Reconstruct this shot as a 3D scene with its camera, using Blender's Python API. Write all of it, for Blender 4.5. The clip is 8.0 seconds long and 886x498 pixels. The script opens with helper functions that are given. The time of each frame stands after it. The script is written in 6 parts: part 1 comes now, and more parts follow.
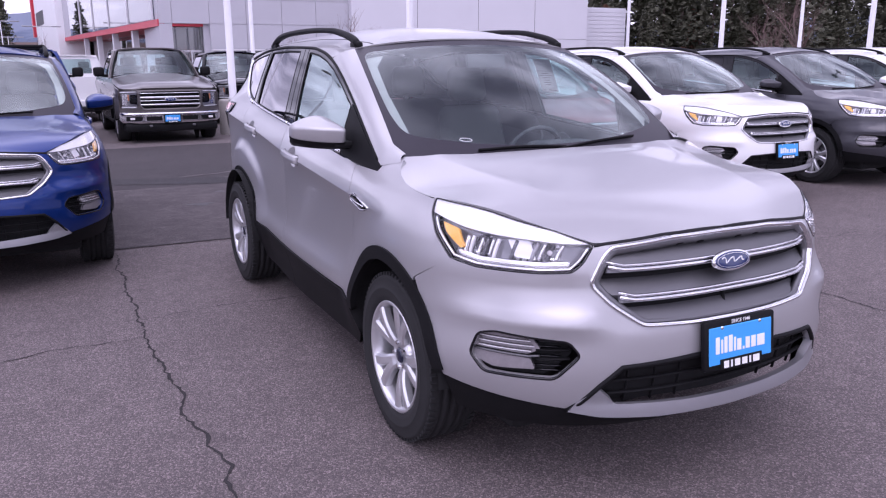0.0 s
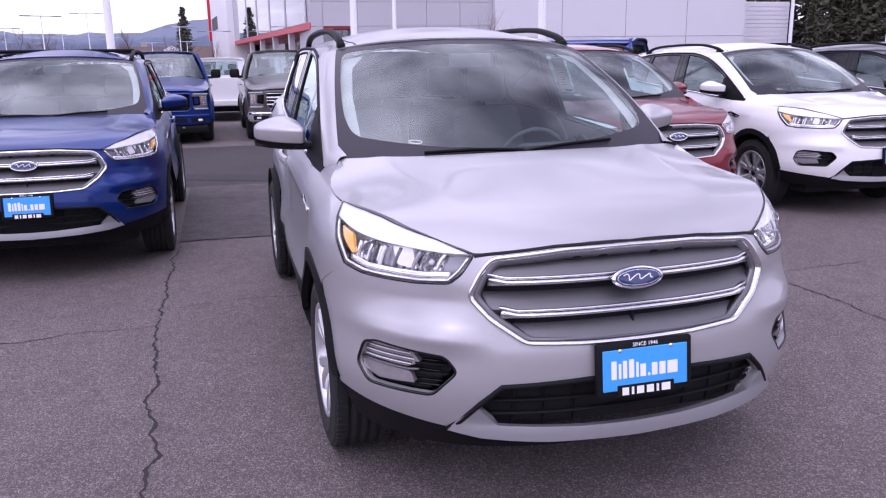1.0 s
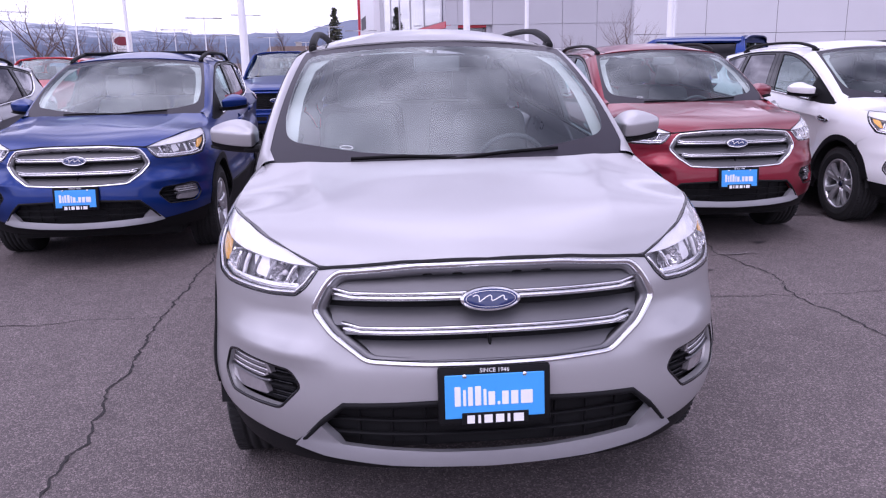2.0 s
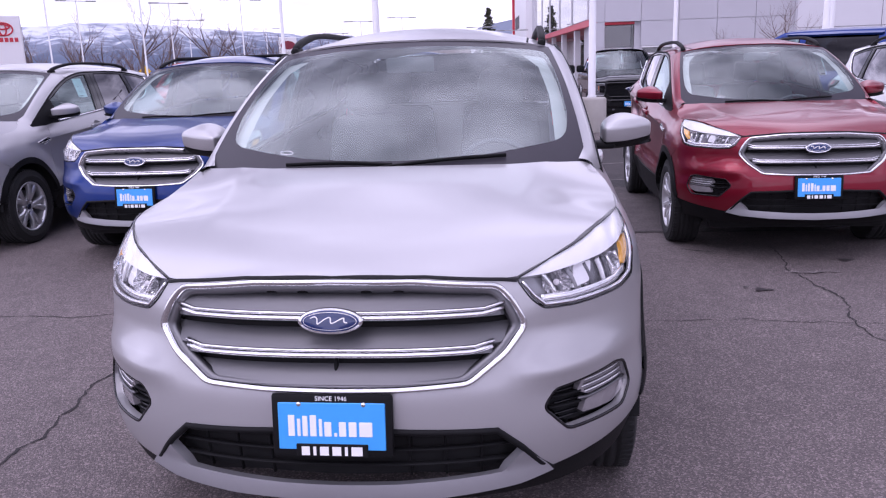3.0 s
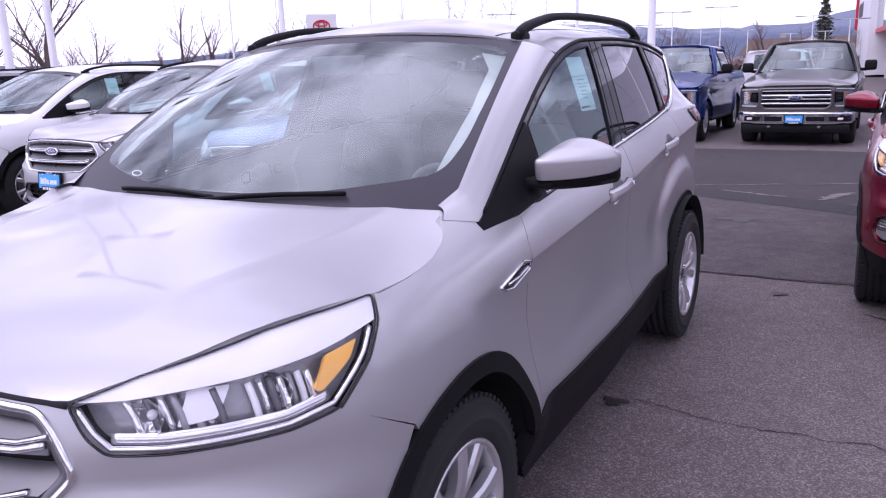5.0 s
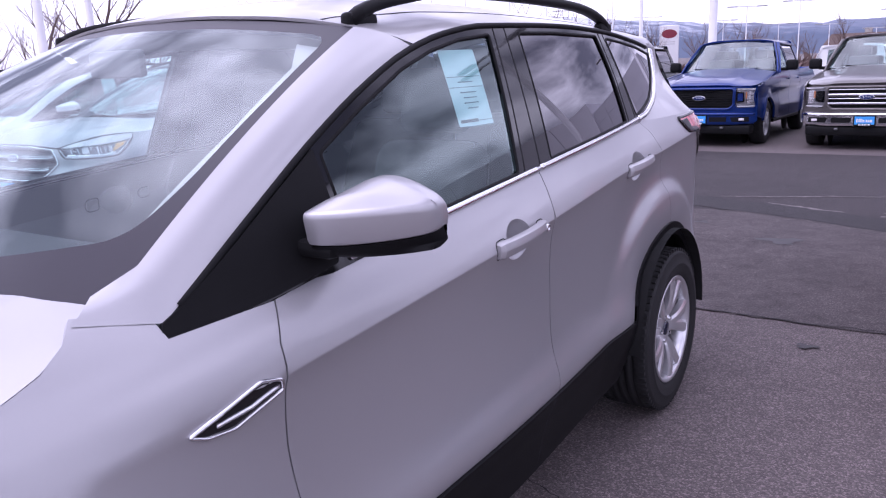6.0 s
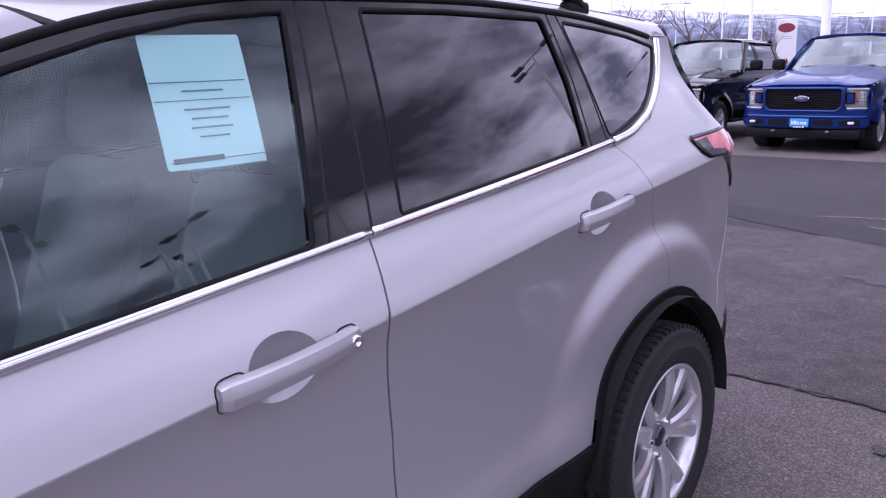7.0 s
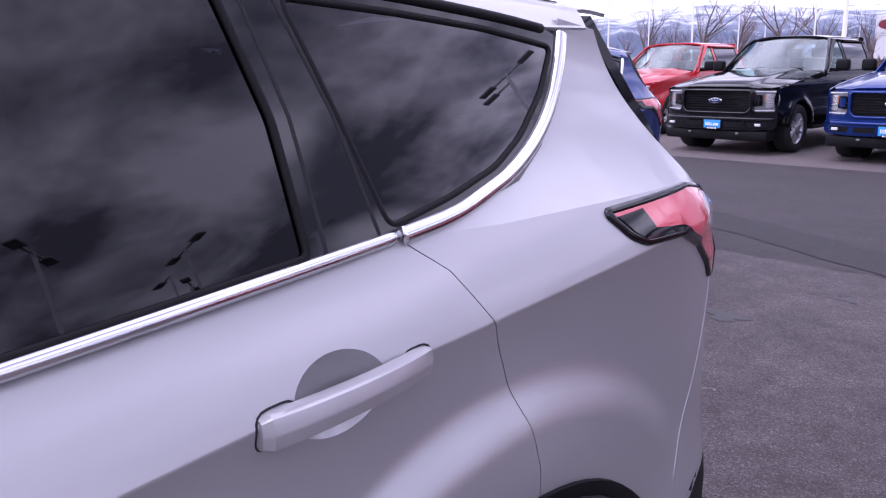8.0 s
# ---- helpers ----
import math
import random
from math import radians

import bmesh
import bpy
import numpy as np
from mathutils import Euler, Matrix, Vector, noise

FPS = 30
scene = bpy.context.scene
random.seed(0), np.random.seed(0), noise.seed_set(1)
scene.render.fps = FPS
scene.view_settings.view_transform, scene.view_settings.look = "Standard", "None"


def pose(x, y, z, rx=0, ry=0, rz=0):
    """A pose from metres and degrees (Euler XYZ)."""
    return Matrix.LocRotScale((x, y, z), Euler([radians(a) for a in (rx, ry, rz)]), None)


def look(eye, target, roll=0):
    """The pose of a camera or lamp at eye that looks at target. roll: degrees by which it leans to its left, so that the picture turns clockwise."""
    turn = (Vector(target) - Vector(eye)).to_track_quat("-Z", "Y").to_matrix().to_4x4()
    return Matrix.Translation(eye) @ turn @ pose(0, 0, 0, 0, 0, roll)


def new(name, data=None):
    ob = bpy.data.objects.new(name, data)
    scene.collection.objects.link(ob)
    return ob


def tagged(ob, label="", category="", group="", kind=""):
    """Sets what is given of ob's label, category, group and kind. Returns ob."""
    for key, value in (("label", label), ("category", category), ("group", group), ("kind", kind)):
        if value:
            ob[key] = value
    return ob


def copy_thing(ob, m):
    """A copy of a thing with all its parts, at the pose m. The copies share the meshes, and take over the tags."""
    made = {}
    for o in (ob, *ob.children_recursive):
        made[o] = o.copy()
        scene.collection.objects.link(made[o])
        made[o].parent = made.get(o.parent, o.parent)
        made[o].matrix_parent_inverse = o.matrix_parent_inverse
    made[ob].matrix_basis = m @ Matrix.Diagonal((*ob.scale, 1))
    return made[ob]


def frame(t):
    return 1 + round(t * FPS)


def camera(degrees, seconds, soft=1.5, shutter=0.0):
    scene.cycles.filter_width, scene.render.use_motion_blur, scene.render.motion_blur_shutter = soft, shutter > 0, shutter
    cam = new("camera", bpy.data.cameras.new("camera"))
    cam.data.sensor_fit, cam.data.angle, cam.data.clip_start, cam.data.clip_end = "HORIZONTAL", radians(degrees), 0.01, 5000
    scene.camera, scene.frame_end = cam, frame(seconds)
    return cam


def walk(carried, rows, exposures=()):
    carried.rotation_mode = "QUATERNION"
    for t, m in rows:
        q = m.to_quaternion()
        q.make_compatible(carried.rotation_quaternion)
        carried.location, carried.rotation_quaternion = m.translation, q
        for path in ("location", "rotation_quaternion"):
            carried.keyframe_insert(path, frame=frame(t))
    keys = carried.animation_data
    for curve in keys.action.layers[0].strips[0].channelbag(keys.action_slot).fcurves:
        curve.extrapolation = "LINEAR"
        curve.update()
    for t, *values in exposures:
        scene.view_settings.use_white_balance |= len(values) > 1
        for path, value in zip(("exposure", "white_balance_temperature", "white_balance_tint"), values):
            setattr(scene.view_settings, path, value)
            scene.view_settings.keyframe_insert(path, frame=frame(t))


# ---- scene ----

def aim(x, y, z, heading, tilt, lean):
    """A camera pose from a place and degrees: heading from +y to the right, tilt up, lean to its left."""
    h, k = radians(heading), radians(tilt)
    ahead = Vector((math.sin(h) * math.cos(k), math.cos(h) * math.cos(k), math.sin(k)))
    return look((x, y, z), Vector((x, y, z)) + ahead, lean)


cam = camera(58.65, 8.0, soft=1.2, shutter=0.0)
walk(cam, [
    (0.0, aim(-2.059, -2.762, 1.519, 26.95, -13.65, -0.26)),
    (0.5, aim(-1.635, -2.932, 1.512, 21.32, -13.61, -0.62)),
    (1.0, aim(-1.219, -2.992, 1.512, 15.70, -13.58, -0.85)),
    (1.5, aim(-0.767, -3.053, 1.512, 10.57, -13.59, -1.11)),
    (1.7, aim(-0.592, -3.074, 1.523, 8.19, -13.56, -1.03)),
    (2.8, aim(0.363, -2.903, 1.520, -3.38, -13.47, -1.73)),
    (3.0, aim(0.528, -2.849, 1.507, -6.35, -13.31, -1.92)),
    (3.5, aim(0.910, -2.647, 1.516, -12.60, -13.20, -2.07)),
    (4.0, aim(1.276, -2.399, 1.495, -19.66, -13.04, -2.11)),
    (4.2, aim(1.376, -2.271, 1.487, -22.25, -13.09, -1.84)),
    (5.3, aim(1.789, -1.273, 1.491, -30.60, -13.17, -1.86)),
    (5.5, aim(1.816, -1.057, 1.487, -31.78, -13.28, -1.82)),
    (6.0, aim(1.850, -0.481, 1.466, -33.88, -13.06, -2.13)),
    (6.5, aim(1.853, 0.066, 1.446, -37.45, -13.18, -1.80)),
    (7.0, aim(1.804, 0.644, 1.451, -41.29, -13.20, -1.82)),
    (7.5, aim(1.732, 1.249, 1.462, -44.23, -13.52, -1.30)),
    (8.0, aim(1.556, 1.853, 1.463, -46.95, -13.45, -1.23)),
], exposures=[(0, .30, 5780, 36), (3, .26, 5780, 36), (5.5, .36, 5720, 35.5), (7, .56, 5650, 35.5), (8, .64, 5650, 35.5)])



# ---- world and light ----
SUN_UP, SUN_TURN = radians(58), radians(205)


def nodes_of(tree):
    def node(kind, **values):
        n = tree.nodes.new(kind)
        for key, value in values.items():
            if key in n.inputs:
                n.inputs[key].default_value = value
        return n
    return node, tree.links.new


def overcast_world():
    world = bpy.data.worlds.new("overcast_sky")
    world.use_nodes = True
    tree = world.node_tree
    tree.nodes.clear()
    node, link = nodes_of(tree)
    sky = node("ShaderNodeTexSky")
    sky.sky_type, sky.sun_disc, sky.sun_elevation, sky.sun_rotation = "NISHITA", False, SUN_UP, SUN_TURN
    sky.air_density, sky.dust_density = 1.0, 2.0
    clear = node("ShaderNodeBackground", Strength=0.10)
    link(sky.outputs[0], clear.inputs[0])
    # a broken cloud deck, seen in perspective
    coord = node("ShaderNodeTexCoord")
    split = node("ShaderNodeSeparateXYZ")
    link(coord.outputs["Generated"], split.inputs[0])
    lift = node("ShaderNodeMath")
    lift.operation, lift.inputs[1].default_value = "ADD", 0.22
    up = node("ShaderNodeMath")
    up.operation, up.inputs[1].default_value = "MAXIMUM", 0.0
    link(split.outputs[2], up.inputs[0])
    link(up.outputs[0], lift.inputs[0])
    flat = node("ShaderNodeVectorMath")
    flat.operation = "DIVIDE"
    both = node("ShaderNodeCombineXYZ")
    for k in (0, 1, 2):
        link(lift.outputs[0], both.inputs[k])
    link(coord.outputs["Generated"], flat.inputs[0])
    link(both.outputs[0], flat.inputs[1])
    noise_a = node("ShaderNodeTexNoise", Scale=2.0, Detail=7.0, Roughness=0.55, Distortion=0.25)
    drift = node("ShaderNodeVectorMath")
    drift.operation = "ADD"
    drift.inputs[1].default_value = (7.3, -4.1, 2.2)
    link(flat.outputs[0], drift.inputs[0])
    link(drift.outputs[0], noise_a.inputs["Vector"])
    ramp = node("ShaderNodeValToRGB")
    r = ramp.color_ramp
    r.elements[0].position, r.elements[0].color = 0.385, (0.28, 0.28, 0.32, 1)
    r.elements[1].position, r.elements[1].color = 0.62, (1.90, 1.90, 1.92, 1)
    e = r.elements.new(0.495)
    e.color = (0.95, 0.95, 0.99, 1)
    link(noise_a.outputs[0], ramp.inputs[0])
    # an overcast sky is brighter overhead than at the horizon
    grade = node("ShaderNodeMath")
    grade.operation, grade.inputs[1].default_value, grade.inputs[2].default_value = "MULTIPLY_ADD", 0.26, 0.93
    link(up.outputs[0], grade.inputs[0])
    # the deck is thinner and brighter in the west
    near = node("ShaderNodeVectorMath")
    near.operation = "DOT_PRODUCT"
    near.inputs[1].default_value = (-0.95, -0.1, 0.1)
    link(coord.outputs["Generated"], near.inputs[0])
    glow = node("ShaderNodeMath")
    glow.operation, glow.inputs[1].default_value, glow.inputs[2].default_value = "MULTIPLY_ADD", 0.16, 1.0
    link(near.outputs["Value"], glow.inputs[0])
    gain = node("ShaderNodeMath")
    gain.operation = "MULTIPLY"
    link(glow.outputs[0], gain.inputs[0])
    link(grade.outputs[0], gain.inputs[1])
    cloud = node("ShaderNodeBackground", Strength=1.0)
    link(gain.outputs[0], cloud.inputs[1])
    # towards the horizon the deck thins into a pale haze
    low = node("ShaderNodeMapRange")
    low.interpolation_type = "SMOOTHSTEP"
    low.inputs["From Min"].default_value, low.inputs["From Max"].default_value = 0.02, 0.24
    low.inputs["To Min"].default_value, low.inputs["To Max"].default_value = 0.72, 0.0
    link(up.outputs[0], low.inputs["Value"])
    haze = node("ShaderNodeMixRGB")
    haze.inputs[2].default_value = (1.35, 1.35, 1.40, 1)
    link(low.outputs[0], haze.inputs[0])
    link(ramp.outputs[0], haze.inputs[1])
    link(haze.outputs[0], cloud.inputs[0])
    mix = node("ShaderNodeMixShader", Fac=0.88)
    link(clear.outputs[0], mix.inputs[1])
    link(cloud.outputs[0], mix.inputs[2])
    out = node("ShaderNodeOutputWorld")
    link(mix.outputs[0], out.inputs[0])
    scene.world = world


overcast_world()
sun = new("sun", bpy.data.lights.new("sun", "SUN"))
sun.data.energy, sun.data.angle, sun.data.color = 0.9, radians(45), (1.0, 0.96, 0.9)
sun.matrix_basis = look((0, 0, 0), (-math.sin(SUN_TURN) * math.cos(SUN_UP), -math.cos(SUN_TURN) * math.cos(SUN_UP), -math.sin(SUN_UP)))


# ---- materials ----
def material(name, color, rough=0.5, metal=0.0, vary=0.12, scale=8.0, bump=0.0, bump_scale=120.0, coat=0.0, second=None, spec=0.5, random_tone=0.0, dist=0.004):
    """A surface with a base colour that varies at two scales, and a fine relief."""
    m = bpy.data.materials.new(name)
    m.use_nodes = True
    tree = m.node_tree
    p = tree.nodes["Principled BSDF"]
    node, link = nodes_of(tree)
    p.inputs["Roughness"].default_value, p.inputs["Metallic"].default_value = rough, metal
    p.inputs["Coat Weight"].default_value, p.inputs["Coat Roughness"].default_value = coat, 0.03
    p.inputs["Specular IOR Level"].default_value = spec
    coord = node("ShaderNodeTexCoord")
    big = node("ShaderNodeTexNoise", Scale=scale, Detail=5.0, Roughness=0.6)
    fine = node("ShaderNodeTexNoise", Scale=bump_scale, Detail=4.0, Roughness=0.65)
    link(coord.outputs["Object"], big.inputs["Vector"])
    link(coord.outputs["Object"], fine.inputs["Vector"])
    ramp = node("ShaderNodeMixRGB")
    c2 = second or tuple(c * (1 - vary) for c in color)
    c1 = color if second else tuple(min(1, c * (1 + vary)) for c in color)
    ramp.inputs[1].default_value, ramp.inputs[2].default_value = (*c1, 1), (*c2, 1)
    amount = node("ShaderNodeMath")
    amount.operation = "ADD"
    half = node("ShaderNodeMath")
    half.operation, half.inputs[1].default_value = "MULTIPLY_ADD", 0.6
    half.inputs[2].default_value = -0.3
    link(fine.outputs[0], half.inputs[0])
    link(big.outputs[0], amount.inputs[0])
    link(half.outputs[0], amount.inputs[1])
    amount.use_clamp = True
    link(amount.outputs[0], ramp.inputs[0])
    tone = ramp.outputs[0]
    if random_tone:
        info = node("ShaderNodeObjectInfo")
        hsv = node("ShaderNodeHueSaturation")
        val = node("ShaderNodeMath")
        val.operation, val.inputs[1].default_value, val.inputs[2].default_value = "MULTIPLY_ADD", 2 * random_tone, 1 - random_tone
        link(info.outputs["Random"], val.inputs[0])
        link(val.outputs[0], hsv.inputs["Value"])
        link(tone, hsv.inputs["Color"])
        tone = hsv.outputs[0]
    link(tone, p.inputs["Base Color"])
    if bump:
        b = node("ShaderNodeBump", Strength=bump, Distance=dist)
        link(fine.outputs[0], b.inputs["Height"])
        link(b.outputs[0], p.inputs["Normal"])
    return m


def glass(name, tint, gloss=(1, 1, 1), normal=0.08, power=4.5):
    """A thin pane: clear with a tint, and a mirror that grows from its share at normal view towards the edge."""
    m = bpy.data.materials.new(name)
    m.use_nodes = True
    tree = m.node_tree
    tree.nodes.clear()
    node, link = nodes_of(tree)
    clear = node("ShaderNodeBsdfTransparent", Color=(*tint, 1))
    shine = node("ShaderNodeBsdfGlossy", Roughness=0.01, Color=(*gloss, 1))
    edge = node("ShaderNodeLayerWeight", Blend=0.5)
    steep = node("ShaderNodeMath")
    steep.operation, steep.inputs[1].default_value = "POWER", power
    link(edge.outputs["Facing"], steep.inputs[0])
    share = node("ShaderNodeMath")
    share.operation, share.inputs[1].default_value, share.inputs[2].default_value = "MULTIPLY_ADD", 1 - normal, normal
    link(steep.outputs[0], share.inputs[0])
    mix = node("ShaderNodeMixShader")
    link(share.outputs[0], mix.inputs[0])
    link(clear.outputs[0], mix.inputs[1])
    link(shine.outputs[0], mix.inputs[2])
    out = node("ShaderNodeOutputMaterial")
    link(mix.outputs[0], out.inputs[0])
    return m


def paint(name, color, metal=0.0, rough=0.35, coat=0.8):
    return material(name, color, rough, metal, vary=0.02, scale=1.5, bump=0.0, bump_scale=900, coat=coat)


PAINT = paint("silver_paint", (0.44, 0.435, 0.45), 0.52, 0.36, 0.5)
PAINT_BLUE = paint("blue_paint", (0.002, 0.027, 0.175), 0.6, 0.35, 0.6)
PAINT_RED = paint("red_paint", (0.21, 0.003, 0.018), 0.6, 0.35, 0.7)
PAINT_RED_BRIGHT = paint("bright_red_paint", (0.55, 0.012, 0.02))
PAINT_WHITE = paint("white_paint", (0.78, 0.78, 0.79))
PAINT_GREY = paint("grey_paint", (0.05, 0.05, 0.06), 0.4, 0.35, 0.6)
PAINT_STONE = paint("stone_grey_paint", (0.115, 0.104, 0.104), 0.6)
PAINT_BLACK = paint("black_paint", (0.006, 0.006, 0.008), 0.0, 0.06, 0.0)
CHROME = material("chrome", (0.80, 0.80, 0.82), 0.14, 1.0, vary=0.02)
SATIN = material("satin_silver", (0.17, 0.17, 0.18), 0.45, 0.75, vary=0.03)
SATIN_DARK = material("dark_satin", (0.16, 0.16, 0.175), 0.42, 0.7, vary=0.04)
INTAKE = material("intake_plastic", (0.008, 0.008, 0.009), 0.6, spec=0.15, vary=0.2)
ALLOY = material("alloy", (0.66, 0.66, 0.68), 0.28, 0.7, vary=0.04, coat=0.4)
RUBBER = material("rubber", (0.013, 0.013, 0.014), 0.8, vary=0.25, scale=20, bump=0.25, bump_scale=220, dist=0.002)
CLADDING = material("black_plastic", (0.009, 0.009, 0.010), 0.55, spec=0.12, vary=0.2, scale=12, bump=0.2, bump_scale=900, dist=0.0006)
GLOSS_BLACK = material("gloss_black", (0.005, 0.005, 0.007), 0.04, vary=0.1, spec=0.5)
FRIT = material("windshield_frit", (0.030, 0.027, 0.036), 0.35, vary=0.1, spec=0.3)
DARK = material("dark_cavity", (0.006, 0.006, 0.007), 0.9, vary=0.2)
SEAM = material("panel_gap", (0.012, 0.012, 0.014), 0.9, vary=0.2)
CABIN = material("cabin_trim", (0.085, 0.09, 0.095), 0.75, vary=0.1, scale=10, bump_scale=100)
CLOTH = material("seat_cloth", (0.12, 0.118, 0.112), 0.9, vary=0.08, scale=10, bump_scale=60)
GLASS_CLEAR = glass("windshield_glass", (0.88, 0.97, 0.95), (0.93, 1.0, 1.0), 0.145)
GLASS_FRONT = glass("side_glass", (0.60, 0.80, 0.79), (0.86, 1.0, 1.0), 0.085, 3.4)
GLASS_TINT = glass("privacy_glass", (0.014, 0.014, 0.018), (0.97, 0.95, 1.0), 0.036, 3.1)
GLASS_LENS = glass("lamp_lens", (0.97, 0.97, 0.98), (1, 1, 1), 0.02)
REFLECTOR = material("lamp_reflector", (0.85, 0.85, 0.87), 0.18, 0.85, vary=0.05, scale=60)
AMBER = material("amber_plastic", (0.95, 0.48, 0.08), 0.2, vary=0.1, coat=0.8)
AMBER_DIM = material("amber_reflector", (0.55, 0.22, 0.10), 0.25, vary=0.1, coat=0.6)
RED_LENS = material("red_plastic", (0.66, 0.07, 0.10), 0.22, vary=0.1, coat=1.0)
WHITE_LENS = material("clear_plastic", (0.75, 0.72, 0.74), 0.12, vary=0.1, coat=1.0)
BADGE_BLUE = material("badge_blue", (0.010, 0.025, 0.11), 0.2, vary=0.05, coat=1.0)
PLATE_BLUE = material("plate_blue", (0.05, 0.36, 0.86), 0.4, vary=0.04)
PRINT_WHITE = material("print_white", (0.85, 0.85, 0.86), 0.5, vary=0.03)
PRINT_DARK = material("print_dark", (0.02, 0.02, 0.025), 0.5, vary=0.05)
PAPER = material("paper", (0.88, 0.93, 0.93), 0.7, vary=0.03)
LAMP_GREY = material("lamp_housing_grey", (0.34, 0.34, 0.36), 0.25, 0.4, vary=0.3, scale=40)
BROW = material("lamp_white", (0.84, 0.84, 0.86), 0.4, vary=0.02, coat=1.0)
HEADLINER = material("headliner_cloth", (0.40, 0.40, 0.39), 0.9, vary=0.05, scale=20)
PRINT_GREY = material("print_grey", (0.20, 0.22, 0.23), 0.6, vary=0.05)
CAP_NAVY = material("cap_navy", (0.010, 0.013, 0.035), 0.25, vary=0.05, coat=0.6)
LIP = material("lip_silver", (0.34, 0.34, 0.36), 0.42, 0.6, vary=0.04)
FOG_LENS = material("fog_lens_grey", (0.30, 0.285, 0.30), 0.12, 0.3, vary=0.2, scale=40, coat=1.0)



# ---- mesh helpers ----
def empty(name):
    ob = new(name)
    ob.empty_display_size = 0.2
    return ob


def mesh_part(name, verts, faces, mat, parent=None, label="", normals=None, smooth=True):
    me = bpy.data.meshes.new(name)
    me.from_pydata([tuple(v) for v in verts], [], faces)
    me.materials.append(mat)
    me.polygons.foreach_set("use_smooth", [smooth] * len(me.polygons))
    me.update()
    if normals is not None:
        me.normals_split_custom_set_from_vertices([tuple(n) for n in normals])
    ob = new(name, me)
    if parent is not None:
        ob.parent = parent
    return tagged(ob, label)


def part(name, bm, mat, parent=None, label="", smooth=False):
    """Links a bmesh as one mesh object under a thing or a part."""
    me = bpy.data.meshes.new(name)
    bmesh.ops.recalc_face_normals(bm, faces=bm.faces)
    bm.to_mesh(me)
    bm.free()
    me.materials.append(mat)
    me.polygons.foreach_set("use_smooth", [smooth] * len(me.polygons))
    if smooth:
        me.set_sharp_from_angle(angle=radians(40))
    ob = new(name, me)
    if parent is not None:
        ob.parent = parent
    return tagged(ob, label)


def block(bm, lo, hi, bevel=0.0, m=None, segments=2, taper=None):
    """A box between two corners, with rounded edges; taper scales the top in x and y."""
    made = bmesh.ops.create_cube(bm, size=1)["verts"]
    lo, hi = Vector(lo), Vector(hi)
    for v in made:
        k = v.co.copy()
        if taper and k.z > 0:
            k.x, k.y = k.x * taper[0], k.y * taper[1]
        v.co = Vector((lo[i] + (hi[i] - lo[i]) * (k[i] + 0.5) for i in range(3)))
    if bevel:
        edges = list({e for v in made for e in v.link_edges})
        made = [v for v in bmesh.ops.bevel(bm, geom=edges, offset=bevel, segments=segments, affect="EDGES", profile=0.5)["verts"]] + [v for v in made if v.is_valid]
    if m is not None:
        bmesh.ops.transform(bm, matrix=m, verts=list({v for v in made if v.is_valid}))
    return bm


def lathe(profile, count=48, axis="x", closed=False):
    """Verts and faces of a profile of (along, radius) turned round an axis."""
    verts, faces, n = [], [], len(profile)
    for i in range(count):
        a = 2 * math.pi * i / count
        for d, r in profile:
            c, s = r * math.cos(a), r * math.sin(a)
            verts.append((d, c, s) if axis == "x" else (c, d, s) if axis == "y" else (c, s, d))
    for i in range(count):
        j = (i + 1) % count
        for k in range(n if closed else n - 1):
            l = (k + 1) % n
            faces.append((i * n + k, i * n + l, j * n + l, j * n + k))
    return verts, faces


def sweep(points, section, ups, closed=False, caps=True):
    """A section of (across, up) carried along points."""
    pts = [Vector(p) for p in points]
    n, k = len(pts), len(section)
    verts, faces = [], []
    for i, p in enumerate(pts):
        a = pts[(i - 1) % n] if closed or i else pts[0]
        b = pts[(i + 1) % n] if closed or i < n - 1 else pts[-1]
        along = (b - a).normalized()
        up = Vector(ups[i] if len(ups) > 3 or isinstance(ups[0], (tuple, Vector, list)) else ups)
        across = along.cross(up).normalized()
        up = across.cross(along).normalized()
        for s, h in section:
            verts.append(p + across * s + up * h)
    for i in range(n if closed else n - 1):
        j = (i + 1) % n
        for q in range(k):
            r = (q + 1) % k
            faces.append((i * k + q, i * k + r, j * k + r, j * k + q))
    if caps and not closed:
        faces += [tuple(range(k))[::-1], tuple((n - 1) * k + q for q in range(k))]
    return verts, faces


def round_section(w, h, count=6, sink=0.003):
    """Half round, w wide and h high, sunk a little into what it lies on."""
    return [(-w / 2, -sink)] + [(-w / 2 * math.cos(math.pi * i / count), h * math.sin(math.pi * i / count)) for i in range(count + 1)] + [(w / 2, -sink)]


def dense(loop, step, closed=True):
    out, n = [], len(loop)
    for i in range(n if closed else n - 1):
        a, b = np.array(loop[i], float), np.array(loop[(i + 1) % n], float)
        k = max(1, int(math.ceil(np.linalg.norm(b - a) / step)))
        out += [tuple(a + (b - a) * q / k) for q in range(k)]
    return out if closed else out + [tuple(loop[-1])]


def rounded(loop, radius, steps=4):
    """Rounds the corners of a closed loop."""
    out, n = [], len(loop)
    for i in range(n):
        p, a, b = (np.array(loop[k % n], float) for k in (i, i - 1, i + 1))
        da, db = a - p, b - p
        la, lb = np.linalg.norm(da), np.linalg.norm(db)
        r = min(radius, 0.45 * la, 0.45 * lb)
        s, e = p + da / la * r, p + db / lb * r
        for q in range(steps + 1):
            t = q / steps
            out.append(tuple((1 - t) ** 2 * s + 2 * t * (1 - t) * p + t * t * e))
    return out


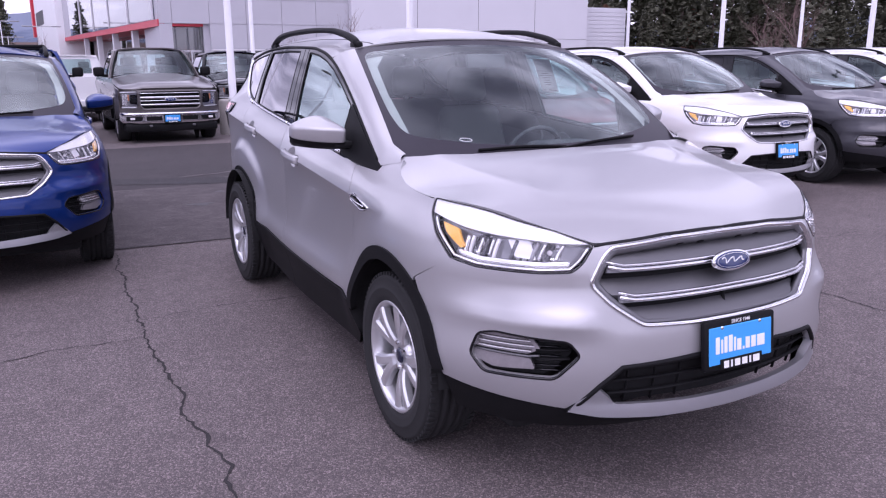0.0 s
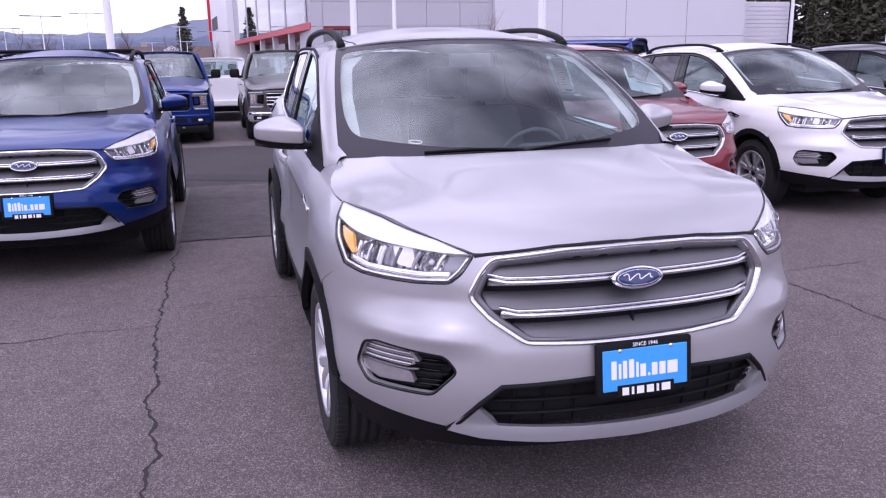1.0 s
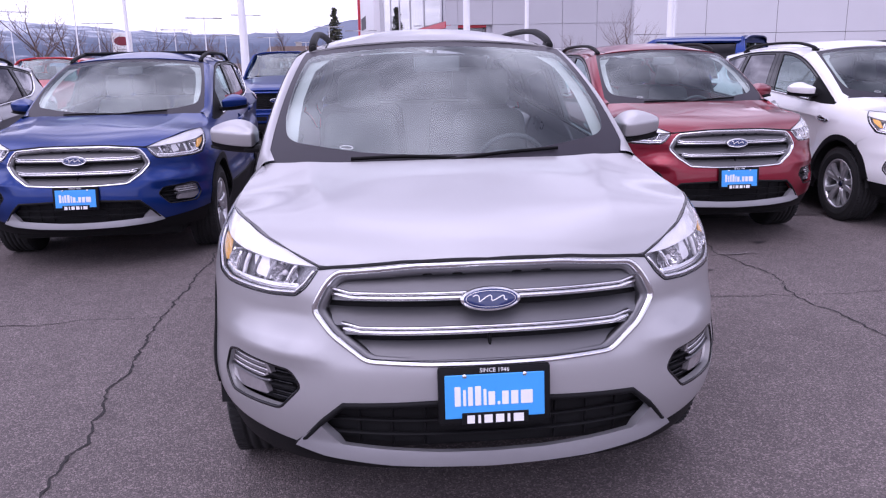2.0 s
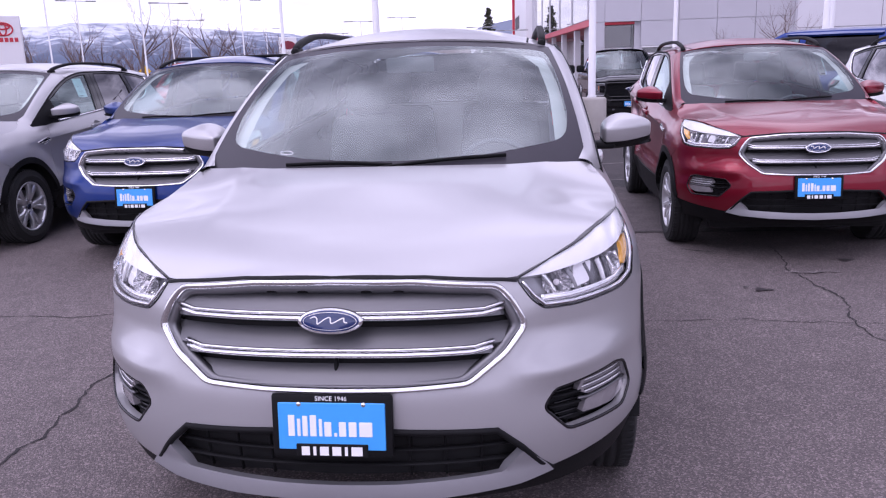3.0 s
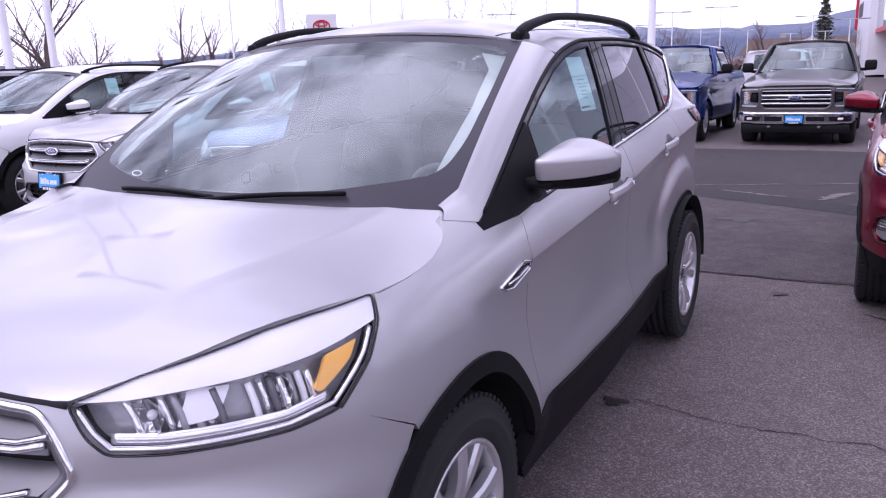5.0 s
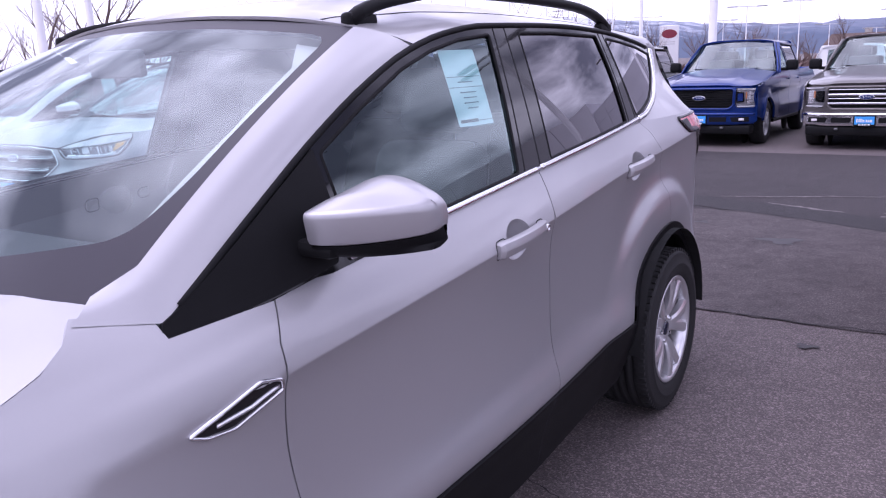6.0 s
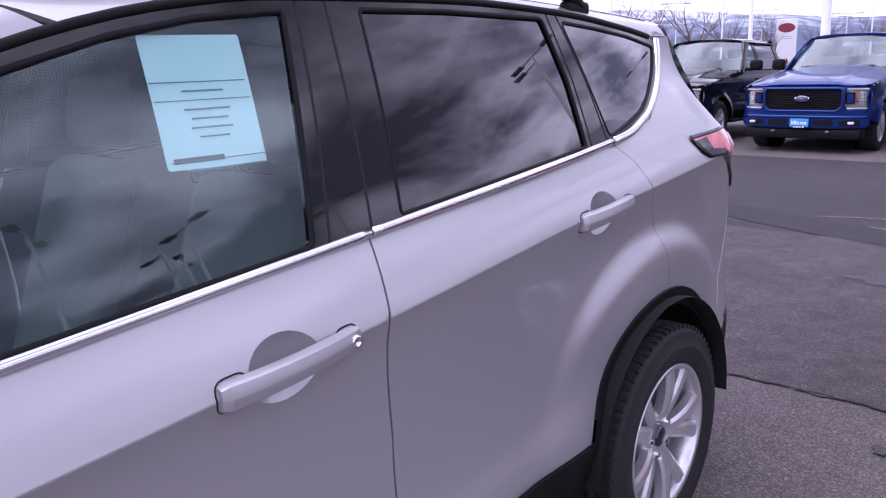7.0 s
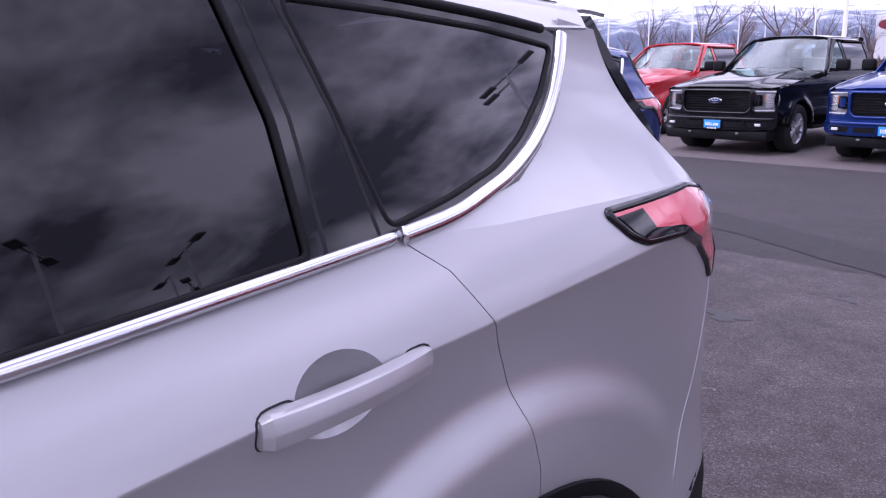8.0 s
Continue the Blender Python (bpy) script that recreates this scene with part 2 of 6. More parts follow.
def inside(points, loop):
    x, y = points[:, 0], points[:, 1]
    hit = np.zeros(len(points), bool)
    a = np.array(loop)
    b = np.roll(a, -1, 0)
    for (x0, y0), (x1, y1) in zip(a, b):
        if y0 != y1:
            cross = ((y0 > y) != (y1 > y)) & (x < (x1 - x0) * (y - y0) / (y1 - y0) + x0)
            hit ^= cross
    return hit


HEART = np.array([0.0, 1.35, 0.72])


def at_normal(surf, u, v):
    e = 1.5e-3
    p = np.stack(np.broadcast_arrays(*surf(u, v)), -1)
    n = np.cross(np.stack(np.broadcast_arrays(*surf(u + e, v)), -1) - np.stack(np.broadcast_arrays(*surf(u - e, v)), -1),
                 np.stack(np.broadcast_arrays(*surf(u, v + e)), -1) - np.stack(np.broadcast_arrays(*surf(u, v - e)), -1))
    n /= np.maximum(np.linalg.norm(n, axis=-1, keepdims=True), 1e-12)
    n *= np.sign(((p - HEART) * n).sum(-1, keepdims=True))
    return p, n


def panel(name, loop, surf, mat, parent, step=0.035, holes=(), lip=0.014, off=0.0, flip=False, label="", lines=(), bend=None):
    """A sheet of a surface surf(u, v), trimmed by a loop and by holes in (u, v), with its edges turned in."""
    from mathutils.geometry import delaunay_2d_cdt
    loops = [dense(l, step * 0.7) for l in (loop, *holes)]
    pts = [p for l in loops for p in l]
    edges, at = [], 0
    for l in loops:
        edges += [(at + i, at + (i + 1) % len(l)) for i in range(len(l))]
        at += len(l)
    box = np.array(loops[0])
    gx, gy = np.meshgrid(np.arange(box[:, 0].min(), box[:, 0].max(), step), np.arange(box[:, 1].min(), box[:, 1].max(), step))
    grid = np.stack([gx.ravel(), gy.ravel()], -1)
    keep = inside(grid, loops[0])
    for h in loops[1:]:
        keep &= ~inside(grid, h)
    grid = grid[keep]
    rim = np.array(pts)
    if len(grid):
        far = np.array([np.min(np.abs(rim - g).max(-1)) for g in grid]) > step * 0.4
        grid = grid[far]
    extra = []
    for line in lines:
        q = np.array(dense(line, step * 0.8, False))
        q = q[inside(q, loops[0])]
        for h in loops[1:]:
            q = q[~inside(q, h)]
        if len(q):
            q = q[np.array([np.min(np.abs(rim - g).max(-1)) for g in q]) > step * 0.15]
        if len(q) and len(grid):
            grid = grid[np.array([np.min(np.abs(q - g).max(-1)) for g in grid]) > step * 0.4]
        extra += [Vector(g) for g in q]
    flat = [Vector(p) for p in pts] + [Vector(g) for g in grid] + extra
    co, _, tris, _, _, _ = delaunay_2d_cdt(flat, edges, [], 0, 1e-6)
    co = np.array([tuple(c) for c in co])
    tris = np.array([t for t in tris if len(t) == 3])
    mid = co[tris].mean(1)
    keep = inside(mid, loops[0])
    for h in loops[1:]:
        keep &= ~inside(mid, h)
    tris = tris[keep]
    p, n = at_normal(surf, co[:, 0], co[:, 1])
    if bend:
        n = bend(co, p, n)
    p = p + n * off
    face_n = np.cross(p[tris[:, 1]] - p[tris[:, 0]], p[tris[:, 2]] - p[tris[:, 0]])
    back = (face_n * n[tris[:, 0]]).sum(-1) < 0
    tris[back] = tris[back][:, ::-1]
    verts, norms, faces = [tuple(q) for q in p], [tuple(q) for q in n], [tuple(int(i) for i in t) for t in tris]
    if lip:
        count = {}
        for a, b, c in faces:
            for e in ((a, b), (b, c), (c, a)):
                count[e] = True
        rim = [e for e in count if (e[1], e[0]) not in count]
        top, low = {}, {}
        for i in {i for e in rim for i in e}:
            top[i] = len(verts)
            verts.append(tuple(p[i]))
            norms.append((0, 0, 0))
            low[i] = len(verts)
            verts.append(tuple(p[i] - n[i] * lip))
            norms.append((0, 0, 0))
        faces += [(top[b], top[a], low[a], low[b]) for a, b in rim]
    if flip:
        verts = [(-x, y, z) for x, y, z in verts]
        norms = [(-x, y, z) for x, y, z in norms]
        faces = [f[::-1] for f in faces]
    return mesh_part(name, verts, faces, mat, parent, label, norms)


def bead(name, path, surf, w, h, mat, parent, closed=False, flip=False, step=0.03, off=0.0, label=""):
    """A half-round strip laid along a path in (u, v) of a surface."""
    path = dense(path, step, closed)
    uv = np.array(path)
    p, n = at_normal(surf, uv[:, 0], uv[:, 1])
    p = p + n * off
    verts, faces = sweep([tuple(q) for q in p], round_section(w, h), [tuple(q) for q in n], closed)
    if flip:
        verts = [(-v[0], v[1], v[2]) for v in verts]
        faces = [f[::-1] for f in faces]
    return mesh_part(name, verts, faces, mat, parent, label)


# ---- surfaces of the compact SUV: front axle at y = 0, nose towards -y ----
ARC = 1.42


def spline(pairs):
    """A smooth curve through (t, value) pairs."""
    t = np.array([p[0] for p in pairs], float)
    v = np.array([p[1] for p in pairs], float)
    h = np.diff(t)
    d = np.diff(v) / h
    m = np.zeros(len(t))
    m[1:-1] = np.where(d[:-1] * d[1:] > 0, 2 * d[:-1] * d[1:] / np.where(d[:-1] + d[1:] == 0, 1, d[:-1] + d[1:]), 0)
    m[0], m[-1] = d[0], d[-1]

    def at(x):
        x = np.asarray(x, float)
        i = np.clip(np.searchsorted(t, x) - 1, 0, len(h) - 1)
        w = np.clip((x - t[i]) / h[i], -0.5, 1.5)
        return ((1 + 2 * w) * (1 - w) ** 2 * v[i] + w * (1 - w) ** 2 * h[i] * m[i]
                + w * w * (3 - 2 * w) * v[i + 1] + w * w * (w - 1) * h[i] * m[i + 1])
    return at


NOSE = spline([(.20, .76), (.26, .82), (.33, .885), (.42, .915), (.52, .925), (.62, .92), (.70, .90), (.80, .877), (.90, .85), (.95, .825), (1.0, .78), (1.08, .68)])


def crease(y):
    return .926 + .0735 * (np.clip(y, .0, 3.6) - .2)


def ease(a, b, t):
    w = np.clip((t - a) / (b - a), 0, 1)
    return w * w * (3 - 2 * w)


def flank(y, z):
    """Half width of the lower body at a length and height."""
    h = z - crease(y)
    up, down = np.maximum(h, 0), np.maximum(-h, 0)
    x = .887 - .12 * up - 2.6 * up ** 2 - (.19 * up - 1.35 * up ** 2) * ease(.3, .9, y)
    x = x - .030 * (1 - np.exp(-down / .075)) * ease(-.1, .6, y) + .022 * np.exp(-((z - .50) / .12) ** 2) + .014 * np.exp(-((z - .52) / .065) ** 2) * ease(.45, .9, y) * (1 - ease(2.05, 2.35, y)) - .10 * np.maximum(.40 - z, 0)
    x = x - .05 * ease(1.2, 2.5, y) - .02 * np.maximum(y - 2.6, 0)
    for cy, amp, r0, r1 in ((0, .029, .44, .64), (2.69, .026, .44, .70)):
        r = np.hypot(y - cy, z - .345)
        x = x + amp * (1 - ease(r0, r1, r)) * ease(.22, .48, z)
    r = np.hypot(y - 2.69, z - .345)
    x = x + .027 * (1 - ease(.565, .65, r)) * ease(.62, .92, z)
    t = np.clip((y - 2.7) / (.9 - .8 * np.maximum(z - 1.05, 0)), 0, .9999)
    return x * (1 - t ** 5) ** .2


def body(u, z):
    """Lower body: u runs round the nose (0 at its middle, y = |u| - ARC along the flanks)."""
    u, z = np.broadcast_arrays(np.asarray(u, float), np.asarray(z, float))
    a = np.abs(u)
    phi = np.maximum(1 - a / ARC, 0) * np.pi / 2
    w, n, p = flank(0 * z, z), NOSE(z), 2.6
    # a hollow under the headlamp and a soft crest above the fog lamp
    zone = ease(.42, .62, a) * (1 - ease(1.0, 1.25, a))
    n = n + zone * (.030 * np.exp(-((z - .675) / .038) ** 2) - .016 * np.exp(-((z - .780) / .045) ** 2))
    r = ((np.cos(phi) / w) ** p + (np.sin(phi) / n) ** p) ** (-1 / p)
    side = a >= ARC
    y = np.where(side, a - ARC, -r * np.sin(phi))
    x = np.where(side, flank(np.maximum(a - ARC, 0), z), r * np.cos(phi))
    return np.sign(u) * x, y, z


def from_x(x, z):
    """u of the point of the nose that lies x from the middle."""
    lo, hi = 0.0, ARC
    for _ in range(40):
        mid = (lo + hi) / 2
        lo, hi = (mid, hi) if body(mid, z)[0] < abs(x) else (lo, mid)
    return math.copysign(lo, x)


def from_y(y, z):
    """u of the point of the left side at length y."""
    if y >= 0:
        return y + ARC
    lo, hi = 0.0, ARC
    for _ in range(40):
        mid = (lo + hi) / 2
        lo, hi = (mid, hi) if body(mid, z)[1] < y else (lo, mid)
    return lo


def belt(y):
    return 1.075 + .0788 * (np.asarray(y, float) - .48)


def window_side(y, z):
    """The side glass, as a surface over length and height."""
    y, z = np.broadcast_arrays(np.asarray(y, float), np.asarray(z, float))
    h = z - 1.12
    x = .83 - .27 * h - .15 * h * np.abs(h) - .056 * np.maximum(y - 1.9, 0) ** 2 - .05 * np.maximum(1.1 - y, 0) ** 2
    return x, y, z


ROOF_MID = spline([(.80, 1.582), (.92, 1.611), (1.1, 1.650), (1.4, 1.682), (1.8, 1.690), (2.3, 1.682), (2.8, 1.660), (3.1, 1.640), (3.35, 1.610)])
HOOD_LINE = [(.50, .930), (.59, .969), (.66, .990)]
HOOD_SIDE = [(-.50, 1.016), (-.42, 1.026), (-.245, 1.030), (-.125, 1.038), (-.016, 1.043), (.058, 1.063), (.107, 1.089)]
EDGE_TOP = spline([(.20, 1.045), (.265, 1.083), (.48, 1.215), (.69, 1.335), (.9, 1.435), (1.1, 1.508), (1.3, 1.553), (1.5, 1.575), (2.0, 1.584), (2.4, 1.571), (2.8, 1.536), (3.0, 1.509), (3.2, 1.48)])


def roof(x, y):
    x, y = np.broadcast_arrays(np.asarray(x, float), np.asarray(y, float))
    return x, y, ROOF_MID(y) - (.055 + .032 * ease(.9, 1.3, y)) * (np.abs(x) / .6) ** 2.3 - .9 * np.maximum(np.abs(x) - .60, 0) ** 1.5 * (1 - ease(1.1, 1.5, y)) - 2.0 * np.maximum(np.abs(x) - .57, 0) ** 1.5 * ease(2.2, 2.9, y)


def rim_points():
    """The hood's edge on the lower body, from the nose to the windshield."""
    out = [body(from_x(x, z), z) for x, z in HOOD_LINE] + [body(from_y(y, z), z) for y, z in HOOD_SIDE]
    return [tuple(float(c) for c in p) for p in out]


RIM = rim_points()


def fair(pairs, degree):
    """One polynomial close to (t, value) pairs, for surfaces that mirror the sky."""
    t, v = np.array(pairs, float).T
    k = np.polyfit(t, v, degree)
    return lambda x: np.polyval(k, np.asarray(x, float))


HOOD_ARCH = fair([(-.90, .915), (-.83, .955), (-.76, .983), (-.6, 1.022), (-.3, 1.076), (0, 1.118), (.2, 1.142), (.35, 1.158)], 5)
FAIR_X = fair([(y, x) for x, y, z in RIM] + [(.16, .762), (.3, .73)], 5)
FAIR_Z = fair([(-.84, .905)] + [(y, z) for x, y, z in RIM] + [(.16, 1.118), (.3, 1.150)], 5)


def hood(x, y):
    x, y = np.broadcast_arrays(np.asarray(x, float), np.asarray(y, float))
    a = np.abs(x)
    xe = np.maximum(FAIR_X(y), .45)
    z = HOOD_ARCH(y) - (HOOD_ARCH(y) - FAIR_Z(y)) * (a / xe) ** 2.3
    # two pressed lines that run back and outwards from the nose
    line = .40 + .20 * (y + .8)
    z = z + .007 * np.exp(-(np.sqrt((a - line) ** 2 + .010 ** 2) - .010) / np.where(a < line, .11, .05)) * ease(-.76, -.30, y)
    return x, y, z


def windshield(u, v):
    """u across (-1 to 1 between the pillars), v from the cowl to the roof."""
    u, v = np.broadcast_arrays(np.asarray(u, float), np.asarray(v, float))
    a = u * u
    x = u * (.745 * (1 - v) + .628 * v + .045 * v * (1 - v))
    y = (.11 + .165 * a) * (1 - v) + (.925 + .075 * a) * v
    z = (1.118 + .05 * a) * (1 - v) + (1.604 - .042 * a) * v
    b = .10 * v * (1 - v)
    return x, y - .62 * b, z + .78 * b


def edge_curve(y):
    """The upper edge of the side windows."""
    z = EDGE_TOP(y)
    x = window_side(y, z)[0] + .004
    return x, y, z


def pillar(w, v):
    """The front roof pillar: w from the window edge to the windshield, v up; below 0 it closes the corner to the hood."""
    w, v = np.broadcast_arrays(np.asarray(w, float), np.asarray(v, float))
    up, k = np.maximum(v, 0), ease(-.04, 1.0, -v / .17)
    y0 = .265 + (1.12 - .265) * up
    a = edge_curve(y0)
    b = windshield(np.ones_like(v), up)
    a = [p * (1 - k) + q * k for p, q in zip(a, (.772, .133, 1.110))]
    b = [p * (1 - k) + q * k for p, q in zip(b, (.722, .200, 1.132))]
    c = .035 * w * (1 - w)
    return a[0] * (1 - w) + b[0] * w + c, a[1] * (1 - w) + b[1] * w, a[2] * (1 - w) + b[2] * w + c * .8


def rear_pillar(y, w):
    """The rear roof pillar: w from the shoulder (0) to the roof (1)."""
    y, w = np.broadcast_arrays(np.asarray(y, float), np.asarray(w, float))
    zl = 1.225 + 0 * y
    xl = flank(np.clip(y, 0, 3.58), zl)
    zu = EDGE_TOP(np.minimum(y, 3.3)) + .01
    xu = window_side(y, zu)[0]
    k = np.maximum(1 - w, 0) ** 2.1
    return xu + (xl - xu) * k, y, zl + (zu - zl) * w


def tailgate(x, w):
    """The rear glass and gate."""
    x, w = np.broadcast_arrays(np.asarray(x, float), np.asarray(w, float))
    return x, (3.47 - .115 * (x / .7) ** 2) * (1 - w) + (3.24 - .09 * (x / .6) ** 2) * w, 1.20 * (1 - w) + (1.57 - .03 * (x / .6) ** 2) * w


def soft_path(points, rounds=3):
    """An open path with its corners cut."""
    for _ in range(rounds):
        out = [points[0]]
        for a, b in zip(points, points[1:]):
            out += [tuple(.75 * p + .25 * q for p, q in zip(a, b)), tuple(.25 * p + .75 * q for p, q in zip(a, b))]
        points = out + [points[-1]]
    return points


def arc(cy, cz, r, a0, a1, n=18):
    return [(cy + r * math.cos(radians(a0 + (a1 - a0) * i / n)), cz + r * math.sin(radians(a0 + (a1 - a0) * i / n))) for i in range(n + 1)]


def side_loop(points):
    """A loop given by length and height, as (u, z) of the lower body."""
    return [(from_y(y, z), z) for y, z in points]


def nose_loop(points):
    """A loop given by x and height, as (u, z) of the lower body."""
    return [(from_x(x, z), z) for x, z in points]


def mirror_loop(half):
    """A loop across the middle from its left half, listed from the middle top round to the middle bottom."""
    return half + [(-u, z) for u, z in half[::-1]]


def build_wheel(parent, x, y, side):
    hub = empty("wheel")
    hub.parent = parent
    hub.matrix_basis = Matrix.Translation((x, y, .345)) @ (Matrix.Rotation(math.pi, 4, "Z") if side < 0 else Matrix.Identity(4))
    prof = [(-.105, .225), (-.118, .26), (-.120, .30), (-.108, .33), (-.085, .342)]
    for g in (-.055, -.018, .018, .055):
        prof += [(g - .007, .346), (g - .005, .338), (g + .005, .338), (g + .007, .346)]
    prof += [(.085, .342), (.108, .33), (.113, .322), (.112, .319), (.120, .30), (.120, .285), (.122, .283), (.120, .278), (.118, .255), (.106, .226), (.09, .222)]
    v, f = lathe(prof, 72)
    tyre = mesh_part("tyre", v, f, RUBBER, hub)
    bm = bmesh.new()
    for i in range(72):
        for w0, w1 in ((.066, .104), (-.104, -.066)):
            a = 2 * math.pi * i / 72
            block(bm, (w0, -.0075, .325), (w1, .0075, .3455), 0, Matrix.Rotation(a, 4, "X"))
    tagged(part("tread_block", bm, RUBBER, hub), kind="stuff")
    rim = [(.100, .224), (.108, .230), (.112, .226), (.108, .216), (.090, .209), (.060, .203), (-.09, .200), (-.11, .224)]
    v, f = lathe(rim, 60)
    mesh_part("rim", v, f, ALLOY, hub)
    for i in range(5):
        for lean in (-1, 1):
            a0 = 2 * math.pi * i / 5 + lean * .10
            a1 = 2 * math.pi * i / 5 + lean * .245
            pts, ups = [], []
            for q in range(7):
                t = q / 6
                r, a = .045 + .168 * t, a0 + (a1 - a0) * t
                pts.append((.070 + .030 * t ** .6 + .006 * math.sin(math.pi * t), r * math.cos(a), r * math.sin(a)))
                ups.append((1, 0, 0))
            verts, faces = [], []
            for q, p0 in enumerate(pts):
                t = q / 6
                w = .0195 + .0075 * t
                rad = Vector((0, p0[1], p0[2])).normalized()
                tan = Vector((0, -rad.z, rad.y))
                for s, h in ((-1, -.030), (-1, -.004), (-.55, .004), (.55, .004), (1, -.004), (1, -.030)):
                    verts.append(Vector(p0) + tan * w * s + Vector((h, 0, 0)))
            for q in range(6):
                for s in range(5):
                    faces.append((q * 6 + s, q * 6 + s + 1, q * 6 + s + 7, q * 6 + s + 6))
            mesh_part("spoke", verts, faces, ALLOY, hub, smooth=False)
    v, f = lathe([(.02, .08), (.066, .078), (.076, .066), (.078, .034), (.073, .033)], 32)
    mesh_part("hub", v, f, ALLOY, hub)
    v, f = lathe([(.070, .033), (.082, .030), (.086, .022), (.087, 0.0005)], 24)
    mesh_part("centre_cap", v, f, CAP_NAVY, hub, "dark blue oval-badge wheel cap")
    bm = bmesh.new()
    for i in range(5):
        a = 2 * math.pi * (i + .5) / 5
        bmesh.ops.create_cone(bm, cap_ends=True, segments=6, radius1=.009, radius2=.009, depth=.02,
                              matrix=Matrix.Translation((.076, .054 * math.cos(a), .054 * math.sin(a))) @ Matrix.Rotation(math.pi / 2, 4, "Y"))
    part("lug_nut", bm, CHROME, hub)
    v, f = lathe([(.015, .05), (.02, .15), (.008, .15), (.004, .05)], 40)
    mesh_part("brake_disc", v, f, SATIN, hub)
    v, f = lathe([(-.10, .199), (-.02, .198), (-.015, .04), (-.02, .001)], 40)
    mesh_part("wheel_back", v, f, DARK, hub)
    return hub


def oval(bm, rx, rz, depth, y, count=36, m=None):
    """A flat oval disc that faces -y, with a rounded rim."""
    rings = [(1.0, 0.0), (1.0, -depth * .6), (.95, -depth), (0.6, -depth * 1.15)]
    grid = []
    for k, d in rings:
        grid.append([bm.verts.new((rx * k * math.cos(2 * math.pi * i / count), y + d, rz * k * math.sin(2 * math.pi * i / count))) for i in range(count)])
    for a, b in zip(grid, grid[1:]):
        for i in range(count):
            bm.faces.new((a[i], a[(i + 1) % count], b[(i + 1) % count], b[i]))
    bm.faces.new(grid[-1])
    if m is not None:
        bmesh.ops.transform(bm, matrix=m, verts=[v for g in grid for v in g])
    return bm


def letters(name, text, size, mat, parent, m, extrude=0.0006):
    """Raised writing in the built-in font, as a mesh that faces -y."""
    cu = bpy.data.curves.new(name, "FONT")
    cu.body, cu.size, cu.align_x, cu.align_y, cu.extrude, cu.resolution_u = text, size, "CENTER", "CENTER", extrude, 3
    tmp = bpy.data.objects.new(name, cu)
    scene.collection.objects.link(tmp)
    me = bpy.data.meshes.new_from_object(tmp.evaluated_get(bpy.context.evaluated_depsgraph_get()))
    bpy.data.objects.remove(tmp)
    bpy.data.curves.remove(cu)
    me.transform(m @ Matrix.Rotation(math.pi / 2, 4, "X"))
    me.materials.clear()
    me.materials.append(mat)
    ob = new(name, me)
    ob.parent = parent
    return ob


def script_shape(bm, width, height, m):
    """A slanted flourish of joined strokes, for a maker's script that is not lettered."""
    pts = []
    for i in range(60):
        t = i / 59
        pts.append((width * (t - .5) + .06 * width * math.sin(18 * t), 0, height * (.30 * math.sin(17 * t + .6) * (1 - .45 * t) + .06)))
    v, f = sweep(pts, [(-height * .045, -.001), (-height * .045, .0012), (height * .045, .0012), (height * .045, -.001)], [(0, -1, 0)] * len(pts))
    made = [bm.verts.new(m @ Vector(p)) for p in v]
    for q in f:
        bm.faces.new([made[i] for i in q])


def badge(parent, m, s=1.0):
    """An oval badge, facing -y: bright rim, dark blue face, a light flourish."""
    bm = oval(bmesh.new(), .0885 * s, .0365 * s, .010, 0, m=m)
    ob = part("badge", bm, CHROME, parent, "chrome-rimmed dark blue oval badge", True)
    bm = oval(bmesh.new(), .079 * s, .0295 * s, .004, -.0085, m=m)
    part("badge_face", bm, BADGE_BLUE, ob, "", True)
    bm = bmesh.new()
    oval_ring(bm, .073 * s, .0245 * s, .0012, -.0136, m)
    script_shape(bm, .105 * s, .034 * s, m @ Matrix.Translation((0, -.0140, 0)))
    part("badge_flourish", bm, PRINT_WHITE, ob)
    return ob


def oval_ring(bm, rx, rz, w, y, m, count=40):
    a = [bm.verts.new(m @ Vector((rx * math.cos(2 * math.pi * i / count), y, rz * math.sin(2 * math.pi * i / count)))) for i in range(count)]
    b = [bm.verts.new(m @ Vector(((rx - w) * math.cos(2 * math.pi * i / count), y - .0003, (rz - w) * math.sin(2 * math.pi * i / count)))) for i in range(count)]
    for i in range(count):
        bm.faces.new((a[i], a[(i + 1) % count], b[(i + 1) % count], b[i]))


